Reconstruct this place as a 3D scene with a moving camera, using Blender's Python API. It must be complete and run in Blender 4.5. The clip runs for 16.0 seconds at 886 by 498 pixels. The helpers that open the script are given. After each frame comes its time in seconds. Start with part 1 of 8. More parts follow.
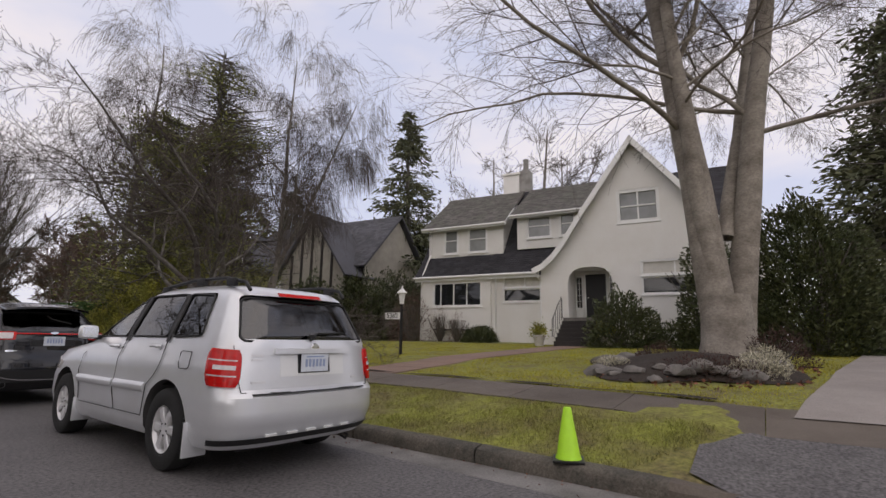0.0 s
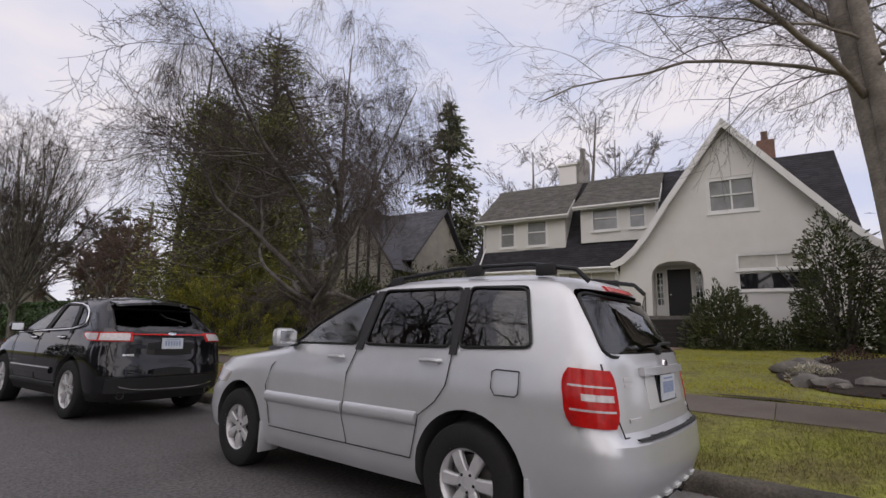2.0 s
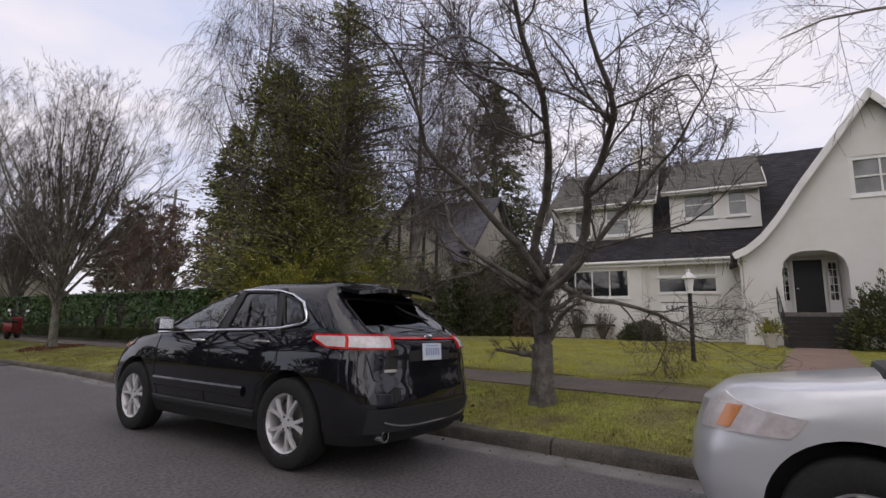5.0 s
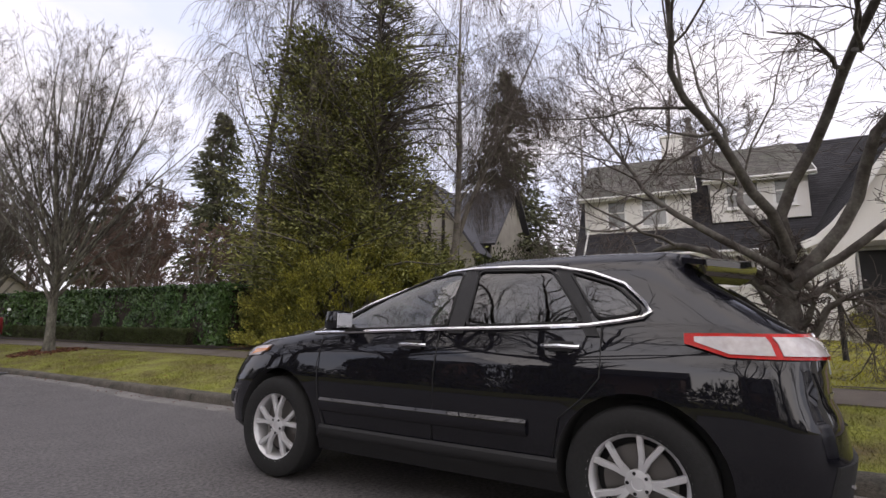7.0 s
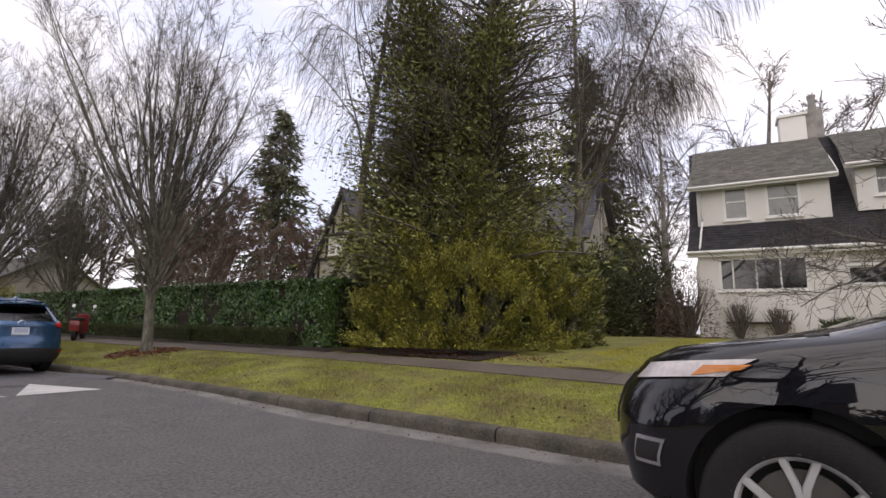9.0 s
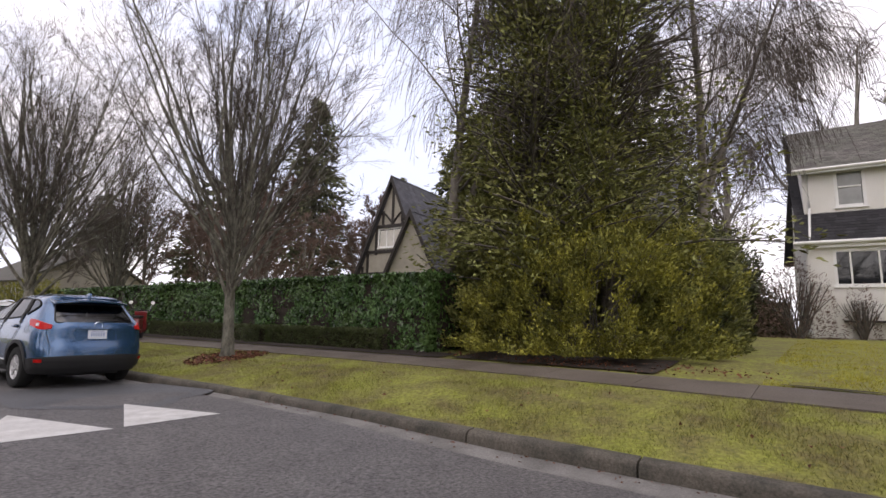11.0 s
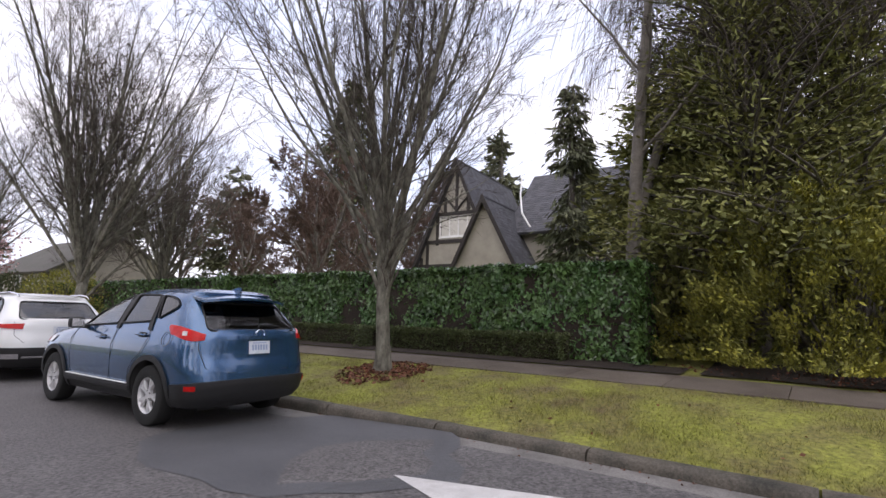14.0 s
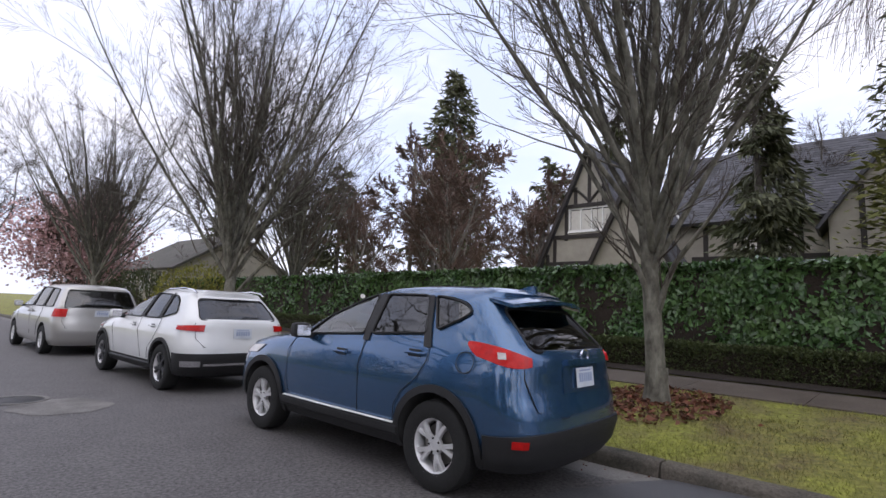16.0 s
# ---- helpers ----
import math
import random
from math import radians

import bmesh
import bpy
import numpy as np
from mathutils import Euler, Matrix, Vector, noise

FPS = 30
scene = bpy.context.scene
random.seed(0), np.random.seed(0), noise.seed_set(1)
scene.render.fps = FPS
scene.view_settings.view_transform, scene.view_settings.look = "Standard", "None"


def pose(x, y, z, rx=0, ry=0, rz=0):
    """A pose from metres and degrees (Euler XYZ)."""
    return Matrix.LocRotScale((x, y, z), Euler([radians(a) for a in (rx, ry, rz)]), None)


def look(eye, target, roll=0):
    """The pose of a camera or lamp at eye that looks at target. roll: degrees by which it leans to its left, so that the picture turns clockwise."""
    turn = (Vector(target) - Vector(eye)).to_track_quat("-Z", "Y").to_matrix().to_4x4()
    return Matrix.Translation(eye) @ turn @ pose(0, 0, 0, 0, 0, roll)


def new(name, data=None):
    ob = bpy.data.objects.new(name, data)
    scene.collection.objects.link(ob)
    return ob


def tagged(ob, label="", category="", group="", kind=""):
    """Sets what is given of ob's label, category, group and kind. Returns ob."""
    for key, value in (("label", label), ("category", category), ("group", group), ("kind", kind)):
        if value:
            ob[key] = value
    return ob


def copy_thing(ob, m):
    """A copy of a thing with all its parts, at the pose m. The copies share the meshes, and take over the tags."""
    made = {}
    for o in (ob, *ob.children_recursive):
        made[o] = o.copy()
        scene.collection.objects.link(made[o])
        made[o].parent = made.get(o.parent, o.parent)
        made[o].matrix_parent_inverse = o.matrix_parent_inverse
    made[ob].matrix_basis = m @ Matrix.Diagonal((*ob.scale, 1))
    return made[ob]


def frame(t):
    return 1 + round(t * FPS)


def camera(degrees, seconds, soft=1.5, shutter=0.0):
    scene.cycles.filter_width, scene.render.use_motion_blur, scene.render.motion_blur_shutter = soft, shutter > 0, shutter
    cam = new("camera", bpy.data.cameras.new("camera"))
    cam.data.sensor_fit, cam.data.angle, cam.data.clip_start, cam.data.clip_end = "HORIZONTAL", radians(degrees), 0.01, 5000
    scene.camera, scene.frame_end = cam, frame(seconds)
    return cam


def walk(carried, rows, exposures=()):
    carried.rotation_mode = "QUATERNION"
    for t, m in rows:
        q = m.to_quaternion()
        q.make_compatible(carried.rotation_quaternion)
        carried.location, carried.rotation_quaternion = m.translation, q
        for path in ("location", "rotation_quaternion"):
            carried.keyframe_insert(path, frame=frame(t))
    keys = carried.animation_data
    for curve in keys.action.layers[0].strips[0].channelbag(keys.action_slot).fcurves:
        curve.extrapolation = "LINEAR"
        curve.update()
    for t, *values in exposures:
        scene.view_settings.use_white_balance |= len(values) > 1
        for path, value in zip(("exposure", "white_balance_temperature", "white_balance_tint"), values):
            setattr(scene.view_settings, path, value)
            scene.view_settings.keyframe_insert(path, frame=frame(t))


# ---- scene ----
cam = camera(84.0, 16.0)
PATH = [
    (0, (0.513, 1.344, 1.179), (2.151, 2.433, 1.542), 0.8),
    (0.5, (0.41, 2.067, 1.197), (2.043, 3.165, 1.556), 0.8),
    (1, (0.36, 2.794, 1.205), (1.985, 3.906, 1.56), 0.9),
    (1.5, (0.305, 3.526, 1.222), (1.922, 4.649, 1.572), 1.1),
    (2, (0.251, 4.273, 1.247), (1.864, 5.404, 1.595), 1.1),
    (2.5, (0.167, 5.035, 1.255), (1.774, 6.176, 1.596), 1.3),
    (3, (0.153, 5.826, 1.243), (1.753, 6.977, 1.584), 1.3),
    (3.5, (0.096, 6.625, 1.251), (1.694, 7.78, 1.589), 1.4),
    (4, (0.028, 7.354, 1.295), (1.626, 8.51, 1.628), 1.5),
    (6.5, (0.178, 11.446, 1.18), (1.856, 12.485, 1.506), 0.8),
    (7, (0.165, 12.203, 1.213), (1.847, 13.236, 1.536), 0.8),
    (7.5, (0.213, 13.057, 1.188), (1.889, 14.1, 1.511), 0.8),
    (8, (0.244, 13.867, 1.191), (1.901, 14.939, 1.516), 0.9),
    (8.5, (0.333, 14.643, 1.163), (1.959, 15.761, 1.488), 1.1),
    (9, (0.415, 15.578, 1.161), (2.016, 16.733, 1.487), 1.3),
    (9.5, (0.489, 16.406, 1.159), (2.066, 17.591, 1.484), 1.5),
    (12, (0.42, 20.237, 1.368), (1.983, 21.45, 1.661), 1.5),
    (12.5, (0.332, 21.057, 1.345), (1.904, 22.26, 1.634), 1.5),
    (13, (0.256, 21.902, 1.364), (1.832, 23.099, 1.654), 1.6),
    (13.5, (0.226, 22.729, 1.372), (1.804, 23.925, 1.655), 1.6),
    (14, (0.224, 23.6, 1.38), (1.795, 24.807, 1.656), 1.6),
    (14.5, (0.219, 24.434, 1.355), (1.771, 25.664, 1.635), 1.8),
    (15, (0.173, 25.334, 1.375), (1.692, 26.606, 1.651), 2.0),
    (15.5, (0.123, 26.227, 1.374), (1.596, 27.551, 1.651), 2.3),
    (16, (0.073, 27.123, 1.408), (1.446, 28.553, 1.669), 2.7),
]
walk(cam, [(t, look(eye, target, roll)) for t, eye, target, roll in PATH],
     exposures=[(0, -0.26, 6900, 13), (4, -0.32, 6650, 13), (6.5, 0.14, 6750, 13), (9, 0.22, 6950, 13), (12, 0.40, 6800, 14), (14.5, 0.48, 6450, 13), (16, 0.24, 6250, 12)])

# ---- light and sky ----
world = bpy.data.worlds.new("overcast")
scene.world = world
world.use_nodes = True
wt = world.node_tree
wt.nodes.clear()
wn = wt.nodes.new
sky = wn("ShaderNodeTexSky")
sky.sky_type, sky.sun_disc = "NISHITA", False
sky.sun_elevation, sky.sun_rotation = radians(42), radians(240)
sky_gain = wn("ShaderNodeVectorMath")
sky_gain.operation = "SCALE"
sky_gain.inputs["Scale"].default_value = 1.0
wt.links.new(sky.outputs[0], sky_gain.inputs[0])
w_co = wn("ShaderNodeTexCoord")
w_map = wn("ShaderNodeMapping")
w_map.inputs["Scale"].default_value = (1.0, 1.0, 2.6)
wt.links.new(w_co.outputs["Generated"], w_map.inputs[0])
w_noise = wn("ShaderNodeTexNoise")
w_noise.inputs["Scale"].default_value, w_noise.inputs["Detail"].default_value = 2.3, 7
wt.links.new(w_map.outputs[0], w_noise.inputs["Vector"])
w_ramp = wn("ShaderNodeValToRGB")
w_ramp.color_ramp.elements[0].position, w_ramp.color_ramp.elements[1].position = 0.36, 0.62
w_ramp.color_ramp.elements[0].color, w_ramp.color_ramp.elements[1].color = (6.2, 6.7, 8.6, 1), (8.6, 8.3, 8.9, 1)
wt.links.new(w_noise.outputs["Fac"], w_ramp.inputs[0])
w_mix = wn("ShaderNodeMix")
w_mix.data_type = "RGBA"
w_mix.inputs["Factor"].default_value = 0.86
wt.links.new(sky_gain.outputs[0], w_mix.inputs["A"])
wt.links.new(w_ramp.outputs[0], w_mix.inputs["B"])
w_bg = wn("ShaderNodeBackground")
w_bg.inputs["Strength"].default_value = 0.132
wt.links.new(w_mix.outputs["Result"], w_bg.inputs[0])
w_out = wn("ShaderNodeOutputWorld")
wt.links.new(w_bg.outputs[0], w_out.inputs[0])

sun = new("sun", bpy.data.lights.new("sun", "SUN"))
sun.data.energy, sun.data.angle, sun.data.color = 1.65, radians(110), (1.0, 0.93, 0.84)
sun.matrix_world = look((-35, -10, 36), (0, 10, 0))


# ---- materials ----
def mat(name, color, rough=0.6, metal=0.0, var=0.0, scale=4.0, color2=None, bump=0.0, bscale=60.0, grain=0.0,
        gscale=80.0, coat=0.0, trans=0.0, alpha=1.0, rand=0.0, spec=0.5, stretch=(1, 1, 1), flake=0.0, ior=1.45, emit=0.0):
    """A surface with large patches (var, color2), fine grain, relief and a spread of tone from object to object or island to island."""
    m = bpy.data.materials.new(name)
    m.use_nodes = True
    t = m.node_tree
    b = t.nodes["Principled BSDF"]
    L, N = t.links.new, t.nodes.new
    b.inputs["Roughness"].default_value, b.inputs["Metallic"].default_value = rough, metal
    b.inputs["Coat Weight"].default_value, b.inputs["Coat Roughness"].default_value = coat, 0.02
    b.inputs["Coat IOR"].default_value = 1.6
    b.inputs["Transmission Weight"].default_value, b.inputs["Alpha"].default_value = trans, alpha
    b.inputs["Specular IOR Level"].default_value, b.inputs["IOR"].default_value = spec, ior
    b.inputs["Base Color"].default_value = (*color, 1)
    if emit:
        b.inputs["Emission Color"].default_value, b.inputs["Emission Strength"].default_value = (*color, 1), emit
    if not (var or grain or bump or rand or flake):
        return m
    co = N("ShaderNodeTexCoord")
    mp = N("ShaderNodeMapping")
    mp.inputs["Scale"].default_value = stretch
    L(co.outputs["Object"], mp.inputs[0])
    last = None

    def noise_tex(sc, detail=5, rough_=0.6):
        n = N("ShaderNodeTexNoise")
        n.inputs["Scale"].default_value, n.inputs["Detail"].default_value, n.inputs["Roughness"].default_value = sc, detail, rough_
        L(mp.outputs[0], n.inputs["Vector"])
        return n

    def mix(kind, a, bb, fac):
        x = N("ShaderNodeMix")
        x.data_type, x.blend_type = "RGBA", kind
        for key, value in (("A", a), ("B", bb), ("Factor", fac)):
            if isinstance(value, (int, float)):
                x.inputs[key].default_value = value
            elif isinstance(value, tuple):
                x.inputs[key].default_value = (*value, 1)
            else:
                L(value, x.inputs[key])
        return x.outputs["Result"]

    if var:
        n = noise_tex(scale)
        r = N("ShaderNodeValToRGB")
        r.color_ramp.elements[0].position, r.color_ramp.elements[1].position = 0.5 - 0.5 * (1 - var) * 0.6 - 0.05, 0.72
        L(n.outputs["Fac"], r.inputs[0])
        second = color2 or tuple(c * (1 - 0.5 * var) for c in color)
        last = mix("MIX", color, second, r.outputs[0])
    else:
        last = mix("MIX", color, color, 0.0)
    if grain:
        n2 = noise_tex(gscale, 3, 0.7)
        mr = N("ShaderNodeMapRange")
        mr.inputs["From Min"].default_value, mr.inputs["From Max"].default_value = 0.25, 0.75
        mr.inputs["To Min"].default_value, mr.inputs["To Max"].default_value = 1 - grain, 1 + grain
        L(n2.outputs["Fac"], mr.inputs["Value"])
        last = mix("MULTIPLY", last, mr.outputs[0], 1.0)
    if rand:
        oi, geo = N("ShaderNodeObjectInfo"), N("ShaderNodeNewGeometry")
        ad = N("ShaderNodeMath")
        ad.operation = "ADD"
        L(oi.outputs["Random"], ad.inputs[0]), L(geo.outputs["Random Per Island"], ad.inputs[1])
        fr = N("ShaderNodeMath")
        fr.operation = "FRACT"
        L(ad.outputs[0], fr.inputs[0])
        mr = N("ShaderNodeMapRange")
        mr.inputs["To Min"].default_value, mr.inputs["To Max"].default_value = 1 - rand, 1 + rand
        L(fr.outputs[0], mr.inputs["Value"])
        last = mix("MULTIPLY", last, mr.outputs[0], 1.0)
    L(last, b.inputs["Base Color"])
    if bump:
        n3 = noise_tex(bscale, 4, 0.65)
        bp = N("ShaderNodeBump")
        bp.inputs["Strength"].default_value, bp.inputs["Distance"].default_value = min(bump, 1.0), 0.01
        L(n3.outputs["Fac"], bp.inputs["Height"])
        L(bp.outputs[0], b.inputs["Normal"])
        if not coat:
            rr = N("ShaderNodeMapRange")
            rr.inputs["To Min"].default_value, rr.inputs["To Max"].default_value = max(rough - 0.12, 0.02), min(rough + 0.1, 1)
            L(n3.outputs["Fac"], rr.inputs["Value"]), L(rr.outputs[0], b.inputs["Roughness"])
    return m


ASPHALT = mat("asphalt", (0.096, 0.090, 0.090), 0.62, var=0.8, scale=2.2, color2=(0.120, 0.114, 0.112), bump=1.0, bscale=36, grain=0.95, gscale=30)
ASPHALT2 = mat("asphalt_patch", (0.095, 0.096, 0.102), 0.55, var=0.6, scale=1.2, bump=0.6, bscale=90, grain=0.35, gscale=70)
GUTTER = mat("gutter_concrete", (0.20, 0.19, 0.18), 0.75, var=0.9, scale=1.6, color2=(0.08, 0.076, 0.07), bump=0.7, bscale=50, grain=0.35, gscale=45)
KERB = mat("mossy_kerb", (0.10, 0.088, 0.072), 0.85, var=0.9, scale=2.6, color2=(0.030, 0.030, 0.024), bump=1.0, bscale=35, grain=0.5, gscale=40)
WALK = mat("damp_concrete", (0.118, 0.098, 0.080), 0.75, var=0.8, scale=1.1, color2=(0.070, 0.054, 0.042), bump=0.6, bscale=60, grain=0.28, gscale=60, rand=0.1)
DRIVE = mat("driveway_concrete", (0.30, 0.27, 0.25), 0.75, var=0.6, scale=0.9, color2=(0.22, 0.195, 0.18), bump=0.5, bscale=60, grain=0.2, gscale=50)
PATHM = mat("reddish_concrete", (0.24, 0.155, 0.12), 0.8, var=0.7, scale=1.0, color2=(0.17, 0.12, 0.095), bump=0.5, bscale=60, grain=0.2, gscale=50)
SOIL_AND_SHADE = mat("dark_soil_and_hedge_shade", (0.030, 0.021, 0.015), 0.95, var=0.7, scale=3, bump=1.0, bscale=25, grain=0.5, gscale=30)
TURF = mat("mossy_turf", (0.205, 0.215, 0.038), 0.95, var=0.75, scale=1.7, color2=(0.120, 0.092, 0.045), bump=1.0, bscale=28, grain=0.6, gscale=16)
BLADE = mat("grass_blade", (0.360, 0.345, 0.022), 0.75, var=0.6, scale=0.7, color2=(0.26, 0.23, 0.035), rand=0.35)
BLADE2 = mat("verge_blade", (0.225, 0.240, 0.048), 0.8, var=0.75, scale=1.7, color2=(0.150, 0.115, 0.055), rand=0.5)
PAINT = mat("road_paint", (0.62, 0.61, 0.60), 0.6, var=0.5, scale=5, color2=(0.45, 0.44, 0.43), bump=0.4, bscale=90, grain=0.14, gscale=90)
STUCCO = mat("white_stucco", (0.74, 0.73, 0.705), 0.9, var=0.6, scale=0.8, color2=(0.68, 0.66, 0.62), bump=0.8, bscale=28, grain=0.05, gscale=30)
TRIM = mat("white_trim", (0.80, 0.80, 0.79), 0.5, var=0.4, scale=2, color2=(0.70, 0.70, 0.68))
ROOF_D = mat("dark_shingles", (0.030, 0.029, 0.034), 0.85, var=0.6, scale=1.2, bump=0.8, bscale=40, grain=0.3, gscale=25, rand=0.35)
ROOF_G = mat("grey_shingles", (0.115, 0.105, 0.098), 0.88, var=0.7, scale=1.0, color2=(0.085, 0.088, 0.070), bump=0.8, bscale=40, grain=0.3, gscale=25, rand=0.30)
PALEGLASS = mat("curtained_glass", (0.30, 0.31, 0.31), 0.05, spec=0.8, var=0.5, scale=1.2, color2=(0.20, 0.205, 0.205))
FENCE = mat("weathered_fence", (0.085, 0.060, 0.045), 0.9, var=0.7, scale=3, bump=0.6, bscale=30, rand=0.3, stretch=(1, 1, 0.3))
CHIMNEY = mat("weathered_render", (0.30, 0.29, 0.275), 0.9, var=0.8, scale=2.0, color2=(0.16, 0.15, 0.14), bump=0.7, bscale=20)
WGLASS = mat("window_glass", (0.015, 0.017, 0.02), 0.03, spec=0.9)
BLIND_AND_SKY = mat("pale_blind_and_sky_reflection", (0.62, 0.60, 0.55), 0.8, var=0.4, scale=3, bump=0.3, bscale=60)
# Near-black for the shade of unlit rooms, put into the colour.
ROOM_SHADE = mat("room_shade", (0.012, 0.011, 0.010), 0.9)
BRICK = mat("old_brick", (0.22, 0.13, 0.10), 0.9, var=0.6, scale=3, bump=0.6, bscale=30, rand=0.3)
TIMBER = mat("dark_timber", (0.035, 0.030, 0.028), 0.8, var=0.5, scale=3, bump=0.4, bscale=30)
CREAM = mat("cream_render", (0.38, 0.355, 0.305), 0.9, var=0.5, scale=1.5, color2=(0.28, 0.26, 0.225), bump=0.5, bscale=25)
BLACKM = mat("black_metal", (0.012, 0.012, 0.013), 0.45, 0.2, bump=0.1, bscale=50)
CONE = mat("lime_plastic", (0.42, 0.78, 0.03), 0.42, var=0.4, scale=6, color2=(0.34, 0.62, 0.03))
RUBBER = mat("tyre_rubber", (0.014, 0.014, 0.014), 0.85, bump=0.4, bscale=120, grain=0.3, gscale=60)
ALLOY = mat("alloy_wheel", (0.68, 0.68, 0.69), 0.36, 0.35, var=0.3, scale=8, color2=(0.56, 0.56, 0.57))
ALLOY_D = mat("dark_alloy", (0.05, 0.05, 0.055), 0.4, 0.7)
DISC = mat("brake_steel", (0.20, 0.19, 0.18), 0.45, 0.9)
CHROME = mat("chrome", (0.80, 0.80, 0.82), 0.12, 1.0)
PLASTIC = mat("black_plastic", (0.018, 0.018, 0.019), 0.6, bump=0.3, bscale=200, grain=0.2, gscale=60)
SEAL = mat("rubber_seal", (0.008, 0.008, 0.008), 0.55)
RED = mat("red_lens", (0.62, 0.012, 0.010), 0.16, coat=0.15, spec=0.3, var=0.3, scale=25, color2=(0.36, 0.008, 0.008))
CLEAR = mat("clear_lens", (0.62, 0.60, 0.60), 0.10, coat=1.0, var=0.3, scale=25, color2=(0.45, 0.40, 0.40))
SCOOTER = mat("dull_red_paint", (0.20, 0.018, 0.022), 0.35, coat=0.6, var=0.3, scale=5)
AMBER = mat("amber_lens", (0.62, 0.22, 0.05), 0.15, coat=1.0)
PLATE = mat("number_plate", (0.66, 0.70, 0.76), 0.4, var=0.3, scale=12)
INK = mat("plate_ink", (0.28, 0.34, 0.50), 0.5)
CABIN = mat("cabin_trim", (0.055, 0.055, 0.055), 0.85, bump=0.2, bscale=80)
LINER = mat("roof_liner", (0.30, 0.30, 0.29), 0.9, bump=0.2, bscale=80)
SILVER = mat("silver_paint", (0.70, 0.715, 0.745), 0.30, 0.45, var=0.3, scale=1.4, color2=(0.60, 0.61, 0.625), grain=0.05, gscale=300, coat=0.6)
BLACKP = mat("black_paint", (0.008, 0.008, 0.011), 0.3, 0.0, grain=0.2, gscale=200, coat=1.0, spec=0.0)
BLUEP = mat("blue_paint", (0.042, 0.112, 0.235), 0.26, 0.65, var=0.3, scale=1.5, color2=(0.036, 0.095, 0.20), grain=0.1, gscale=300, coat=1.0)
WHITEP = mat("white_paint", (0.78, 0.79, 0.79), 0.3, var=0.2, scale=2, coat=1.0)
GREYP = mat("champagne_paint", (0.46, 0.45, 0.43), 0.3, 0.5, grain=0.06, gscale=250, coat=0.8)
BARK_G = mat("grey_beech_bark", (0.285, 0.255, 0.220), 0.9, var=0.75, scale=1.7, color2=(0.135, 0.115, 0.095), bump=1.0, bscale=9, grain=0.3, gscale=16, stretch=(1, 1, 1.6))
BARK_D = mat("dark_cherry_bark", (0.070, 0.059, 0.052), 0.9, var=0.7, scale=6, color2=(0.17, 0.16, 0.14), bump=1.0, bscale=22, grain=0.35, gscale=26)
BARK_H = mat("hornbeam_bark", (0.050, 0.045, 0.034), 0.9, var=0.5, scale=7, color2=(0.24, 0.23, 0.19), bump=0.9, bscale=18, grain=0.3, gscale=22, stretch=(1, 1, 0.5))
BARK_W = mat("birch_bark", (0.20, 0.18, 0.16), 0.85, var=0.9, scale=3, color2=(0.09, 0.08, 0.07), bump=0.8, bscale=16, grain=0.25, gscale=20)
TWIG = mat("grey_twigs", (0.098, 0.080, 0.069), 0.9, var=0.5, scale=1.5, color2=(0.060, 0.049, 0.042))
TWIG_D = mat("dark_twigs", (0.075, 0.060, 0.054), 0.9, var=0.5, scale=1.5, color2=(0.11, 0.09, 0.08))
TWIG_R = mat("russet_twigs", (0.180, 0.120, 0.097), 0.9, var=0.5, scale=0.8, color2=(0.11, 0.075, 0.06))
NEEDLE = mat("cypress_green", (0.150, 0.165, 0.050), 0.7, var=0.8, scale=0.9, color2=(0.185, 0.178, 0.052), rand=0.55)
GOLDEN = mat("golden_cypress", (0.290, 0.275, 0.040), 0.7, var=0.7, scale=2.2, color2=(0.090, 0.105, 0.032), rand=0.55)
FIR = mat("fir_green", (0.075, 0.088, 0.046), 0.75, var=0.7, scale=0.4, color2=(0.10, 0.10, 0.05), rand=0.45)
LAUREL = mat("laurel_leaf", (0.050, 0.105, 0.034), 0.27, var=0.6, scale=1.2, color2=(0.080, 0.135, 0.040), rand=0.55, spec=0.55)
BOXLEAF = mat("box_leaf", (0.070, 0.090, 0.028), 0.6, var=0.6, scale=1.5, rand=0.5)
RHODO = mat("rhododendron_leaf", (0.050, 0.068, 0.028), 0.62, var=0.6, scale=1.5, color2=(0.08, 0.085, 0.03), rand=0.5)
BLOSSOM = mat("pink_blossom", (0.62, 0.42, 0.42), 0.8, var=0.6, scale=0.5, color2=(0.48, 0.30, 0.30), rand=0.3)
DEADLEAF = mat("dead_leaves", (0.16, 0.060, 0.035), 0.85, var=0.7, scale=6, color2=(0.10, 0.05, 0.03), rand=0.5)
ROCK = mat("garden_rock", (0.17, 0.155, 0.14), 0.9, var=0.8, scale=4, color2=(0.09, 0.085, 0.08), bump=0.9, bscale=14, grain=0.2, gscale=25)
HEATHER = mat("heather", (0.070, 0.036, 0.030), 0.9, var=0.7, scale=3, rand=0.5)
PALEFLOWER = mat("pale_heather", (0.50, 0.47, 0.38), 0.85, var=0.6, scale=5, color2=(0.30, 0.28, 0.18), rand=0.4)
POTTERY = mat("stone_pot", (0.55, 0.52, 0.47), 0.85, var=0.5, scale=6, bump=0.3, bscale=40)


# ---- mesh helpers ----
def mesh_from(name, verts, faces, material, smooth=0.0):
    me = bpy.data.meshes.new(name)
    me.from_pydata([tuple(v) for v in verts], [], faces)
    for m in material if isinstance(material, (list, tuple)) else [material]:
        me.materials.append(m)
    if smooth:
        me.shade_smooth()
        me.set_sharp_from_angle(angle=radians(smooth))
    me.update()
    return me


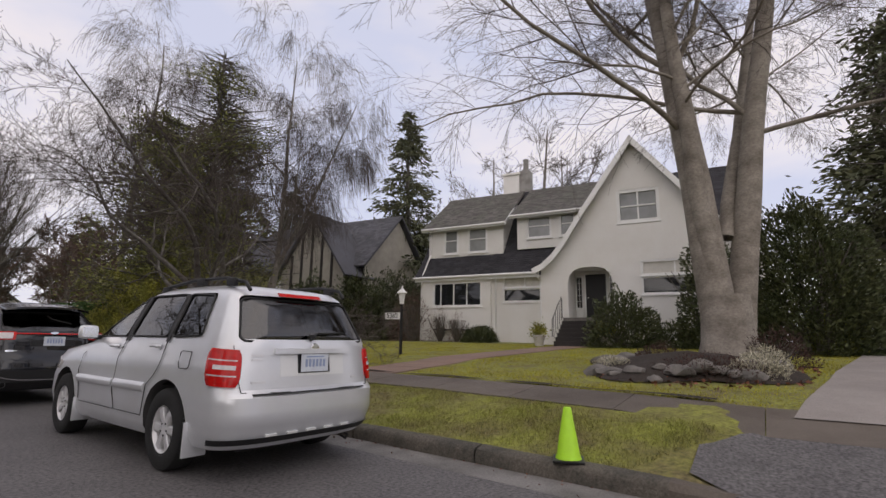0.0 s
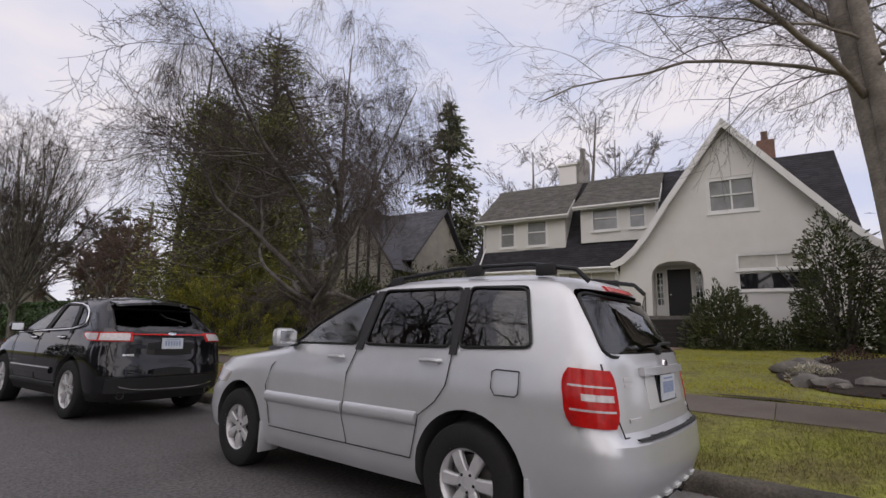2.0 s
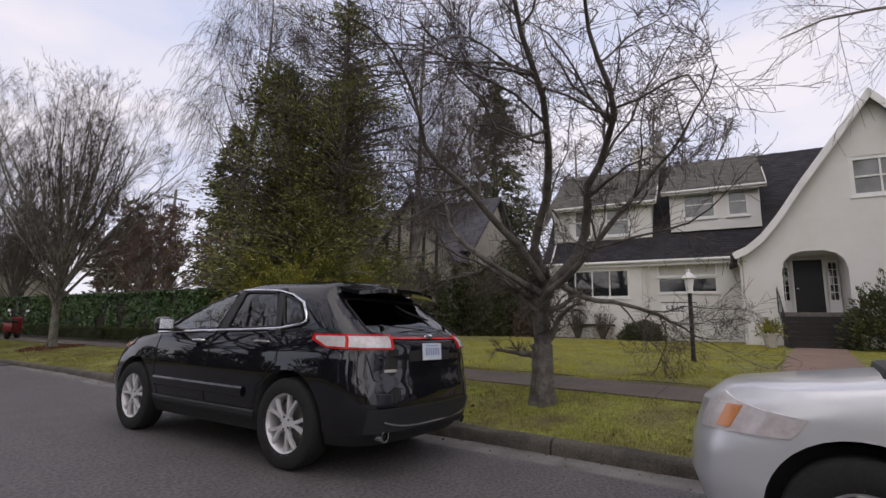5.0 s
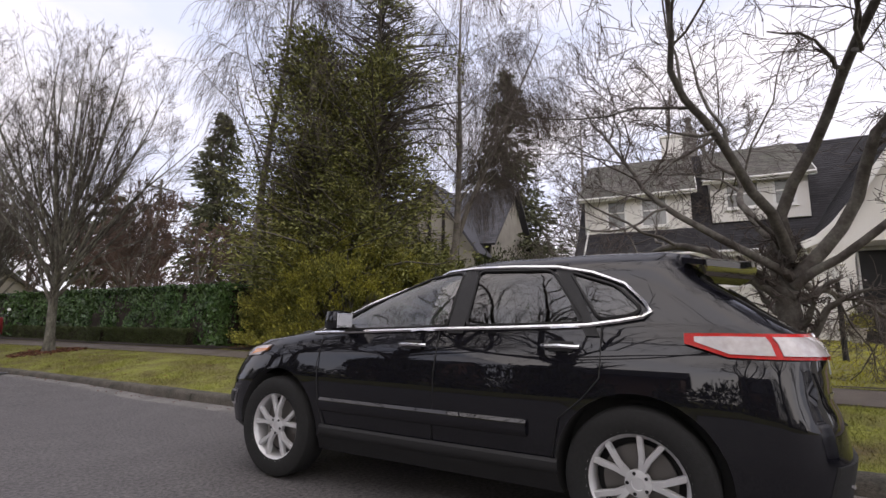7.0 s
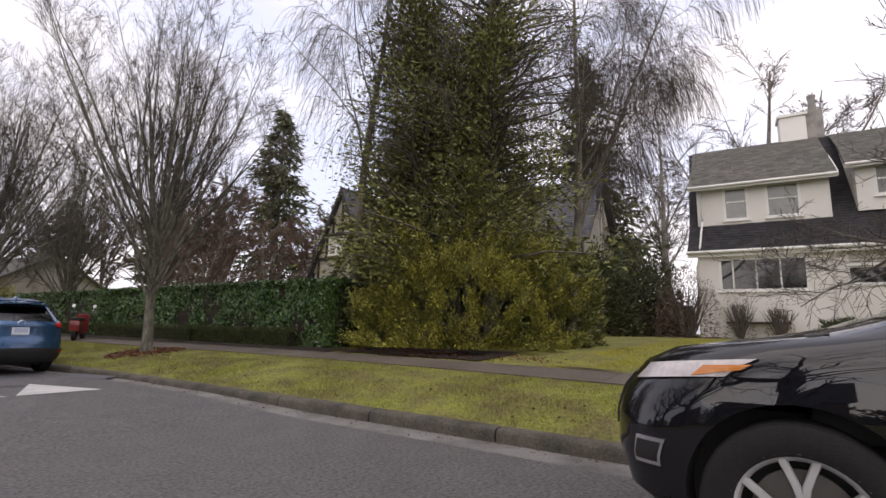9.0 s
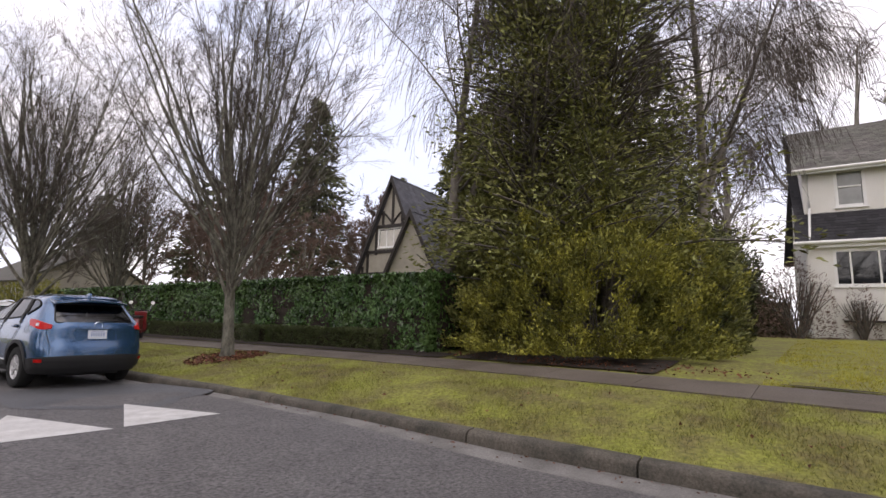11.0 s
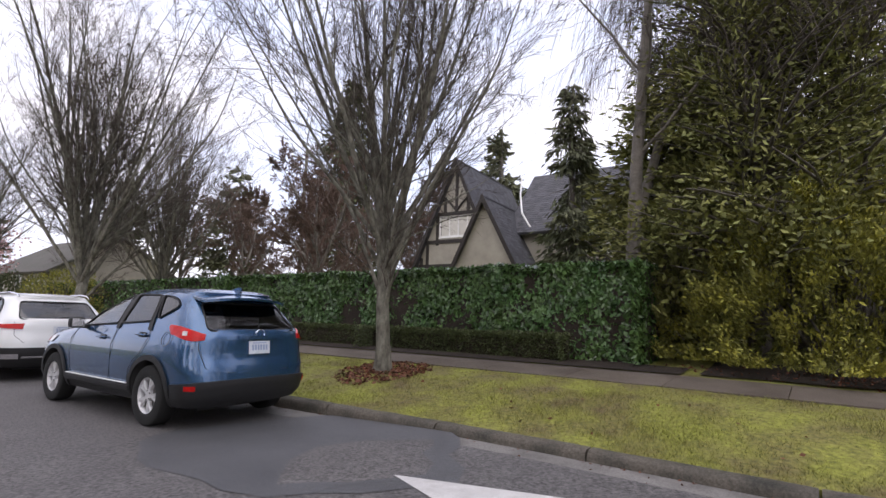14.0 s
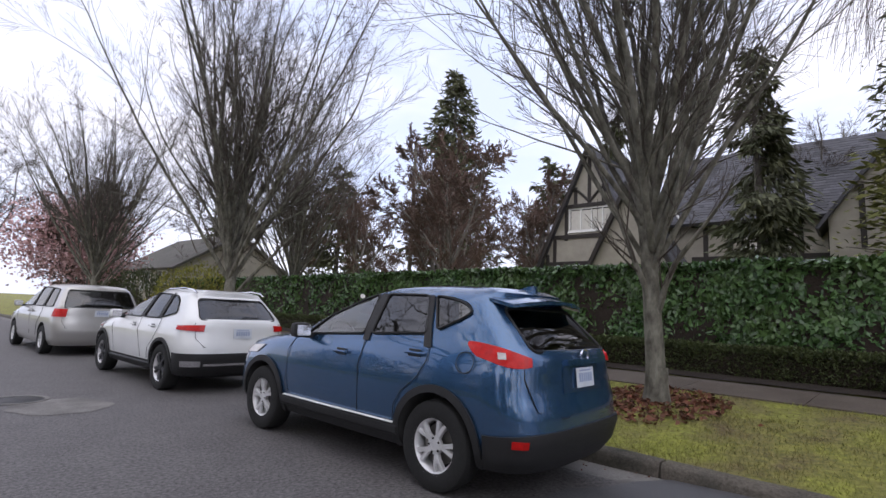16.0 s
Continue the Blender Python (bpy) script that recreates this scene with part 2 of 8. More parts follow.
def soup(name, verts, nper, material):
    """A mesh of separate polygons with nper corners each, from an array of corners (n, nper, 3)."""
    v = np.asarray(verts, dtype=np.float32).reshape(-1, 3)
    me = bpy.data.meshes.new(name)
    count = len(v) // nper
    me.vertices.add(len(v)), me.loops.add(len(v)), me.polygons.add(count)
    me.vertices.foreach_set("co", v.ravel())
    me.loops.foreach_set("vertex_index", np.arange(len(v), dtype=np.int32))
    me.polygons.foreach_set("loop_start", np.arange(0, len(v), nper, dtype=np.int32))
    me.materials.append(material)
    me.update(calc_edges=True)
    return me


def thing(name, m=None, label="", category="", group="", kind=""):
    ob = new(name)
    if m is not None:
        ob.matrix_world = m
    return tagged(ob, label, category, group, kind)


def part(name, bm, material, parent, label="", smooth=35.0):
    """Links a bmesh or a mesh as one object under a thing or a part."""
    if isinstance(bm, bmesh.types.BMesh):
        me = bpy.data.meshes.new(name)
        bm.to_mesh(me)
        bm.free()
        for m in material if isinstance(material, (list, tuple)) else [material]:
            me.materials.append(m)
        if smooth:
            me.shade_smooth()
            me.set_sharp_from_angle(angle=radians(smooth))
    else:
        me = bm
    ob = new(name, me)
    ob.parent = parent
    return tagged(ob, label)


def box(bm, x0, x1, y0, y1, z0, z1, bevel=0.0, m=None):
    r = bmesh.ops.create_cube(bm, size=1.0)
    mm = Matrix.Translation(((x0 + x1) / 2, (y0 + y1) / 2, (z0 + z1) / 2)) @ Matrix.Diagonal((abs(x1 - x0), abs(y1 - y0), abs(z1 - z0), 1))
    bmesh.ops.transform(bm, matrix=mm if m is None else m @ mm, verts=r["verts"])
    if bevel:
        edges = list({e for v in r["verts"] for e in v.link_edges})
        bmesh.ops.bevel(bm, geom=edges, offset=bevel, segments=2, affect="EDGES", profile=0.6)
    return bm


def a_box(x0, x1, y0, y1, z0, z1, bevel=0.0):
    return box(bmesh.new(), x0, x1, y0, y1, z0, z1, bevel)


def lathe(profile, axis="Z", n=24, bm=None, m=None, close=False):
    """Turns (radius, height) pairs about an axis."""
    bm = bm or bmesh.new()
    rings = []
    for r, h in profile:
        ring = []
        for i in range(n):
            a = 2 * math.pi * i / n
            p = Vector((r * math.cos(a), r * math.sin(a), h))
            if axis == "Y":
                p = Vector((p.x, p.z, p.y))
            ring.append(bm.verts.new(m @ p if m is not None else p))
        rings.append(ring)
    if close:
        rings.append(rings[0])
    for a, b in zip(rings, rings[1:]):
        for i in range(n):
            bm.faces.new((a[i], a[(i + 1) % n], b[(i + 1) % n], b[i]))
    if not close:
        for ring in (rings[0], rings[-1]):
            if profile[rings.index(ring)][0] > 1e-4:
                bm.faces.new(ring)
    bmesh.ops.recalc_face_normals(bm, faces=bm.faces)
    return bm


def tube(points, radius, sides=6, closed=False, bm=None):
    """A round bar along a line of points."""
    bm = bm or bmesh.new()
    pts = [Vector(p) for p in points]
    n = len(pts)
    rings = []
    for i, p in enumerate(pts):
        d = (pts[(i + 1) % n] - pts[i - 1]) if closed else (pts[min(i + 1, n - 1)] - pts[max(i - 1, 0)])
        d.normalize()
        u = d.cross(Vector((0, 0, 1)))
        if u.length < 0.05:
            u = d.cross(Vector((1, 0, 0)))
        u.normalize()
        w = d.cross(u)
        r = radius[i] if isinstance(radius, (list, tuple)) else radius
        rings.append([bm.verts.new(p + (u * math.cos(a) + w * math.sin(a)) * r) for a in (2 * math.pi * k / sides for k in range(sides))])
    last = n if closed else n - 1
    for i in range(last):
        a, b = rings[i], rings[(i + 1) % n]
        for k in range(sides):
            bm.faces.new((a[k], a[(k + 1) % sides], b[(k + 1) % sides], b[k]))
    if not closed:
        bm.faces.new(rings[0]), bm.faces.new(rings[-1])
    bmesh.ops.recalc_face_normals(bm, faces=bm.faces)
    return bm


def prism(poly, axis, a, b, bm=None):
    """A closed prism: a polygon in the plane across the axis, from a to b along it."""
    bm = bm or bmesh.new()

    def at(p, h):
        return {"X": (h, p[0], p[1]), "Y": (p[0], h, p[1]), "Z": (p[0], p[1], h)}[axis]
    lo = [bm.verts.new(at(p, a)) for p in poly]
    hi = [bm.verts.new(at(p, b)) for p in poly]
    n = len(poly)
    bm.faces.new(lo), bm.faces.new(hi)
    for i in range(n):
        bm.faces.new((lo[i], lo[(i + 1) % n], hi[(i + 1) % n], hi[i]))
    bmesh.ops.recalc_face_normals(bm, faces=bm.faces)
    return bm


def carve(me, cutters, slot=0):
    """Cuts closed bmeshes out of a closed mesh and returns the new mesh. slot: the material slot of the cut faces."""
    ob = new("carving", me)
    cuts = []
    for c in cutters:
        cm = bpy.data.meshes.new("cutter")
        c.to_mesh(cm)
        c.free()
        for m in me.materials:
            cm.materials.append(m)
        for p in cm.polygons:
            p.material_index = slot
        co = new("cutter", cm)
        mod = ob.modifiers.new("cut", "BOOLEAN")
        mod.operation, mod.object, mod.solver = "DIFFERENCE", co, "EXACT"
        cuts.append(co)
    bpy.context.view_layer.update()
    out = bpy.data.meshes.new_from_object(ob.evaluated_get(bpy.context.evaluated_depsgraph_get()))
    for o in cuts + [ob]:
        bpy.data.objects.remove(o)
    return out


def smooth_mesh(me, angle=35):
    me.shade_smooth()
    me.set_sharp_from_angle(angle=radians(angle))
    return me


def rounded(poly, r, n=4):
    """A polygon with its corners rounded."""
    out = []
    k = len(poly)
    for i in range(k):
        p, a, b = Vector(poly[i]), Vector(poly[i - 1]), Vector(poly[(i + 1) % k])
        ra = min(r, (a - p).length * 0.45)
        rb = min(r, (b - p).length * 0.45)
        s, e = p + (a - p).normalized() * ra, p + (b - p).normalized() * rb
        for j in range(n + 1):
            u = j / n
            out.append(tuple(s * (1 - u) ** 2 + p * 2 * u * (1 - u) + e * u * u))
    return out


# ---- the lie of the land ----
KERB_Y = [-400, -30, 2, 5.8, 12, 18, 22, 26, 29.5, 36, 45, 60, 120, 400]
KERB_X = [2.5, 4.6, 4.9, 5.3, 5.42, 5.36, 5.25, 5.17, 4.97, 4.5, 3.8, 2.6, -2.5, -27]
WALK_X = [4.1, 6.2, 6.5, 7.15, 7.55, 7.80, 7.95, 7.95, 7.75, 7.3, 6.7, 5.5, 0.4, -24]
RISE_D = [0, 0.4, 1.6, 3.2, 5.5, 6.2, 17, 30, 100]
RISE_Z = [0.14, 0.19, 0.38, 0.50, 0.62, 0.70, 1.05, 1.2, 1.5]


def kerb_x(y):
    return np.interp(y, KERB_Y, KERB_X)


def walk_x(y):
    return np.interp(y, KERB_Y, WALK_X)


def hump(y):
    """The speed table across the road."""
    return 0.08 * np.clip((y - 21.2) / 2.4, 0, 1) ** 1.0 * np.clip((29.6 - y) / 2.4, 0, 1)


def land(x, y):
    d = x - kerb_x(y)
    z = np.interp(d, RISE_D, RISE_Z)
    apron = np.clip((2.05 - y) / 0.3, 0, 1) * np.clip((y + 3.2) / 0.3, 0, 1)
    low = np.interp(d, [0, 2.0, 3.2], [0.02, 0.33, 0.5])
    return np.where(d < 3.2, z * (1 - apron) + low * apron, z)


def strip(name, rows, left, right, height, material, nx=2, kind="structure", label="", lift=0.0):
    """A sheet between two lines that run along y, lying on the ground."""
    v, f = [], []
    for y in rows:
        for i in range(nx + 1):
            x = left(y) + (right(y) - left(y)) * i / nx
            v.append((x, y, float(height(x, y)) + lift))
    for j in range(len(rows) - 1):
        for i in range(nx):
            a = j * (nx + 1) + i
            f.append((a, a + 1, a + nx + 2, a + nx + 1))
    ob = new(name, mesh_from(name, v, f, material, smooth=40))
    return tagged(ob, label, name.split("_")[0], kind=kind)


near_rows = [float(y) for y in np.concatenate([[-400, -200, -100, -60], np.arange(-40, 60.1, 0.5), [80, 120, 200, 400]])]
# One ground sheet to the horizon, sunk under the road.
gy = np.array([-3000, -1000] + near_rows + [1000, 3000])
gd = np.concatenate([[-3000, -300, -60, -9.9, -9.6, -0.02], np.linspace(0, 6.4, 17), np.linspace(7, 30, 16), [45, 100, 300, 3000]])
gv, gf = [], []
for y in gy:
    for d in gd:
        x = kerb_x(y) + d
        if d > -0.01:
            z = float(land(np.array(x), np.array(y))) + 0.012 * noise.noise((x * 0.7, y * 0.7, 0))
        elif d > -9.65:
            z = -0.25
        else:
            z = 0.14 if d > -60 else 0.3
        gv.append((float(x), float(y), z))
nd = len(gd)
for j in range(len(gy) - 1):
    for i in range(nd - 1):
        a = j * nd + i
        gf.append((a, a + 1, a + nd + 1, a + nd))
ground = new("ground", mesh_from("ground", gv, gf, TURF, smooth=60))
tagged(ground, "mossy yellow-green lawn and verge rising gently from the kerb", "lawn", kind="structure")

strip("road", near_rows, lambda y: kerb_x(y) - 9.5, lambda y: kerb_x(y) - 0.55, lambda x, y: hump(y), ASPHALT, 6,
      label="worn dark grey asphalt street with a low speed table")
strip("gutter", near_rows, lambda y: kerb_x(y) - 0.55, lambda y: kerb_x(y) - 0.155, lambda x, y: hump(y) * 0.6, GUTTER, 2,
      label="pale dirty concrete gutter pan along the kerb", lift=0.0)
def apron_edge(y):
    """Where the ragged turf begins beside the apron."""
    return 5.5 + (2.15 - y) / 0.5 + 0.10 * noise.noise((y * 6.0, 1.7, 0))


strip("pavement_driveway_apron", [float(v) for v in np.arange(-3.0, 2.01, 0.1)], lambda y: min(kerb_x(y) - 0.1 + max(0, y - 1.4) * 0.5, apron_edge(y) - 0.02), lambda y: min(walk_x(y) + 0.02, apron_edge(y)),
      lambda x, y: land(np.array(x), np.array(y)) if y < 1.5 else land(np.array(x), np.array(1.5)) * (2.0 - y) / 0.5 + land(np.array(x), np.array(2.0)) * (y - 1.5) / 0.5,
      ASPHALT, 8, label="grey asphalt driveway apron", lift=0.02)


def driveway_edge(x):
    return 1.24 - 0.176 * (x - 7.2)


dv, df = [], []
dxs = np.arange(7.2, 34, 0.8)
for x in dxs:
    for u in (0, 0.33, 0.66, 1.0):
        y = driveway_edge(x) - 3.6 * u
        dv.append((float(x), float(y), float(land(np.array(x), np.array(y))) + 0.035))
for j in range(len(dxs) - 1):
    for i in range(3):
        a = j * 4 + i
        df.append((a, a + 4, a + 5, a + 1))
tagged(new("pavement_driveway", mesh_from("driveway", dv, df, DRIVE)), "pale concrete driveway beside the white house", "driveway", kind="structure")

# Triangular warning marks on the speed table.
for k, (pa, pb, pc) in enumerate((((3.40, 26.49), (3.95, 24.92), (2.83, 24.90)), ((2.16, 26.52), (2.72, 24.86), (1.50, 24.95)), ((0.90, 26.52), (1.40, 24.9), (0.2, 24.95)))):
    tv = [(x, y, float(hump(y)) + 0.006) for x, y in (pa, pb, pc)]
    tri = new("road_marking", mesh_from("road_marking", tv, [(0, 1, 2)], PAINT))
    tagged(tri, "worn white painted triangle on the speed table", "road marking", group="speed table marks")


# ---- white house ----
def shingles(parent, name, p0, along, up, width, height, material, course=0.16, tab=0.32, thick=0.014, seed=1, clip=None):
    """Courses of separate shingles laid on a slope, each lapping the one below."""
    rnd = random.Random(seed)
    p0, along, up = Vector(p0), Vector(along).normalized(), Vector(up).normalized()
    nrm = along.cross(up).normalized()
    if nrm.z < 0:
        nrm = -nrm
    v, f = [], []
    rows = int(height / course) + 1
    for r in range(rows):
        z0, z1 = r * course, min((r + 1) * course + 0.03, height)
        if z1 - z0 < 0.03:
            continue
        x = -rnd.random() * tab
        while x < width:
            w = tab * rnd.uniform(0.75, 1.25)
            a, b = max(x, 0), min(x + w - 0.008, width)
            x += w
            if b - a < 0.03:
                continue
            if clip and not clip((a + b) / 2, (z0 + z1) / 2):
                continue
            j = rnd.uniform(-0.012, 0.012)
            lift = thick + rnd.uniform(0, 0.006)
            c = [p0 + along * a + up * (z0 + j) + nrm * lift, p0 + along * b + up * (z0 + j) + nrm * lift,
                 p0 + along * b + up * z1 + nrm * 0.004, p0 + along * a + up * z1 + nrm * 0.004,
                 p0 + along * a + up * (z0 + j), p0 + along * b + up * (z0 + j)]
            k = len(v)
            v += c
            f += [(k, k + 1, k + 2, k + 3), (k + 4, k + 5, k + 1, k)]
    ob = new(name, mesh_from(name, v, f, material))
    ob.parent = parent
    ob["kind"] = "stuff"
    return ob


def window_part(parent, x, y0, y1, z0, z1, columns=(1.0,), rail=None, depth=0.10, frame=0.07, blind=0.0, glass=None, name="window"):
    """A framed window in a wall that faces -x: frame, sill, bars and panes."""
    w = new(name)
    w.parent = parent
    bm = bmesh.new()
    box(bm, x - 0.035, x + depth, y0, y0 + frame, z0, z1)
    box(bm, x - 0.035, x + depth, y1 - frame, y1, z0, z1)
    box(bm, x - 0.035, x + depth, y0 + frame, y1 - frame, z1 - frame, z1)
    box(bm, x - 0.035, x + depth, y0 + frame, y1 - frame, z0, z0 + frame)
    part("window_frame", bm, TRIM, w, smooth=0)
    part("window_sill", a_box(x - 0.10, x + 0.02, y0 - 0.05, y1 + 0.05, z0 - 0.06, z0 - 0.005, 0.01), TRIM, w, smooth=0)
    total, at = sum(columns), y0 + frame
    span = (y1 - y0) - 2 * frame
    for i, c in enumerate(columns):
        wide = span * c / total
        if i:
            part("mullion", a_box(x - 0.02, x + depth - 0.01, at - 0.03, at + 0.03, z0 + frame, z1 - frame), TRIM, w, smooth=0)
        if rail:
            zr = z0 + (z1 - z0) * rail
            part("glazing_bar", a_box(x - 0.01, x + depth - 0.02, at + 0.031, at + wide - 0.031, zr - 0.03, zr + 0.03), TRIM, w, smooth=0)
        part("pane", a_box(x + 0.03, x + 0.038, at + 0.01, at + wide - 0.01, z0 + frame - 0.01, z1 - frame + 0.01), glass or WGLASS, w, smooth=0)
        if blind:
            part("blind", a_box(x + 0.018, x + 0.026, at + 0.035, at + wide - 0.035, z0 + frame, z0 + frame + (z1 - z0 - 2 * frame) * blind), BLIND_AND_SKY, w, smooth=0)
        at += wide
    return w


H = pose(22.3, 5.9, 1.0, 0, 0, 5.7)
house = thing("house", H, "white stucco cottage with steep front gable and dark shingle roofs", "house")


def wall_part(name, poly, axis, a, b, holes, material, parent):
    """A wall slab with openings through it. poly and holes lie across the axis."""
    base = bpy.data.meshes.new(name)
    bm = prism(poly, axis, a, b)
    bm.to_mesh(base)
    bm.free()
    base.materials.append(material)
    cuts = [prism(h, axis, min(a, b) - 0.3, max(a, b) + 0.3) for h in holes]
    me = carve(base, cuts) if cuts else base
    ob = new(name, me)
    ob.parent = parent
    return ob


def rect(y0, y1, z0, z1):
    return [(y0, z0), (y1, z0), (y1, z1), (y0, z1)]


GY0, GY1 = -4.6, 4.2
# Left verge of the gable curves outward at its foot.
verge_l = [(0.0, 9.15), (1.2, 7.45), (2.3, 5.9), (3.05, 4.75), (3.6, 4.05), (4.1, 3.62), (4.55, 3.42)]
verge_r = [(0.0, 9.15), (-1.2, 7.62), (-2.4, 6.1), (-3.65, 4.55), (-4.3, 3.85), (-4.9, 3.42)]
face = [(GY0, -0.6), (GY1, -0.6), (GY1, 3.5)] + [(y - 0.05, z - 0.12) for y, z in reversed(verge_l[:-1])] + [(y + 0.05, z - 0.12) for y, z in verge_r[1:-1]] + [(GY0, 3.5)]
arch = [(1.05, 1.22), (2.98, 1.22), (2.98, 2.75), (2.9, 3.1), (2.68, 3.34), (2.35, 3.45), (1.68, 3.45), (1.35, 3.34), (1.13, 3.1), (1.05, 2.75)]
wall_part("wall", face, "X", 0.0, 0.28, [arch, rect(-2.75, -0.12, 2.16, 3.62), rect(-1.02, 0.72, 5.30, 6.78)], STUCCO, house)
# Porch recess
porch = bmesh.new()
box(porch, 0.28, 1.5, 2.98, 3.1, 1.2, 3.5), box(porch, 0.28, 1.5, 0.93, 1.05, 1.2, 3.5), box(porch, 1.5, 1.6, 0.93, 3.1, 1.2, 3.5), box(porch, 0.28, 1.5, 1.05, 2.98, 3.46, 3.56)
part("porch_wall", porch, STUCCO, house, smooth=0)
part("porch_floor", a_box(-0.3, 1.5, 0.9, 3.15, 1.06, 1.215, 0.01), ROCK, house, smooth=0)
door = new("door")
door.parent = house
part("door_leaf", a_box(1.44, 1.50, 1.56, 2.48, 1.22, 3.3, 0.01), BLACKM, door, "dark front door panel", smooth=0)
part("door_frame", box(box(a_box(1.42, 1.5, 1.48, 1.56, 1.22, 3.36), 1.42, 1.5, 2.48, 2.56, 1.22, 3.36), 1.42, 1.5, 1.56, 2.48, 3.3, 3.36), TRIM, door, smooth=0)
part("door_handle", lathe([(0.001, 0), (0.03, 0.005), (0.035, 0.03), (0.001, 0.05)], n=10, m=pose(1.44, 2.38, 2.2, 0, -90, 0)), CHROME, door)
for ya in (1.08, 2.60):
    yb = ya + 0.36
    side = new("sidelight")
    side.parent = house
    part("sidelight_frame", box(box(box(a_box(1.4, 1.47, ya, ya + 0.06, 1.22, 3.25), 1.4, 1.47, yb - 0.06, yb, 1.22, 3.25), 1.4, 1.47, ya + 0.06, yb - 0.06, 1.22, 1.75), 1.4, 1.47, ya + 0.06, yb - 0.06, 3.17, 3.25), TRIM, side, smooth=0)
    part("pane", a_box(1.45, 1.46, ya + 0.05, yb - 0.05, 1.74, 3.2), WGLASS, side, smooth=0)
    part("glazing_bar", a_box(1.428, 1.448, (ya + yb) / 2 - 0.012, (ya + yb) / 2 + 0.012, 1.75, 3.17), TRIM, side, smooth=0)
    for k in range(1, 5):
        part("glazing_bar", a_box(1.43, 1.449, ya + 0.06, yb - 0.06, 1.74 + k * 0.29, 1.762 + k * 0.29), TRIM, side, smooth=0)
for k in range(6):
    part("step", a_box(-0.3 - 0.28 * (k + 1), -0.3 - 0.28 * k, 1.35, 3.15, -0.2, 1.06 - 0.175 * k, 0.012), TIMBER, house, "dark wooden porch step" if k == 0 else "", smooth=0)
rail = tube([(-1.9, 3.22, 0.35), (-1.85, 3.22, 1.05), (-0.9, 3.22, 1.75), (-0.2, 3.22, 2.1), (-0.2, 3.22, 1.2)], 0.018)
for k in range(5):
    box(rail, -1.65 + k * 0.32, -1.635 + k * 0.32, 3.21, 3.23, 0.3 + 0.2 * k, 1.2 + 0.235 * k)
part("handrail", rail, BLACKM, house)
# Windows of the gable face
window_part(house, 0.06, -1.02, 0.72, 5.30, 6.78, (1, 1), 0.5, frame=0.13, glass=PALEGLASS)
w = window_part(house, 0.05, -2.75, -0.12, 2.16, 2.92, (1,), frame=0.08)
# The upper panes take the blind colour for the white sky they reflect.
window_part(house, 0.05, -2.75, -0.12, 2.96, 3.62, (1, 1), frame=0.09, glass=BLIND_AND_SKY)


def slab(points, thick, material, parent, name, label=""):
    """A roof or trim slab: a flat polygon thickened downward."""
    bm = bmesh.new()
    top = [bm.verts.new(p) for p in points]
    fc = bm.faces.new(top)
    bm.normal_update()
    if fc.normal.z < 0:
        fc.normal_flip()
    low = [bm.verts.new(Vector(p) - fc.normal * thick) for p in points]
    bm.faces.new(list(reversed(low)))
    n = len(points)
    for i in range(n):
        bm.faces.new((top[i], top[(i + 1) % n], low[(i + 1) % n], low[i]))
    bmesh.ops.recalc_face_normals(bm, faces=bm.faces)
    return part(name, bm, material, parent, label, smooth=0)


# Front gable roof, in flat bands that follow the curved verge, and its white barge boards
for verge in (verge_l, verge_r):
    for (ya, za), (yb, zb) in zip(verge, verge[1:]):
        slab([(-0.32, ya, za), (9.0, ya, za), (9.0, yb, zb), (-0.32, yb, zb)], 0.10, ROOF_D, house, "roof_band")
        run = Vector((0, yb - ya, zb - za))
        shingles(house, "shingle_course", (-0.32, yb, zb), (1, 0, 0), -run, 9.3, run.length, ROOF_D, seed=int(za * 10))
    bm = bmesh.new()
    k = len(verge)
    for x in (-0.37, -0.322):
        for y, z in verge:
            bm.verts.new((x, y, z + 0.03))
        for y, z in verge:
            s = 1 if verge is verge_l else -1
            bm.verts.new((x, y - 0.10 * s, z - 0.22))
    bm.verts.ensure_lookup_table()
    vv = bm.verts
    for i in range(k - 1):
        for o in (0, 2 * k):
            bm.faces.new((vv[o + i], vv[o + i + 1], vv[o + k + i + 1], vv[o + k + i]))
        bm.faces.new((vv[i], vv[i + 1], vv[2 * k + i + 1], vv[2 * k + i]))
        bm.faces.new((vv[k + i], vv[k + i + 1], vv[3 * k + i + 1], vv[3 * k + i]))
    bmesh.ops.recalc_face_normals(bm, faces=bm.faces)
    part("barge_board", bm, TRIM, house, smooth=0)

# Main block: steep dark roof with two long dormers
RX0, RZ0, RX1, RZ1 = 3.67, 3.90, 8.0, 9.85
MY0, MY1 = -5.0, 13.25
slab([(RX0, MY0, RZ0), (RX0, MY1, RZ0), (RX1, MY1 - 0.5, RZ1), (RX1, MY0, RZ1)], 0.12, ROOF_D, house, "roof_slope", "dark steep shingle roof slope")
slab([(12.3, MY0, RZ0), (12.3, MY1, RZ0), (RX1 + 0.01, MY1 - 0.5, RZ1), (RX1 + 0.01, MY0, RZ1)], 0.12, ROOF_D, house, "roof_slope")
upm = Vector((RX1 - RX0, 0, RZ1 - RZ0))
shingles(house, "shingle_course", (RX0, MY0, RZ0), (0, 1, 0), upm, MY1 - MY0 - 0.1, upm.length, ROOF_D, seed=5,
         clip=lambda a, h: not (a < 4.6 and h < 1.5) and not (h > 1.9 and (12.9 < a < 17.7 or 8.2 < a < 11.8)))
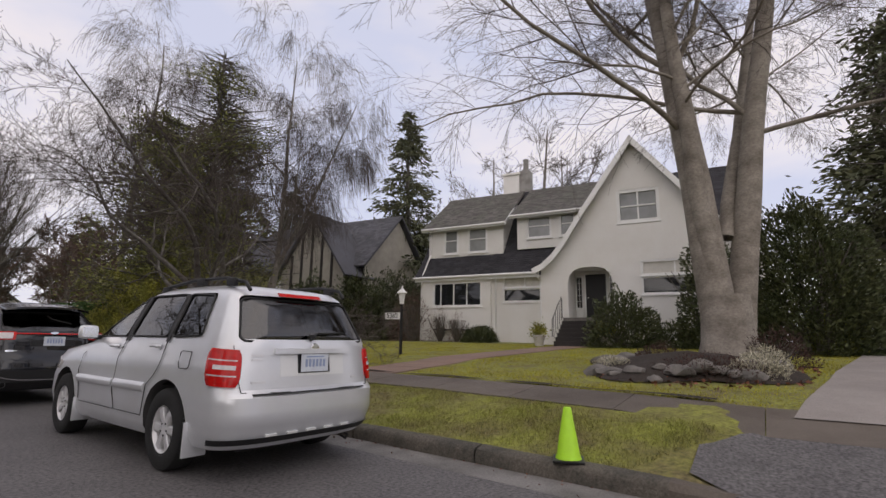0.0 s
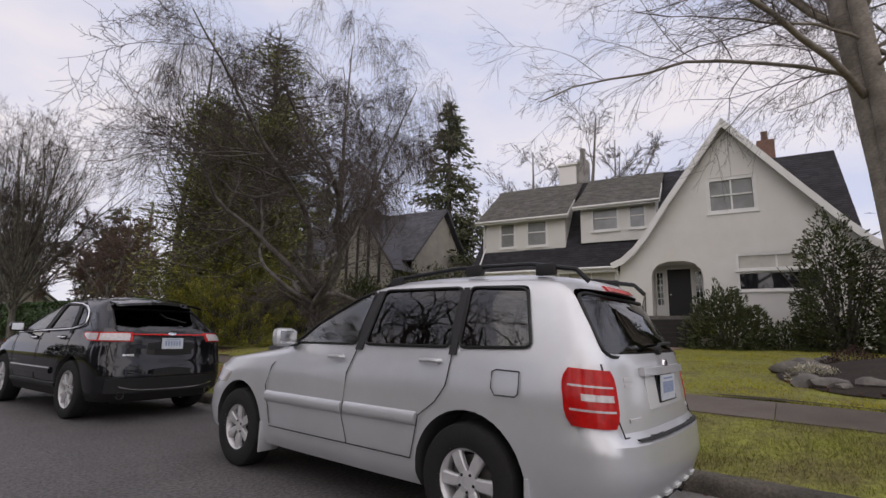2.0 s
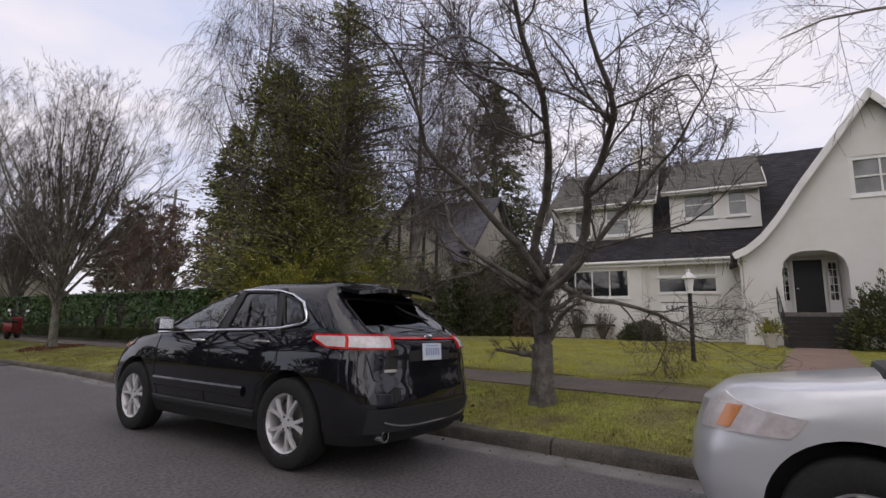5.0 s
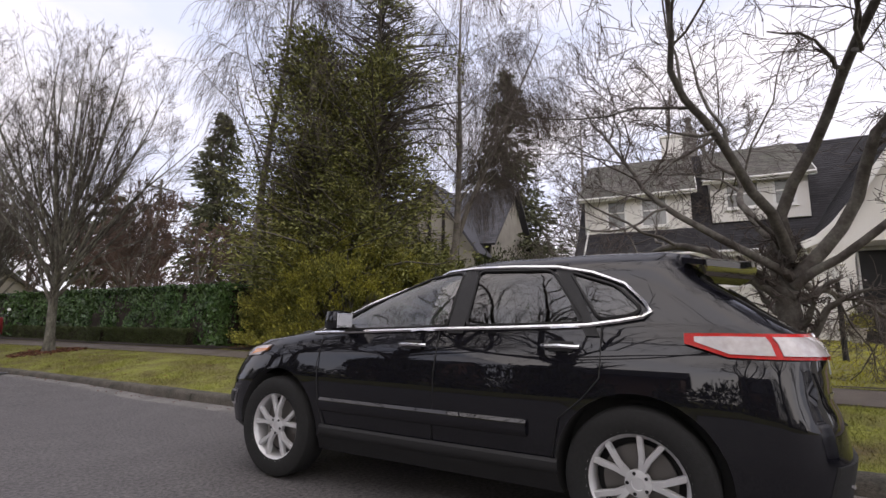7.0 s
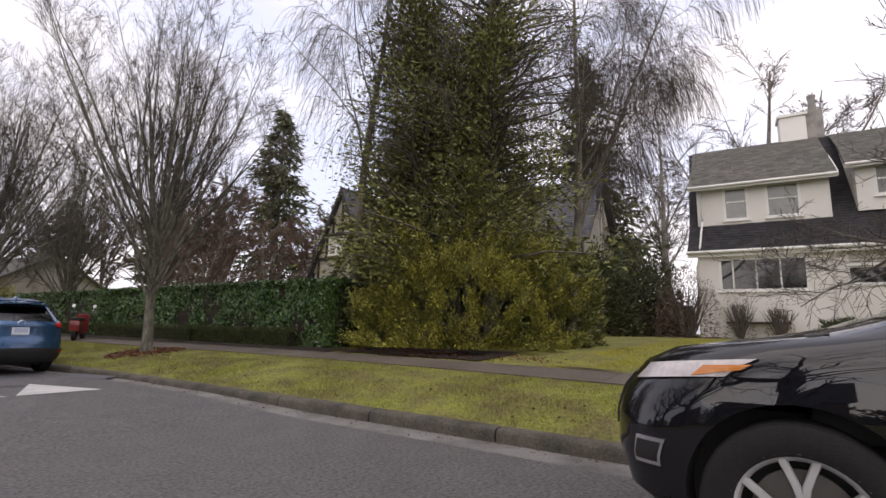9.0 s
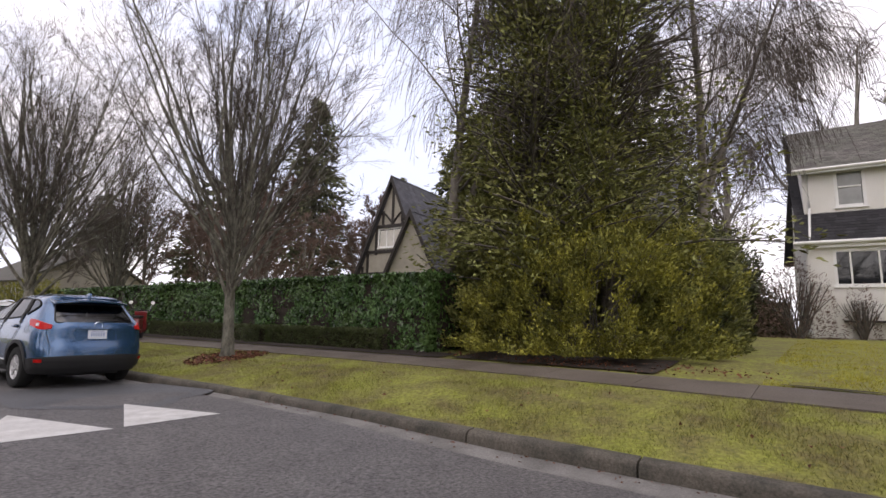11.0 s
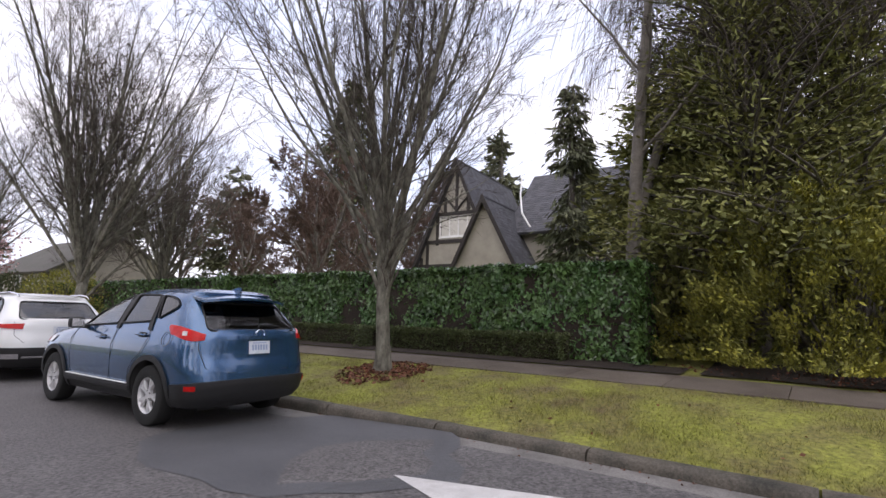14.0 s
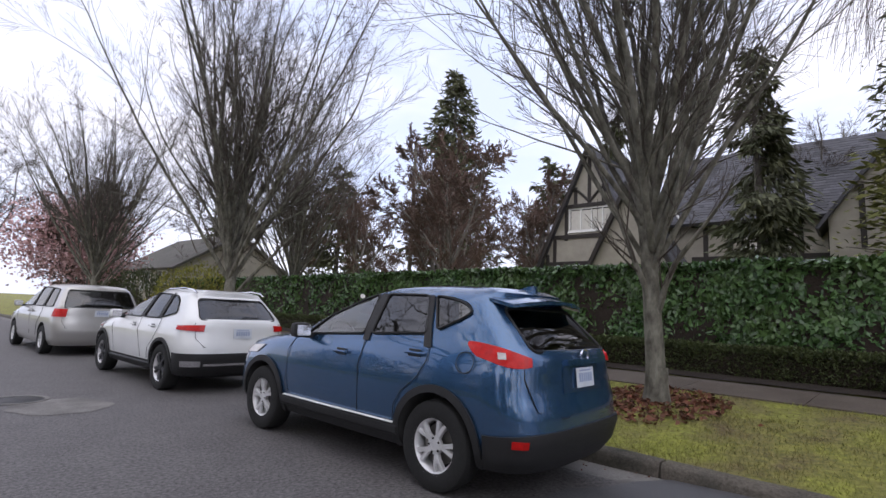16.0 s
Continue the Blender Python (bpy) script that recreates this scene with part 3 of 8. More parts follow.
wing = wall_part("wall", rect(3.0, 12.85, -0.6, 4.1), "X", 4.0, 4.25, [rect(8.85, 12.05, 2.10, 3.55), rect(5.05, 7.6, 2.3, 3.72)], STUCCO, house)
bay = wall_part("bay_wall", rect(8.3, 12.86, -0.6, 4.0), "X", 3.86, 3.998, [rect(8.85, 12.05, 2.10, 3.55)], STUCCO, house)
side_wall = prism([(4.25, -0.6), (11.9, -0.6), (11.9, 4.3), (8.0, 9.6), (4.25, 4.4)], "Y", 12.55, 12.8)
part("wall", side_wall, STUCCO, house, smooth=0)
part("wall", prism([(4.0, -0.6), (11.9, -0.6), (11.9, 4.3), (8.0, 9.6), (4.0, 4.3)], "Y", -4.85, -4.602), STUCCO, house, smooth=0)
part("wall", a_box(0.28, 4.0, 4.0, 4.195, -0.6, 3.5), STUCCO, house, smooth=0)
part("wall", a_box(0.28, 4.0, -4.6, -4.4, -0.6, 3.5), STUCCO, house, smooth=0)
part("ledge", a_box(3.66, 3.86, 9.6, 11.9, 0.72, 0.8, 0.01), TIMBER, house, smooth=0)
window_part(house, 3.9, 8.85, 12.05, 2.10, 3.55, (1.0, 1.0, 1.0, 0.5), frame=0.10)
window_part(house, 4.04, 5.05, 7.6, 2.3, 3.05, (1,), frame=0.08)
# Pale transom panes: sky reflection put in as the blind colour.
window_part(house, 4.04, 5.05, 7.6, 3.09, 3.72, (1, 1), frame=0.08, glass=BLIND_AND_SKY)
part("curtain", a_box(4.3, 4.32, 5.9, 6.5, 2.4, 2.85, 0.005), BLIND_AND_SKY, house, smooth=0)
# Near-black panels added behind the windows stand in for unlit rooms.
part("interior_wall", a_box(5.2, 5.3, 3.0, 12.5, 0, 4.0), ROOM_SHADE, house, smooth=0)
part("interior_wall", a_box(1.7, 1.8, -4.3, 0.9, 0, 4.0), ROOM_SHADE, house, smooth=0)
for y0, y1, zb, zt, wins, frames in ((7.78, 12.78, 5.25, 7.02, ((8.8, 10.08), (10.72, 11.72)), 0.12), (3.1, 6.92, 5.62, 7.34, ((3.55, 4.45), (4.9, 6.35)), 0.12)):
    dormer = new("dormer")
    dormer.parent = house
    holes = [rect(a, b, zb + 0.12 if y0 > 7 else zb + 0.32, zt - 0.1) for a, b in wins]
    wall_part("dormer_wall", rect(y0, y1, zb - 0.25, zt + 0.1), "X", 4.60, 4.78, holes, STUCCO, dormer)
    for yy in (y0, y1 - 0.16):
        part("dormer_cheek", prism([(4.78, zb - 0.3), (4.78, zt + 0.1), (7.6, RZ1 - 0.55), (7.2, RZ1 - 1.2)], "Y", yy, yy + 0.16), STUCCO, dormer, smooth=0)
    for a, b in wins:
        window_part(dormer, 4.62, a, b, zb + 0.12 if y0 > 7 else zb + 0.32, zt - 0.1, (1,), 0.55, frame=0.11, glass=PALEGLASS)
    ex, ez = 4.22, zt + 0.02
    top = Vector((RX1, 0, RZ1 + 0.06))
    ya, yb = y0 - 0.25, y1 + 0.35
    slab([(ex, ya, ez), (ex, yb, ez), (RX1, yb - 0.3, RZ1 + 0.06), (RX1, ya, RZ1 + 0.06)], 0.12, ROOF_G, dormer, "dormer_roof")
    up = Vector((RX1 - ex, 0, RZ1 + 0.06 - ez))
    sh = shingles(dormer, "shingle_course", (ex, ya, ez), (0, 1, 0), up, yb - ya - 0.15, up.length, ROOF_G, tab=0.30, course=0.15, seed=int(y0 * 3))
    part("gutter", tube([(ex - 0.05, ya, ez - 0.08), (ex - 0.05, yb, ez - 0.08)], 0.065, 8), TRIM, dormer)
    part("fascia", a_box(ex + 0.0, ex + 0.04, ya, yb, ez - 0.22, ez - 0.04), TRIM, dormer, smooth=0)
    bm = prism([(ex - 0.02, ez + 0.03), (ex - 0.02, ez - 0.2), (RX1 - 2.2, ez - 0.2 + (RX1 - 2.2 - ex) * 0.74), (RX1 - 2.2, ez + 0.03 + (RX1 - 2.2 - ex) * 0.745)], "Y", ya - 0.03, ya - 0.002)
    part("dormer_barge", bm, TRIM, dormer, smooth=0)
part("gutter", tube([(RX0 - 0.05, 4.5, RZ0 - 0.07), (RX0 - 0.05, MY1 + 0.05, RZ0 - 0.07)], 0.075, 8), TRIM, house)
part("fascia", a_box(RX0 + 0.03, RX0 + 0.07, 4.4, MY1, RZ0 - 0.28, RZ0 - 0.08), TRIM, house, smooth=0)
part("soffit", a_box(RX0 + 0.07, 4.0, 4.2, MY1, RZ0 - 0.24, RZ0 - 0.2), TRIM, house, smooth=0)
part("downpipe", tube([(4.5, 12.6, 6.9), (4.5, 12.6, 5.4), (3.75, 12.75, 3.95), (3.78, 12.8, 3.5), (3.95, 12.9, 3.2), (3.95, 12.9, 0.0)], 0.045, 8), TRIM, house)
part("downpipe", tube([(-0.05, 4.3, 3.35), (-0.05, 4.35, 3.1), (0.1, 4.26, 2.9), (0.1, 4.26, 0)], 0.04, 8), TRIM, house)
part("downpipe", tube([(RX0, 7.9, 3.75), (3.9, 8.0, 3.4), (3.93, 8.05, 0)], 0.04, 8), TRIM, house)
ch = new("chimney")
ch.parent = house
part("chimney", a_box(7.9, 8.9, 7.9, 9.0, 9.2, 11.1, 0.02), STUCCO, ch, smooth=0)
part("chimney_cap", a_box(7.82, 8.98, 7.82, 9.08, 11.1, 11.24, 0.02), STUCCO, ch, smooth=0)
part("chimney_shoulder", a_box(8.0, 8.7, 7.2, 7.9, 9.2, 11.35, 0.02), CHIMNEY, ch, smooth=0)
part("chimney_pot", lathe([(0.16, 11.3), (0.19, 11.4), (0.15, 12.0), (0.19, 12.1), (0.19, 12.2), (0.12, 12.2)], n=14, m=Matrix.Translation((8.35, 7.55, 0))), CHIMNEY, ch)
ch = new("chimney")
ch.parent = house
part("chimney", a_box(8.2, 8.9, -2.6, -1.8, 9.2, 11.0, 0.02), BRICK, ch, smooth=0)
part("chimney_pot", lathe([(0.16, 11.0), (0.18, 11.1), (0.14, 11.5), (0.18, 11.55), (0.1, 11.55)], n=14, m=Matrix.Translation((8.55, -2.2, 0))), BRICK, ch)


# ---- cars ----
def curve_row(table, z):
    """A row of a car's table of levels at the height z: front, rear, half width, and the end curves."""
    zs = [r[0] for r in table]
    return [float(np.interp(z, zs, [r[k] for r in table])) for k in range(1, len(table[0]))]


class Shape:
    """A car body as level outlines. Forward is +x, left is +y. Rows: z, front, rear, half width, front curve depth, rear curve depth."""

    def __init__(self, table, bow=0.03, sag=0.05, power=3.2, centre=0.0):
        self.table, self.bow, self.sag, self.power, self.centre = table, bow, sag, power, centre
        self.top = table[-1][0]

    def bend(self, x, z):
        u = (x - self.centre) / 2.3
        return z - self.sag * u * u * max(0.0, min(1.0, (z - 0.9) / (self.top - 0.9)))

    def side(self, x, z, out=0.0):
        f, r, w, af, ar = curve_row(self.table, z)
        n = self.power
        mid = (f + r) / 2
        y = w * (1 - self.bow * ((x - mid) / max(0.5, (f - r) / 2)) ** 2)
        if x < r + ar:
            u = min(1.0, (r + ar - x) / ar)
            y *= max(0.0, 1 - u ** n) ** (1 / n)
        if x > f - af:
            u = min(1.0, (x - f + af) / af)
            y *= max(0.0, 1 - u ** n) ** (1 / n)
        return y + out

    def on_side(self, x, z, out=0.0, sign=1):
        return Vector((x, sign * self.side(x, z, out), self.bend(x, z)))

    def end(self, y, z, rear=True, out=0.0):
        """The point of the tail (or nose) at the offset y from the middle line."""
        f, r, w, af, ar = curve_row(self.table, z)
        n = self.power
        u = min(1.0, abs(y) / (w * (1 - self.bow)))
        k = max(0.0, 1 - u ** n) ** (1 / n)
        x = r + ar - (ar + out) * k if rear else f - af + (af + out) * k
        return Vector((x, y, self.bend(x, z)))

    def corner(self, th, z, sign=1, rear=True, out=0.0):
        """The point at the angle th (0 is the middle of the tail, 90 the flank)."""
        f, r, w, af, ar = curve_row(self.table, z)
        e = 2 / self.power
        c, s = max(0.0, math.cos(radians(th))) ** e, max(0.0, math.sin(radians(th))) ** e
        w = w * (1 - self.bow)
        x = r + ar - (ar + out) * c if rear else f - af + (af + out) * c
        return Vector((x, sign * (w + out) * s, self.bend(x, z)))

    def mesh(self, name, levels, materials, clad=0.0, inset=0.0):
        n_end, n_side = 9, 30
        bm = bmesh.new()
        rings = []
        for z in levels:
            f, r, w, af, ar = curve_row(self.table, z)
            pts = []
            e = 2 / self.power
            wr = w * (1 - self.bow) - inset
            f, r = f - inset, r + inset
            for i in range(n_end):
                a = math.pi / 2 * i / n_end
                pts.append((r + ar - ar * math.cos(a) ** e, wr * math.sin(a) ** e))
            mid, half = (f + r) / 2, (f - r) / 2
            for i in range(n_side + 1):
                x = (r + ar) + (f - af - r - ar) * i / n_side
                edge = 1 - self.bow * ((x - mid) / half) ** 2
                lim = 1 - self.bow * ((r + ar - mid) / half) ** 2
                pts.append((x, (w - inset) * edge * (1 - self.bow) / lim if False else wr * (1 + (edge - lim))))
            for i in range(1, n_end + 1):
                a = math.pi / 2 * (1 - i / n_end)
                pts.append((f - af + af * max(0, math.cos(a)) ** e, wr * max(0, math.sin(a)) ** e))
            full = pts + [(x, -y) for x, y in reversed(pts[1:-1])]
            rings.append([bm.verts.new((x, y, self.bend(x, z))) for x, y in full])
        m = len(rings[0])
        for j, (a, b) in enumerate(zip(rings, rings[1:])):
            for i in range(m):
                fc = bm.faces.new((a[i], a[(i + 1) % m], b[(i + 1) % m], b[i]))
                if (levels[j] + levels[j + 1]) / 2 < clad:
                    fc.material_index = 2
        for ring in (rings[0], rings[-1]):
            bm.faces.new(ring)
        bmesh.ops.recalc_face_normals(bm, faces=bm.faces)
        me = bpy.data.meshes.new(name)
        bm.to_mesh(me)
        bm.free()
        for mt in materials:
            me.materials.append(mt)
        return me


def patch(fn, us, vs, thick):
    """A thin curved plate: fn(u, v, out) gives its points; us and vs are lists, vs may depend on u."""
    bm = bmesh.new()
    grids = []
    for out in (thick, -0.004):
        grids.append([[bm.verts.new(fn(u, v, out)) for v in (vs(u) if callable(vs) else vs)] for u in us])
    nu, nv = len(grids[0]), len(grids[0][0])
    for g in grids:
        for i in range(nu - 1):
            for j in range(nv - 1):
                bm.faces.new((g[i][j], g[i + 1][j], g[i + 1][j + 1], g[i][j + 1]))
    rim = [(i, 0) for i in range(nu)] + [(nu - 1, j) for j in range(1, nv)] + [(i, nv - 1) for i in range(nu - 2, -1, -1)] + [(0, j) for j in range(nv - 2, 0, -1)]
    for (a, b), (c, d) in zip(rim, rim[1:] + rim[:1]):
        bm.faces.new((grids[0][a][b], grids[0][c][d], grids[1][c][d], grids[1][a][b]))
    bmesh.ops.recalc_face_normals(bm, faces=bm.faces)
    return bm


def lin(a, b, n):
    return [a + (b - a) * i / (n - 1) for i in range(n)]


def inside_fan(poly, mapper):
    """A curved pane from a flat outline: rings from the rim to the middle, mapped onto the surface."""
    bm = bmesh.new()
    cx, cz = sum(p[0] for p in poly) / len(poly), sum(p[1] for p in poly) / len(poly)
    rings = []
    for s in (1.0, 0.7, 0.4, 0.15):
        rings.append([bm.verts.new(mapper(cx + (x - cx) * s, cz + (z - cz) * s)) for x, z in poly])
    for a, b in zip(rings, rings[1:]):
        for i in range(len(poly)):
            k = (i + 1) % len(poly)
            bm.faces.new((a[i], a[k], b[k], b[i]))
    bm.faces.new(rings[-1])
    bmesh.ops.recalc_face_normals(bm, faces=bm.faces)
    return bm


def wheel(parent, x, y, z, radius, rim_r, width, style, sign, rim_mat=None):
    """Tyre, rim, spokes, hub and brake disc; the outer face looks along sign * y."""
    w = new("wheel")
    w.parent = parent
    w.matrix_local = pose(x, y, z, 0, random.uniform(0, 70), 0)
    h = width / 2
    R = rim_r
    prof = [(R - 0.01, -h * 0.92), (R + 0.012, -h), (radius - 0.035, -h), (radius - 0.012, -h * 0.9), (radius, -h * 0.7), (radius + 0.002, 0), (radius, h * 0.7), (radius - 0.012, h * 0.9), (radius - 0.035, h), (R + 0.012, h), (R - 0.01, h * 0.92)]
    part("tyre", lathe(prof, "Y", 40, close=True), RUBBER, w)
    s = sign
    bm = lathe([(R - 0.005, -h * 0.9), (R - 0.03, -h * 0.4), (R - 0.035, h * 0.55 * 1), (R - 0.02, h * 0.8), (R + 0.004, h * 0.97), (R + 0.004, h * 0.9), (R + 0.004, -h * 0.9)], "Y", 36, close=True) if s > 0 else \
        lathe([(R - 0.005, h * 0.9), (R - 0.03, h * 0.4), (R - 0.035, -h * 0.55), (R - 0.02, -h * 0.8), (R + 0.004, -h * 0.97), (R + 0.004, -h * 0.9), (R + 0.004, h * 0.9)], "Y", 36, close=True)
    part("rim", bm, ALLOY, w)
    part("brake_disc", lathe([(0.02, s * 0.02), (R * 0.72, s * 0.02), (R * 0.72, s * 0.0), (0.02, 0)], "Y", 28), DISC, w)
    # Black disc that closes the rim behind the brake disc.
    part("wheel_well_dust", lathe([(0.01, -s * 0.03), (R - 0.03, -s * 0.03), (R - 0.03, -s * 0.05), (0.01, -s * 0.05)], "Y", 28), BLACKM, w)
    count, wide0, wide1, split = style
    yo = s * h * 0.78
    for k in range(count):
        a = 2 * math.pi * k / count
        for off in ((-split, split) if split else (0,)):
            bm = bmesh.new()
            c = []
            for rr, ww, yy in ((0.05, wide0, yo * 0.92), (R * 0.5, (wide0 + wide1) / 2, yo * 1.05), (R - 0.012, wide1, yo * 1.0)):
                turn = a + off * (rr / R) ** 1.0
                d, t = Vector((math.cos(turn), 0, math.sin(turn))), Vector((-math.sin(turn), 0, math.cos(turn)))
                c.append([bm.verts.new(d * rr + t * q * ww / 2 * e + Vector((0, yy - s * dd, 0))) for q, e, dd in ((-1, 1, 0.008), (-1, 0.75, 0), (1, 0.75, 0), (1, 1, 0.008), (1, 1, 0.035), (-1, 1, 0.035))])
            for p, q in zip(c, c[1:]):
                for i in range(6):
                    bm.faces.new((p[i], p[(i + 1) % 6], q[(i + 1) % 6], q[i]))
            bm.faces.new(c[0]), bm.faces.new(c[-1])
            bmesh.ops.recalc_face_normals(bm, faces=bm.faces)
            part("spoke", bm, rim_mat or ALLOY, w)
    part("hub_cap", lathe([(0.072, s * h * 0.5), (0.070, yo * 0.98), (0.034, yo * 1.04), (0.032, yo * 1.0), (0.001, yo * 1.0)], "Y", 20), rim_mat or ALLOY, w)
    for k in range(5):
        a = 2 * math.pi * (k + 0.5) / 5
        part("wheel_nut", lathe([(0.010, yo * 0.9), (0.010, yo * 1.06), (0.001, yo * 1.07)], "Y", 6, m=Matrix.Translation((0.055 * math.cos(a), 0, 0.055 * math.sin(a)))), BLACKM, w)
    return w


def seat(parent, x, y, z):
    bm = bmesh.new()
    box(bm, x - 0.25, x + 0.28, y - 0.24, y + 0.24, z, z + 0.16, 0.05)
    box(bm, -0.07, 0.07, -0.24, 0.24, 0, 0.60, 0.05, m=pose(x - 0.28, y, z + 0.1, 0, -14, 0))
    part("seat", bm, CABIN, parent)
    part("headrest", box(bmesh.new(), -0.05, 0.05, -0.13, 0.13, 0, 0.17, 0.04, m=pose(x - 0.43, y, z + 0.72, 0, -14, 0)), CABIN, parent)


def number_plate(parent, shape, z, tilt=0.0):
    p = shape.end(0, z, True, 0.012)
    pl = part("number_plate", a_box(-0.006, 0.0, -0.155, 0.155, -0.078, 0.078), PLATE, parent, "pale number plate with unreadable characters", smooth=0)
    pl.matrix_local = pose(p.x - 0.004, 0, p.z, 0, tilt, 0)
    for k in range(6):
        part("plate_character", a_box(-0.009, -0.006, -0.115 + k * 0.04, -0.090 + k * 0.04, -0.035, 0.035), INK, pl, smooth=0)
    part("plate_band", a_box(-0.009, -0.006, -0.10, 0.10, 0.05, 0.062), INK, pl, smooth=0)
    return pl


def car(name, label, m, spec):
    """A five-door car with cabin, glass, lamps, wheels and trim, standing on z = 0 with its rear wheels at x = 0."""
    c = thing(name, m, label, "car")
    S = Shape(spec["table"], spec.get("bow", 0.035), spec.get("sag", 0.06), spec.get("power", 3.2), spec.get("centre", 1.2))
    paint, deck, top = spec["paint"], spec["deck"], spec["table"][-1][0]
    zs = [r[0] for r in spec["table"]]
    levels = []
    for a, b in zip(zs, zs[1:]):
        n = max(1, int(round((b - a) / 0.06)))
        levels += lin(a, b, n + 1)[:-1]
    levels.append(zs[-1])
    me = S.mesh("body", levels, [paint, CABIN, spec.get("clad_mat", PLASTIC)], spec.get("clad", 0.0))
    # cabin hollow
    hollow_levels = [z for z in lin(deck, top - 0.06, 14)]
    hm = S.mesh("hollow", hollow_levels, [CABIN], inset=0.075)
    hb = bmesh.new()
    hb.from_mesh(hm)
    bpy.data.meshes.remove(hm)
    cuts = [hb]
    for poly in spec["windows"]:
        cuts.append(prism(rounded(poly, 0.05), "Y", -1.5, 1.5))
    yr, z0, z1 = spec["rear_glass"]
    rg = rounded([(-yr, z0), (yr, z0), (yr * 0.86, z1), (-yr * 0.86, z1)], 0.07)
    xr = curve_row(spec["table"], z0)[1]
    cuts.append(prism(rg, "X", xr - 0.3, xr + spec.get("rear_reach", 0.62)))
    yf, f0, f1 = spec["windscreen"]
    fg = rounded([(-yf, f0), (yf, f0), (yf * 0.86, f1), (-yf * 0.86, f1)], 0.07)
    xf1, xf0 = curve_row(spec["table"], f1)[0], curve_row(spec["table"], f0)[0]
    bm = bmesh.new()
    lo = [bm.verts.new((xf0 + (xf1 - xf0) * (z - f0) / (f1 - f0) - 0.28, y, z)) for y, z in fg]
    hi = [bm.verts.new((xf0 + (xf1 - xf0) * (z - f0) / (f1 - f0) + 0.25, y, z + 0.02)) for y, z in fg]
    bm.faces.new(lo), bm.faces.new(hi)
    for i in range(len(fg)):
        k = (i + 1) % len(fg)
        bm.faces.new((lo[i], lo[k], hi[k], hi[i]))
    bmesh.ops.recalc_face_normals(bm, faces=bm.faces)
    cuts.append(bm)
    wb, hub, rad = spec["wheelbase"], spec["hub"], spec["tyre"]
    half = max(r[3] for r in spec["table"])
    for x in (0, wb):
        for s in (-1, 1):
            cuts.append(lathe([(rad + spec.get("arch", 0.065), s * (half - 0.34)), (rad + spec.get("arch", 0.065), s * (half + 0.2))], "Y", 36, m=Matrix.Translation((x, 0, hub + 0.015))))
    me = carve(me, cuts, 1)
    body = new("body", smooth_mesh(me, 32))
    body.parent = c
    # side glass with seals
    for i, poly in enumerate(spec["windows"]):
        rp = rounded(poly, 0.05)
        for s in (1, -1):
            gm = spec["glass"][i]
            part("window_glass", inside_fan(rp, lambda x, z: S.on_side(x, z, -0.010, s)), gm, c).visible_shadow = False
            part("window_seal", tube([S.on_side(x, z, 0.000, s) for x, z in rp], 0.011, 5, True), spec.get("seal", SEAL), c)
    part("rear_glass", inside_fan(rg, lambda y, z: S.end(y, z, True, -0.006)), spec.get("rear_glass_mat", GLASS_DARK), c)
    part("rear_glass_seal", tube([S.end(y, z, True, 0.0) for y, z in rg], 0.012, 5, True), SEAL, c)
    part("windscreen", inside_fan(fg, lambda y, z: S.end(y, z, False, -0.008)), GLASS_CLEAR, c).visible_shadow = False
    # pillars between the side windows
    for xa0, xa1, xb0, xb1 in spec.get("pillars", ()):
        for s in (1, -1):
            z0p, z1p = spec["belt"], spec["cant"]
            part("door_pillar", patch(lambda u, v, o: S.on_side((xa0 + (xb0 - xa0) * v) * (1 - u) + (xa1 + (xb1 - xa1) * v) * u, z0p + (z1p - z0p) * v, o, s), lin(0, 1, 3), lin(0, 1, 6), 0.004), spec.get("pillar_mat", PLASTIC), c)
    # panel gaps, handles, mouldings
    for line in spec.get("gaps", ()):
        for s in (1, -1):
            part("panel_gap", tube([S.on_side(x, z, 0.0015, s) for x, z in line], 0.0042, 4), SEAL, c)
    for y0 in spec.get("rear_gap", ()):
        part("panel_gap", tube([S.end(y, z, True, 0.002) for y, z in y0], 0.005, 4), SEAL, c)
    for x, z, ln in spec["handles"]:
        for s in (1, -1):
            hp = part("door_handle", tube([S.on_side(x - ln / 2, z, 0.008, s), S.on_side(x - ln / 2 + 0.025, z, 0.034, s), S.on_side(x, z + 0.004, 0.040, s), S.on_side(x + ln / 2 - 0.025, z, 0.034, s), S.on_side(x + ln / 2, z, 0.008, s)], 0.014, 8), spec.get("handle_mat", paint), c)
            part("handle_cup", patch(lambda u, v, o: S.on_side(x - ln * 0.34 + u * ln * 0.68, z - 0.03 + 0.06 * v, o * 0.5, s), lin(0, 1, 4), lin(0, 1, 3), 0.004), spec.get("cup_mat", SEAL), c)
    for x0, x1, zz, hh, th, mt in spec.get("mouldings", ()):
        for s in (1, -1):
            part("side_moulding", patch(lambda u, v, o: S.on_side(u, zz + (v - 0.5) * hh, o * (1 - (2 * v - 1) ** 4) if o > 0 else o, s), lin(x0, x1, 14), lin(0, 1, 6), th), mt, c)
    # arch lips
    if spec.get("lip"):
        lw, lm = spec["lip"]
        R0 = rad + spec.get("arch", 0.065)
        for x in (0, wb):
            for s in (1, -1):
                def lip(u, v, o):
                    a = radians(u)
                    rr = R0 - 0.012 + lw * v
                    px, pz = x + rr * math.cos(a), hub + 0.015 + rr * math.sin(a)
                    return Vector((px, s * (S.side(px, max(pz, zs[0])) + o), S.bend(px, pz)))
                part("arch_moulding", patch(lip, lin(-14, 194, 26), lin(0, 1, 4), 0.014), lm, c)
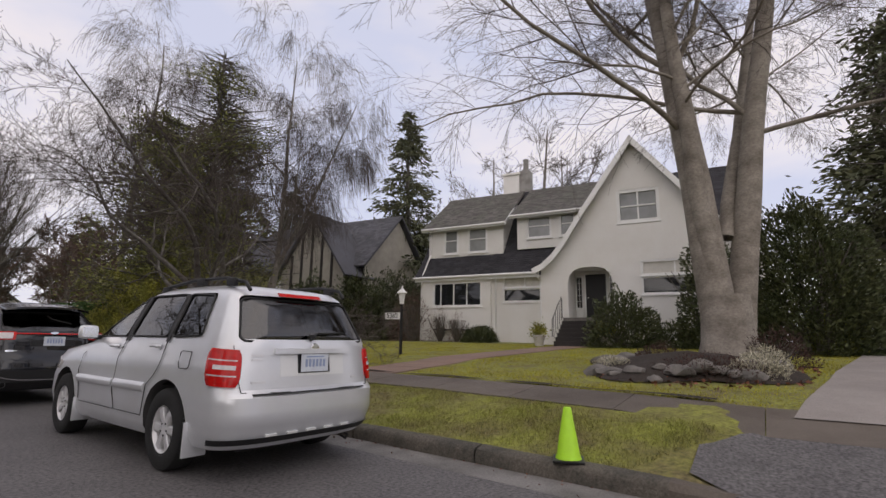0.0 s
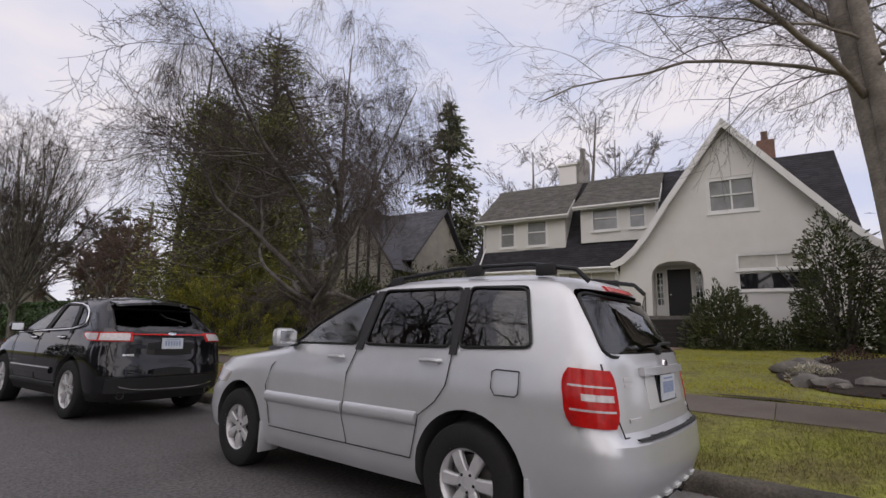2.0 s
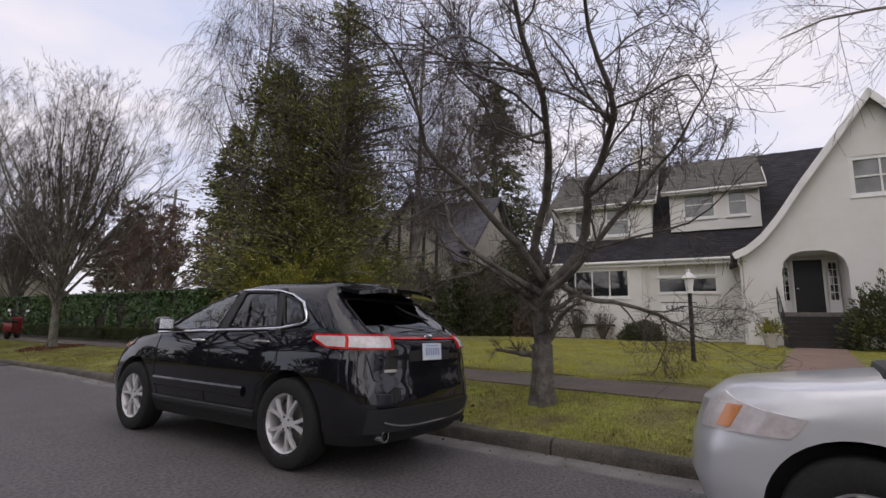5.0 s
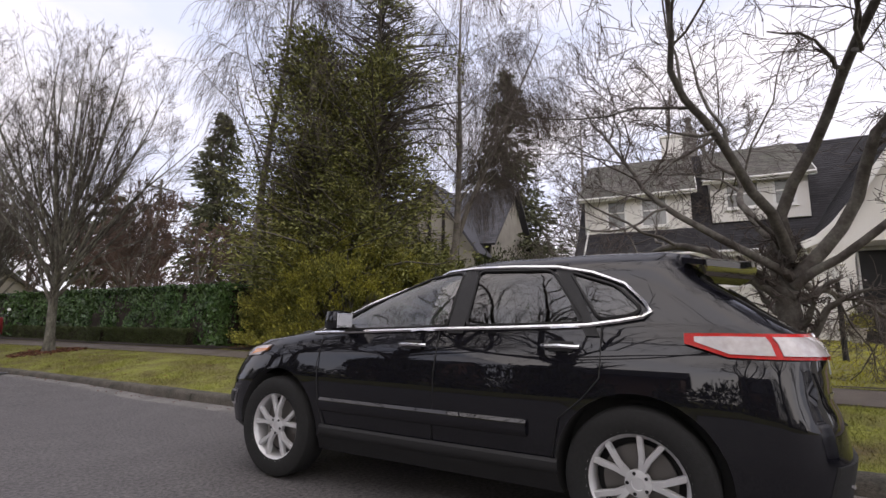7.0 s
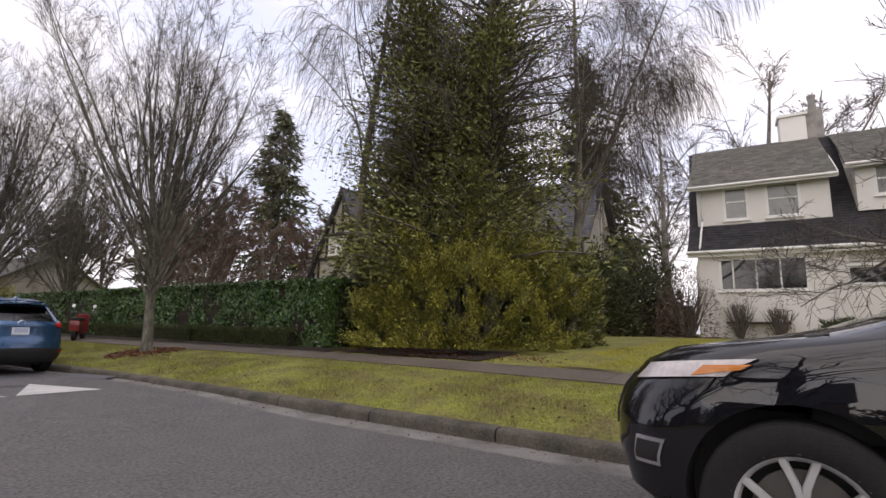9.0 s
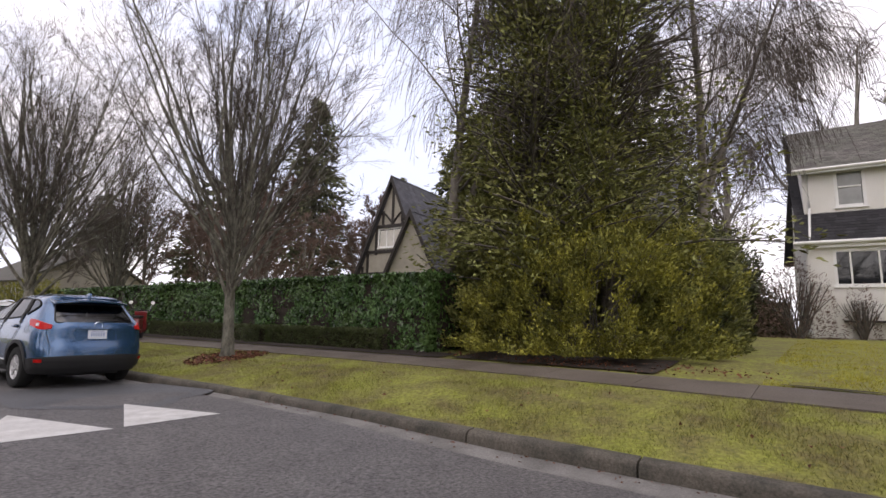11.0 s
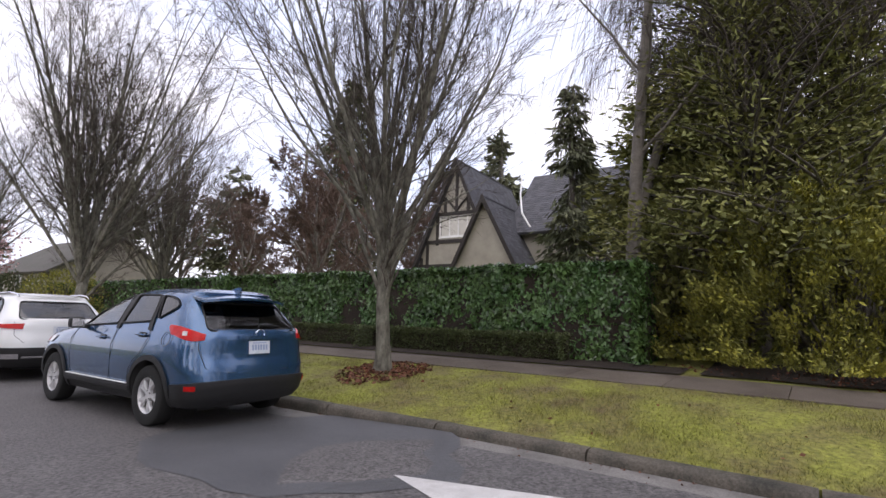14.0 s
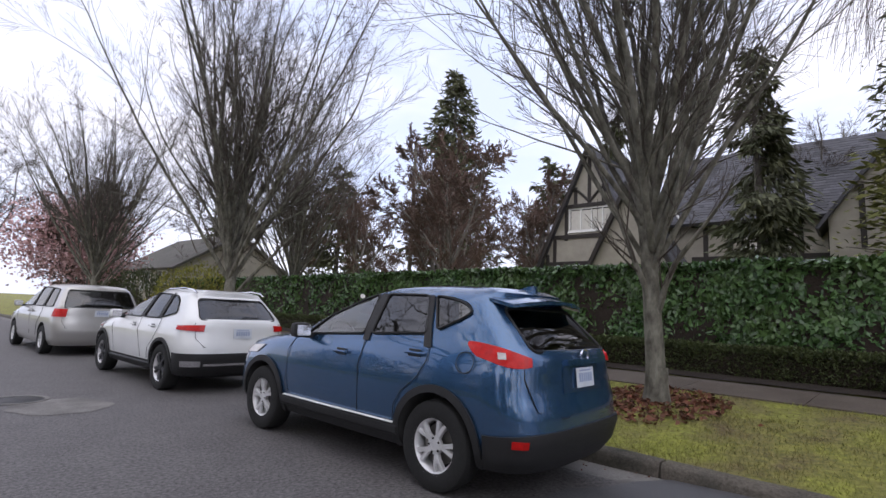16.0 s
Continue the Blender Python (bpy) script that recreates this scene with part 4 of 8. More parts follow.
    # lamps
    for lamp in spec["lamps"]:
        fn = lamp["fn"]
        for s in (1, -1):
            part(lamp["name"], patch(lambda u, v, o: fn(S, u, v, o, s), lamp["us"], lamp["vs"], lamp.get("thick", 0.012)), lamp["mat"], c, lamp.get("label", ""))
    # mirrors
    mx, mz = spec["mirror"]
    for s in (1, -1):
        y = S.side(mx, mz)
        mr = part("wing_mirror", box(bmesh.new(), -0.065, 0.065, -0.095, 0.095, -0.075, 0.08, 0.05, m=pose(mx, s * (y + 0.14), mz + 0.05, 0, 0, -s * 12)), spec.get("mirror_mat", paint), c)
        part("mirror_arm", a_box(mx - 0.03, mx + 0.05, s * (y - 0.02), s * (y + 0.08), mz - 0.03, mz + 0.02, 0.008), PLASTIC, mr)
        part("mirror_face", box(bmesh.new(), -0.003, 0.003, -0.072, 0.072, -0.052, 0.056, m=pose(mx - 0.066, s * (y + 0.14), mz + 0.05, 0, 0, -s * 12)), CHROME, mr)
    # underside and cabin fittings
    part("underbody", a_box(spec["table"][0][2] + 0.25, spec["table"][0][1] - 0.25, -half + 0.36, half - 0.36, 0.20, 0.42), PLASTIC, c, smooth=0)
    for x in (spec["seat_x"], spec["seat_x"] - 0.95):
        for y in (-0.38, 0.38):
            seat(c, x, y, deck - 0.06)
    part("dashboard", a_box(spec["seat_x"] + 0.72, spec["seat_x"] + 1.15, -half + 0.22, half - 0.22, deck - 0.1, spec["belt"] - 0.0, 0.05), CABIN, c)
    part("steering_wheel", tube([(spec["seat_x"] + 0.52 + 0.06 * math.sin(a), 0.38 + 0.18 * math.cos(a), spec["belt"] - 0.02 + 0.17 * math.sin(a)) for a in lin(0, 5.93, 18)], 0.014, 6, True), CABIN, c)
    for x in (0, wb):
        for s in (1, -1):
            wheel(c, x, s * (half - spec["tread"] / 2 - 0.025), hub, rad, spec["rim"], spec["tread"], spec["spokes"], s, spec.get("rim_mat"))
    number_plate(c, S, spec["plate"], spec.get("plate_tilt", 0))
    return c, S


def glass_mat(name, tint, alpha, least=0.08):
    """Car glass: a glossy sheet that lets part of the light through, tinted."""
    m = bpy.data.materials.new(name)
    m.use_nodes = True
    t = m.node_tree
    t.nodes.clear()
    N, L = t.nodes.new, t.links.new
    tr, gl, mx, fr, out = N("ShaderNodeBsdfTransparent"), N("ShaderNodeBsdfGlossy"), N("ShaderNodeMixShader"), N("ShaderNodeFresnel"), N("ShaderNodeOutputMaterial")
    tr.inputs[0].default_value = (*[c * alpha for c in tint], 1)
    gl.inputs["Roughness"].default_value = 0.015
    fr.inputs["IOR"].default_value = 1.52
    mr = N("ShaderNodeMapRange")
    mr.inputs["To Min"].default_value, mr.inputs["To Max"].default_value = least, 0.95
    L(fr.outputs[0], mr.inputs["Value"])
    L(mr.outputs[0], mx.inputs[0]), L(tr.outputs[0], mx.inputs[1]), L(gl.outputs[0], mx.inputs[2]), L(mx.outputs[0], out.inputs[0])
    return m


GLASS_CLEAR = glass_mat("clear_car_glass", (0.80, 0.95, 0.88), 0.92, 0.15)
GLASS_DARK = glass_mat("privacy_glass", (0.75, 0.8, 0.85), 0.16)


def rear_corner(th0, th1, z0, z1, inner=0.0):
    """Points of a lamp that wraps the tail's corner."""
    return lambda S, u, v, o, s: S.corner(th0 + (th1 - th0) * u, z0 + (z1 - z0) * v, s, True, o)


# ---- the parked cars ----
def place(rear, front):
    """Pose of a car from the ground points under its near (left) hubs."""
    a = math.degrees(math.atan2(front[1] - rear[1], front[0] - rear[0]))
    return a


def parked(rear, front, half, z=0.0):
    """The near side of each car is its left; its centre line lies half a width to the right."""
    d = Vector((front[0] - rear[0], front[1] - rear[1], 0)).normalized()
    right = Vector((d.y, -d.x, 0))
    o = Vector((rear[0], rear[1], z)) + right * half
    return pose(o.x, o.y, z, 0, 0, place(rear, front))


def silver_tail(S, u, v, o, s):
    """A tall lamp on the tail's corner with rounded upper and lower ends."""
    inset = 0.10 * abs(2 * v - 1) ** 4
    w = inset + (1 - 2 * inset) * u
    return S.corner(44 + 42 * w, 0.775 + 0.315 * v + 0.02 * (w - 0.5), s, True, o * (1 - 0.5 * abs(2 * u - 1) ** 4))


# columns: z, front, rear, half width, front curve depth, rear curve depth
silver_spec = dict(
    table=[(0.26, 3.40, -0.92, 0.84, 0.45, 0.40), (0.34, 3.50, -1.00, 0.885, 0.45, 0.40), (0.50, 3.56, -1.06, 0.908, 0.50, 0.42), (0.68, 3.55, -1.05, 0.915, 0.55, 0.42), (0.74, 3.53, -0.99, 0.912, 0.6, 0.40), (0.90, 3.48, -0.97, 0.905, 0.7, 0.38),
           (1.00, 3.36, -0.955, 0.89, 0.8, 0.38), (1.10, 2.55, -0.945, 0.872, 0.8, 0.38), (1.16, 2.25, -0.93, 0.855, 0.6, 0.36), (1.35, 1.92, -0.84, 0.785, 0.5, 0.34), (1.52, 1.56, -0.75, 0.715, 0.45, 0.32),
           (1.62, 1.30, -0.68, 0.665, 0.45, 0.32), (1.67, 1.1, -0.62, 0.60, 0.45, 0.34), (1.70, 0.7, -0.40, 0.50, 0.4, 0.34), (1.712, 0.3, -0.1, 0.30, 0.3, 0.3)],
    paint=SILVER, cup_mat=SILVER, deck=0.72, wheelbase=2.715, hub=0.355, tyre=0.355, rim=0.215, tread=0.225, spokes=(6, 0.060, 0.085, 0.0), plate=0.955, belt=1.13, cant=1.60,
    windows=[[(1.10, 1.175), (1.97, 1.165), (1.72, 1.36), (1.32, 1.555), (1.07, 1.60)], [(0.17, 1.18), (1.00, 1.175), (0.97, 1.60), (0.18, 1.60)], [(-0.44, 1.20), (0.09, 1.18), (0.11, 1.60), (-0.34, 1.585)]],
    glass=[GLASS_CLEAR, GLASS_DARK, GLASS_DARK], rear_glass=(0.70, 1.16, 1.56), windscreen=(0.70, 1.19, 1.58), mirror=(1.93, 1.16), seat_x=1.45, clad=0.0,
    pillars=[(1.01, 1.09, 0.98, 1.06), (0.10, 0.16, 0.12, 0.17)],
    gaps=[[(1.06, 1.16), (1.14, 0.95), (1.16, 0.64), (1.10, 0.44)], [(2.06, 1.14), (2.18, 0.95), (2.24, 0.78), (2.15, 0.46)], [(0.13, 1.17), (0.16, 0.93), (0.24, 0.82), (0.38, 0.72), (0.45, 0.44)],
          [(-0.38, 1.05), (-0.38, 0.92), (-0.36, 0.90), (-0.22, 0.90), (-0.19, 0.94), (-0.19, 1.04), (-0.22, 1.055), (-0.38, 1.05)], [(0.45, 0.435), (2.15, 0.435)]],
    rear_gap=[[(-0.74, 1.12), (-0.735, 0.9), (-0.70, 0.72), (-0.4, 0.71), (0.4, 0.71), (0.70, 0.72), (0.735, 0.9), (0.74, 1.12)]],
    handles=[(1.28, 1.07, 0.19), (0.30, 1.085, 0.19)], mouldings=[(0.40, 1.13, 0.695, 0.09, 0.018, SILVER), (1.17, 2.22, 0.69, 0.09, 0.018, SILVER)],
    lamps=[dict(name="tail_lamp", fn=silver_tail, us=lin(0, 1, 14), vs=lin(0, 1, 9), mat=RED, thick=0.026, label="red tail lamp lens"),
           dict(name="tail_lamp_reverse", fn=lambda S, u, v, o, s: silver_tail(S, 0.10 + 0.62 * u, 0.44 + 0.12 * v, o, s), us=lin(0, 1, 8), vs=lin(0, 1, 3), mat=CLEAR, thick=0.030),
           dict(name="lens_rib", fn=lambda S, u, v, o, s: silver_tail(S, 0.08 + 0.84 * u, 0.26 + 0.035 * v, o, s), us=lin(0, 1, 8), vs=lin(0, 1, 2), mat=CLEAR, thick=0.029),
           dict(name="lens_rib", fn=lambda S, u, v, o, s: silver_tail(S, 0.08 + 0.84 * u, 0.68 + 0.035 * v, o, s), us=lin(0, 1, 8), vs=lin(0, 1, 2), mat=CLEAR, thick=0.029),
           dict(name="headlamp", fn=lambda S, u, v, o, s: S.corner(40 + 48 * u, 0.76 + (0.10 + 0.1 * (1 - u)) * v, s, False, o), us=lin(0, 1, 8), vs=lin(0, 1, 4), mat=CLEAR, thick=0.008),
           dict(name="turn_lamp", fn=lambda S, u, v, o, s: S.corner(56 + 9 * u, 0.78 + 0.12 * v, s, False, o), us=lin(0, 1, 4), vs=lin(0, 1, 4), mat=AMBER, thick=0.012)])
silver, SS = car("car", "silver estate-style four-wheel-drive car parked at the kerb", parked((2.96, 6.0), (3.15, 8.705), 0.915), silver_spec)
part("tailgate_garnish", patch(lambda u, v, o: SS.end(-0.42 + 0.84 * u, 1.045 + 0.05 * v, True, o), lin(0, 1, 10), lin(0, 1, 3), 0.035), SILVER, silver)
part("plate_recess", patch(lambda u, v, o: SS.end(-0.36 + 0.72 * u, 0.84 + 0.20 * v, True, o * 0.3), lin(0, 1, 10), lin(0, 1, 3), 0.008), WHITEP, silver)
part("plate_surround", patch(lambda u, v, o: SS.end(-0.18 + 0.36 * u, 0.865 + 0.18 * v, True, o), lin(0, 1, 4), lin(0, 1, 3), 0.010), BLACKM, silver)
part("emblem", lathe([(0.045, 0), (0.04, 0.012), (0.001, 0.014)], n=20, m=pose(SS.end(0, 1.09).x - 0.02, 0, 1.085, 0, -90, 0)), CHROME, silver)
for y, z, wd in ((0.56, 1.02, 0.10), (0.57, 0.985, 0.08), (0.56, 0.79, 0.12), (-0.50, 0.79, 0.06)):
    part("badge", patch(lambda u, v, o: SS.end(y - wd / 2 + wd * u, z + 0.02 * v, True, o), lin(0, 1, 6), lin(0, 1, 2), 0.006), ALLOY, silver)
part("bumper_step", patch(lambda u, v, o: SS.end(-0.62 + 1.24 * u, 0.700 + 0.010 * v, True, o), lin(0, 1, 12), lin(0, 1, 2), 0.02), PLASTIC, silver)
part("bumper_lip", patch(lambda u, v, o: SS.corner(-84 + 168 * u, 0.30 + 0.05 * v, 1, True, o) if u > 0.5 else SS.corner(84 - 168 * u, 0.30 + 0.05 * v, -1, True, o), [0.02 + 0.96 * i / 29 for i in range(30)], lin(0, 1, 2), 0.012), PLASTIC, silver)
for k in range(5):
    part("reflector_strip", patch(lambda u, v, o: SS.end(-0.42 + k * 0.2 + 0.1 * u, 0.355 + 0.018 * v, True, o), lin(0, 1, 4), lin(0, 1, 2), 0.014), TRIM, silver)
part("brake_lamp", patch(lambda u, v, o: SS.end(-0.24 + 0.48 * u, 1.60 + 0.035 * v, True, o), lin(0, 1, 6), lin(0, 1, 2), 0.02), RED, silver)
for s in (1, -1):
    rl = part("roof_rail", tube([(1.05, s * 0.57, 1.64), (0.95, s * 0.57, 1.70), (0.3, s * 0.575, 1.745), (-0.3, s * 0.565, 1.735), (-0.62, s * 0.555, 1.68), (-0.70, s * 0.55, 1.60)], 0.017, 8), BLACKM, silver)
    for x, z in ((0.92, 1.66), (0.15, 1.71), (-0.42, 1.68)):
        part("rail_foot", a_box(x - 0.07, x + 0.07, s * 0.575 - 0.025, s * 0.575 + 0.025, z - 0.03, z + 0.05, 0.015), PLASTIC, rl)
    part("mud_flap", a_box(-0.44, -0.42, s * 0.69, s * 0.90, 0.17, 0.46, 0.008), SILVER, silver)
    part("mud_flap", a_box(2.28, 2.30, s * 0.70, s * 0.90, 0.19, 0.46, 0.008), SILVER, silver)
wp = SS.end(0.02, 1.20, True, 0.03)
part("rear_wiper", tube([wp, SS.end(-0.06, 1.24, True, 0.03), SS.end(-0.40, 1.25, True, 0.025)], 0.011, 6), SEAL, silver)
part("wiper_pivot", lathe([(0.03, 0), (0.028, 0.03), (0.001, 0.035)], n=14, m=pose(wp.x + 0.02, wp.y, wp.z, 0, -90, 0)), SEAL, silver)
part("tow_hook", tube([(-0.80, -0.5, 0.28), (-0.92, -0.5, 0.24), (-0.90, -0.5, 0.20), (-0.82, -0.5, 0.22)], 0.012, 6), BLACKM, silver)

def black_tail(th0, z0, z1, tip):
    """A band of a lamp that runs from the tailgate round the corner to a point on the flank."""
    def at(S, u, v, o, s):
        lo, hi = z0 + (0.07 * max(0.0, u - 0.6) / 0.4 if z1 - z0 > 0.05 else 0.0), z1 - 0.015 * u
        z = lo + (hi - lo) * v
        if u < 0.6:
            return S.corner(th0 + (89.5 - th0) * u / 0.6, z, s, True, o)
        return S.on_side(-0.485 + (tip + 0.485) * (u - 0.6) / 0.4, z, o, s)
    return at


black_spec = dict(
    table=[(0.24, 3.52, -0.86, 0.86, 0.5, 0.45), (0.36, 3.68, -0.98, 0.925, 0.5, 0.45), (0.55, 3.74, -1.02, 0.955, 0.6, 0.48), (0.72, 3.74, -1.00, 0.965, 0.7, 0.48), (0.84, 3.70, -0.96, 0.962, 0.8, 0.46), (1.00, 3.58, -0.95, 0.945, 0.9, 0.46),
           (1.08, 3.42, -0.955, 0.925, 0.9, 0.46), (1.15, 2.95, -0.93, 0.900, 0.85, 0.45), (1.20, 2.68, -0.88, 0.885, 0.7, 0.42), (1.36, 2.27, -0.66, 0.81, 0.5, 0.36), (1.52, 1.82, -0.44, 0.735, 0.45, 0.34),
           (1.63, 1.48, -0.34, 0.67, 0.45, 0.32), (1.69, 1.22, -0.38, 0.59, 0.4, 0.32), (1.725, 0.45, -0.30, 0.45, 0.35, 0.3), (1.735, 0.2, 0.0, 0.25, 0.2, 0.2)],
    paint=BLACKP, deck=0.78, wheelbase=2.85, hub=0.372, tyre=0.400, rim=0.272, tread=0.245, spokes=(5, 0.030, 0.036, 0.27), plate=1.04, plate_tilt=4, belt=1.16, cant=1.64, arch=0.06,
    windows=[[(1.23, 1.205), (2.36, 1.17), (2.02, 1.36), (1.52, 1.575), (1.19, 1.605)], [(0.27, 1.24), (1.08, 1.21), (1.07, 1.605), (0.52, 1.59)], [(-0.05, 1.33), (0.0, 1.29), (0.19, 1.26), (0.40, 1.575), (0.10, 1.475)]],
    glass=[GLASS_CLEAR, GLASS_DARK, GLASS_DARK], rear_glass=(0.70, 1.20, 1.54), windscreen=(0.74, 1.23, 1.58), mirror=(2.12, 1.19), seat_x=1.65, clad=0.36, seal=SEAL, rear_reach=0.7,
    pillars=[(1.09, 1.22, 1.08, 1.18), (0.18, 0.26, 0.42, 0.52)],
    gaps=[[(1.28, 1.19), (1.29, 0.9), (1.31, 0.42)], [(2.37, 1.13), (2.39, 0.9), (2.36, 0.62), (2.30, 0.44)], [(0.17, 1.22), (0.18, 0.92), (0.28, 0.80), (0.42, 0.68), (0.47, 0.44)], [(0.47, 0.42), (2.30, 0.42)], [(2.7, 1.16), (3.1, 1.12), (3.4, 1.05)]],
    rear_gap=[[(-0.78, 1.0), (-0.74, 0.80), (-0.5, 0.72), (0.5, 0.72), (0.74, 0.80), (0.78, 1.0)]],
    handles=[(1.48, 1.075, 0.22), (0.41, 1.095, 0.22)], handle_mat=CHROME, mirror_mat=BLACKP,
    mouldings=[(0.62, 2.33, 0.60, 0.10, 0.020, BLACKP), (0.44, 2.34, 0.40, 0.09, 0.018, PLASTIC)],
    lamps=[dict(name="tail_lamp", fn=black_tail(26, 1.065, 1.205, -0.27), us=lin(0, 1, 22), vs=lin(0, 1, 5), mat=RED, thick=0.014, label="clear and red wrap-round tail lamp"),
           dict(name="tail_lamp_clear", fn=black_tail(29, 1.084, 1.188, -0.30), us=lin(0, 0.44, 12), vs=lin(0, 1, 4), mat=CLEAR, thick=0.020),
           dict(name="tail_lamp_clear", fn=black_tail(29, 1.084, 1.188, -0.30), us=lin(0.48, 0.96, 12), vs=lin(0, 1, 4), mat=CLEAR, thick=0.020),
           dict(name="headlamp", fn=lambda S, u, v, o, s: S.corner(36 + 40 * u, 0.90 + 0.05 * u + 0.09 * v, s, False, o), us=lin(0, 1, 8), vs=lin(0, 1, 4), mat=CLEAR, thick=0.012),
           dict(name="turn_lamp", fn=lambda S, u, v, o, s: S.corner(66 + 12 * u, 0.945 + 0.04 * u + 0.055 * v * (1 - 0.5 * u), s, False, o), us=lin(0, 1, 6), vs=lin(0, 1, 4), mat=AMBER, thick=0.016),
           dict(name="fog_lamp_bezel", fn=lambda S, u, v, o, s: S.corner(58 + 16 * u, 0.50 + 0.13 * v, s, False, o), us=lin(0, 1, 6), vs=lin(0, 1, 4), mat=CHROME, thick=0.010),
           dict(name="fog_lamp", fn=lambda S, u, v, o, s: S.corner(59.5 + 13 * u, 0.518 + 0.094 * v, s, False, o), us=lin(0, 1, 6), vs=lin(0, 1, 4), mat=PLASTIC, thick=0.014)])
black, BS = car("car", "glossy black crossover car with chrome window trim parked at the kerb", parked((3.085, 12.77), (3.05, 15.65), 0.965, 0.03), black_spec)
for s in (1, -1):
    dlo = [(2.50, 1.15), (2.30, 1.26), (2.06, 1.385), (1.80, 1.50), (1.54, 1.595), (1.36, 1.622), (1.1, 1.628), (0.8, 1.625), (0.48, 1.61), (0.25, 1.565), (0.05, 1.485), (-0.06, 1.37), (-0.10, 1.315), (-0.06, 1.28), (0.06, 1.255), (0.25, 1.225), (0.8, 1.20), (1.25, 1.188), (1.9, 1.165)]
    part("window_trim", tube([BS.on_side(x, z, 0.006, s) for x, z in dlo], 0.013, 6, True), CHROME, black, "bright chrome window surround")
    part("exhaust", lathe([(0.045, 0), (0.05, 0.10), (0.042, 0.10), (0.035, 0.0)], n=16, m=pose(-0.84, s * 0.62, 0.33, 0, -90, 0), close=True), CHROME, black)
part("spoiler", patch(lambda u, v, o: Vector((-0.36 - 0.30 * v + 0.10 * abs(2 * u - 1) ** 3, -0.62 + 1.24 * u, 1.655 - 0.05 * v + o - 0.05 * abs(2 * u - 1) ** 2)), lin(0, 1, 14), lin(0, 1, 5), 0.03), BLACKP, black)
part("lamp_bar", patch(lambda u, v, o: BS.end(-0.62 + 1.24 * u, 1.165 + 0.020 * v, True, o), lin(0, 1, 14), lin(0, 1, 2), 0.018), RED, black)
part("plate_recess", patch(lambda u, v, o: BS.end(-0.33 + 0.66 * u, 0.95 + 0.17 * v, True, o * 0.3), lin(0, 1, 10), lin(0, 1, 3), 0.010), PLASTIC, black)
part("emblem", lathe([(0.05, 0), (0.046, 0.012), (0.001, 0.014)], n=20, m=pose(BS.end(0, 1.19).x - 0.03, 0, 1.17, 0, -75, 0) @ Matrix.Diagonal((0.5, 1.3, 1, 1))), CHROME, black)
part("badge", patch(lambda u, v, o: BS.end(0.50 + 0.14 * u, 0.86 + 0.025 * v, True, o), lin(0, 1, 6), lin(0, 1, 2), 0.008), CHROME, black)
part("bumper_valance", patch(lambda u, v, o: BS.end(-0.80 + 1.6 * u, 0.36 + 0.20 * v, True, o), lin(0, 1, 16), lin(0, 1, 5), 0.016), PLASTIC, black)
part("bumper_strip", patch(lambda u, v, o: BS.end(-0.66 + 1.32 * u, 0.385 + 0.03 * abs(2 * u - 1) ** 4 * 2 + 0.014 * v, True, o), lin(0, 1, 20), lin(0, 1, 2), 0.024), CHROME, black)
part("rear_wiper", tube([BS.end(0, 1.50, True, 0.02), BS.end(-0.05, 1.44, True, 0.03), BS.end(-0.32, 1.36, True, 0.025)], 0.012, 6), SEAL, black)
part("grille", patch(lambda u, v, o: BS.end(-0.5 + u, 0.62 + 0.30 * v, False, o), lin(0, 1, 10), lin(0, 1, 5), 0.014), PLASTIC, black)

def blue_tail(S, u, v, o, s):
    """A lamp that sweeps from the tailgate round the corner to a point on the flank."""
    zc, hh = 1.085 + 0.115 * u ** 1.5, 0.068 * math.sin(math.pi * (0.12 + 0.85 * u)) ** 0.7
    z = zc + (2 * v - 1) * hh
    if u < 0.7:
        return S.corner(44 + 46 * u / 0.7, z, s, True, o)
    return S.on_side(-0.405 + 0.12 * (u - 0.7) / 0.3, z, o, s)


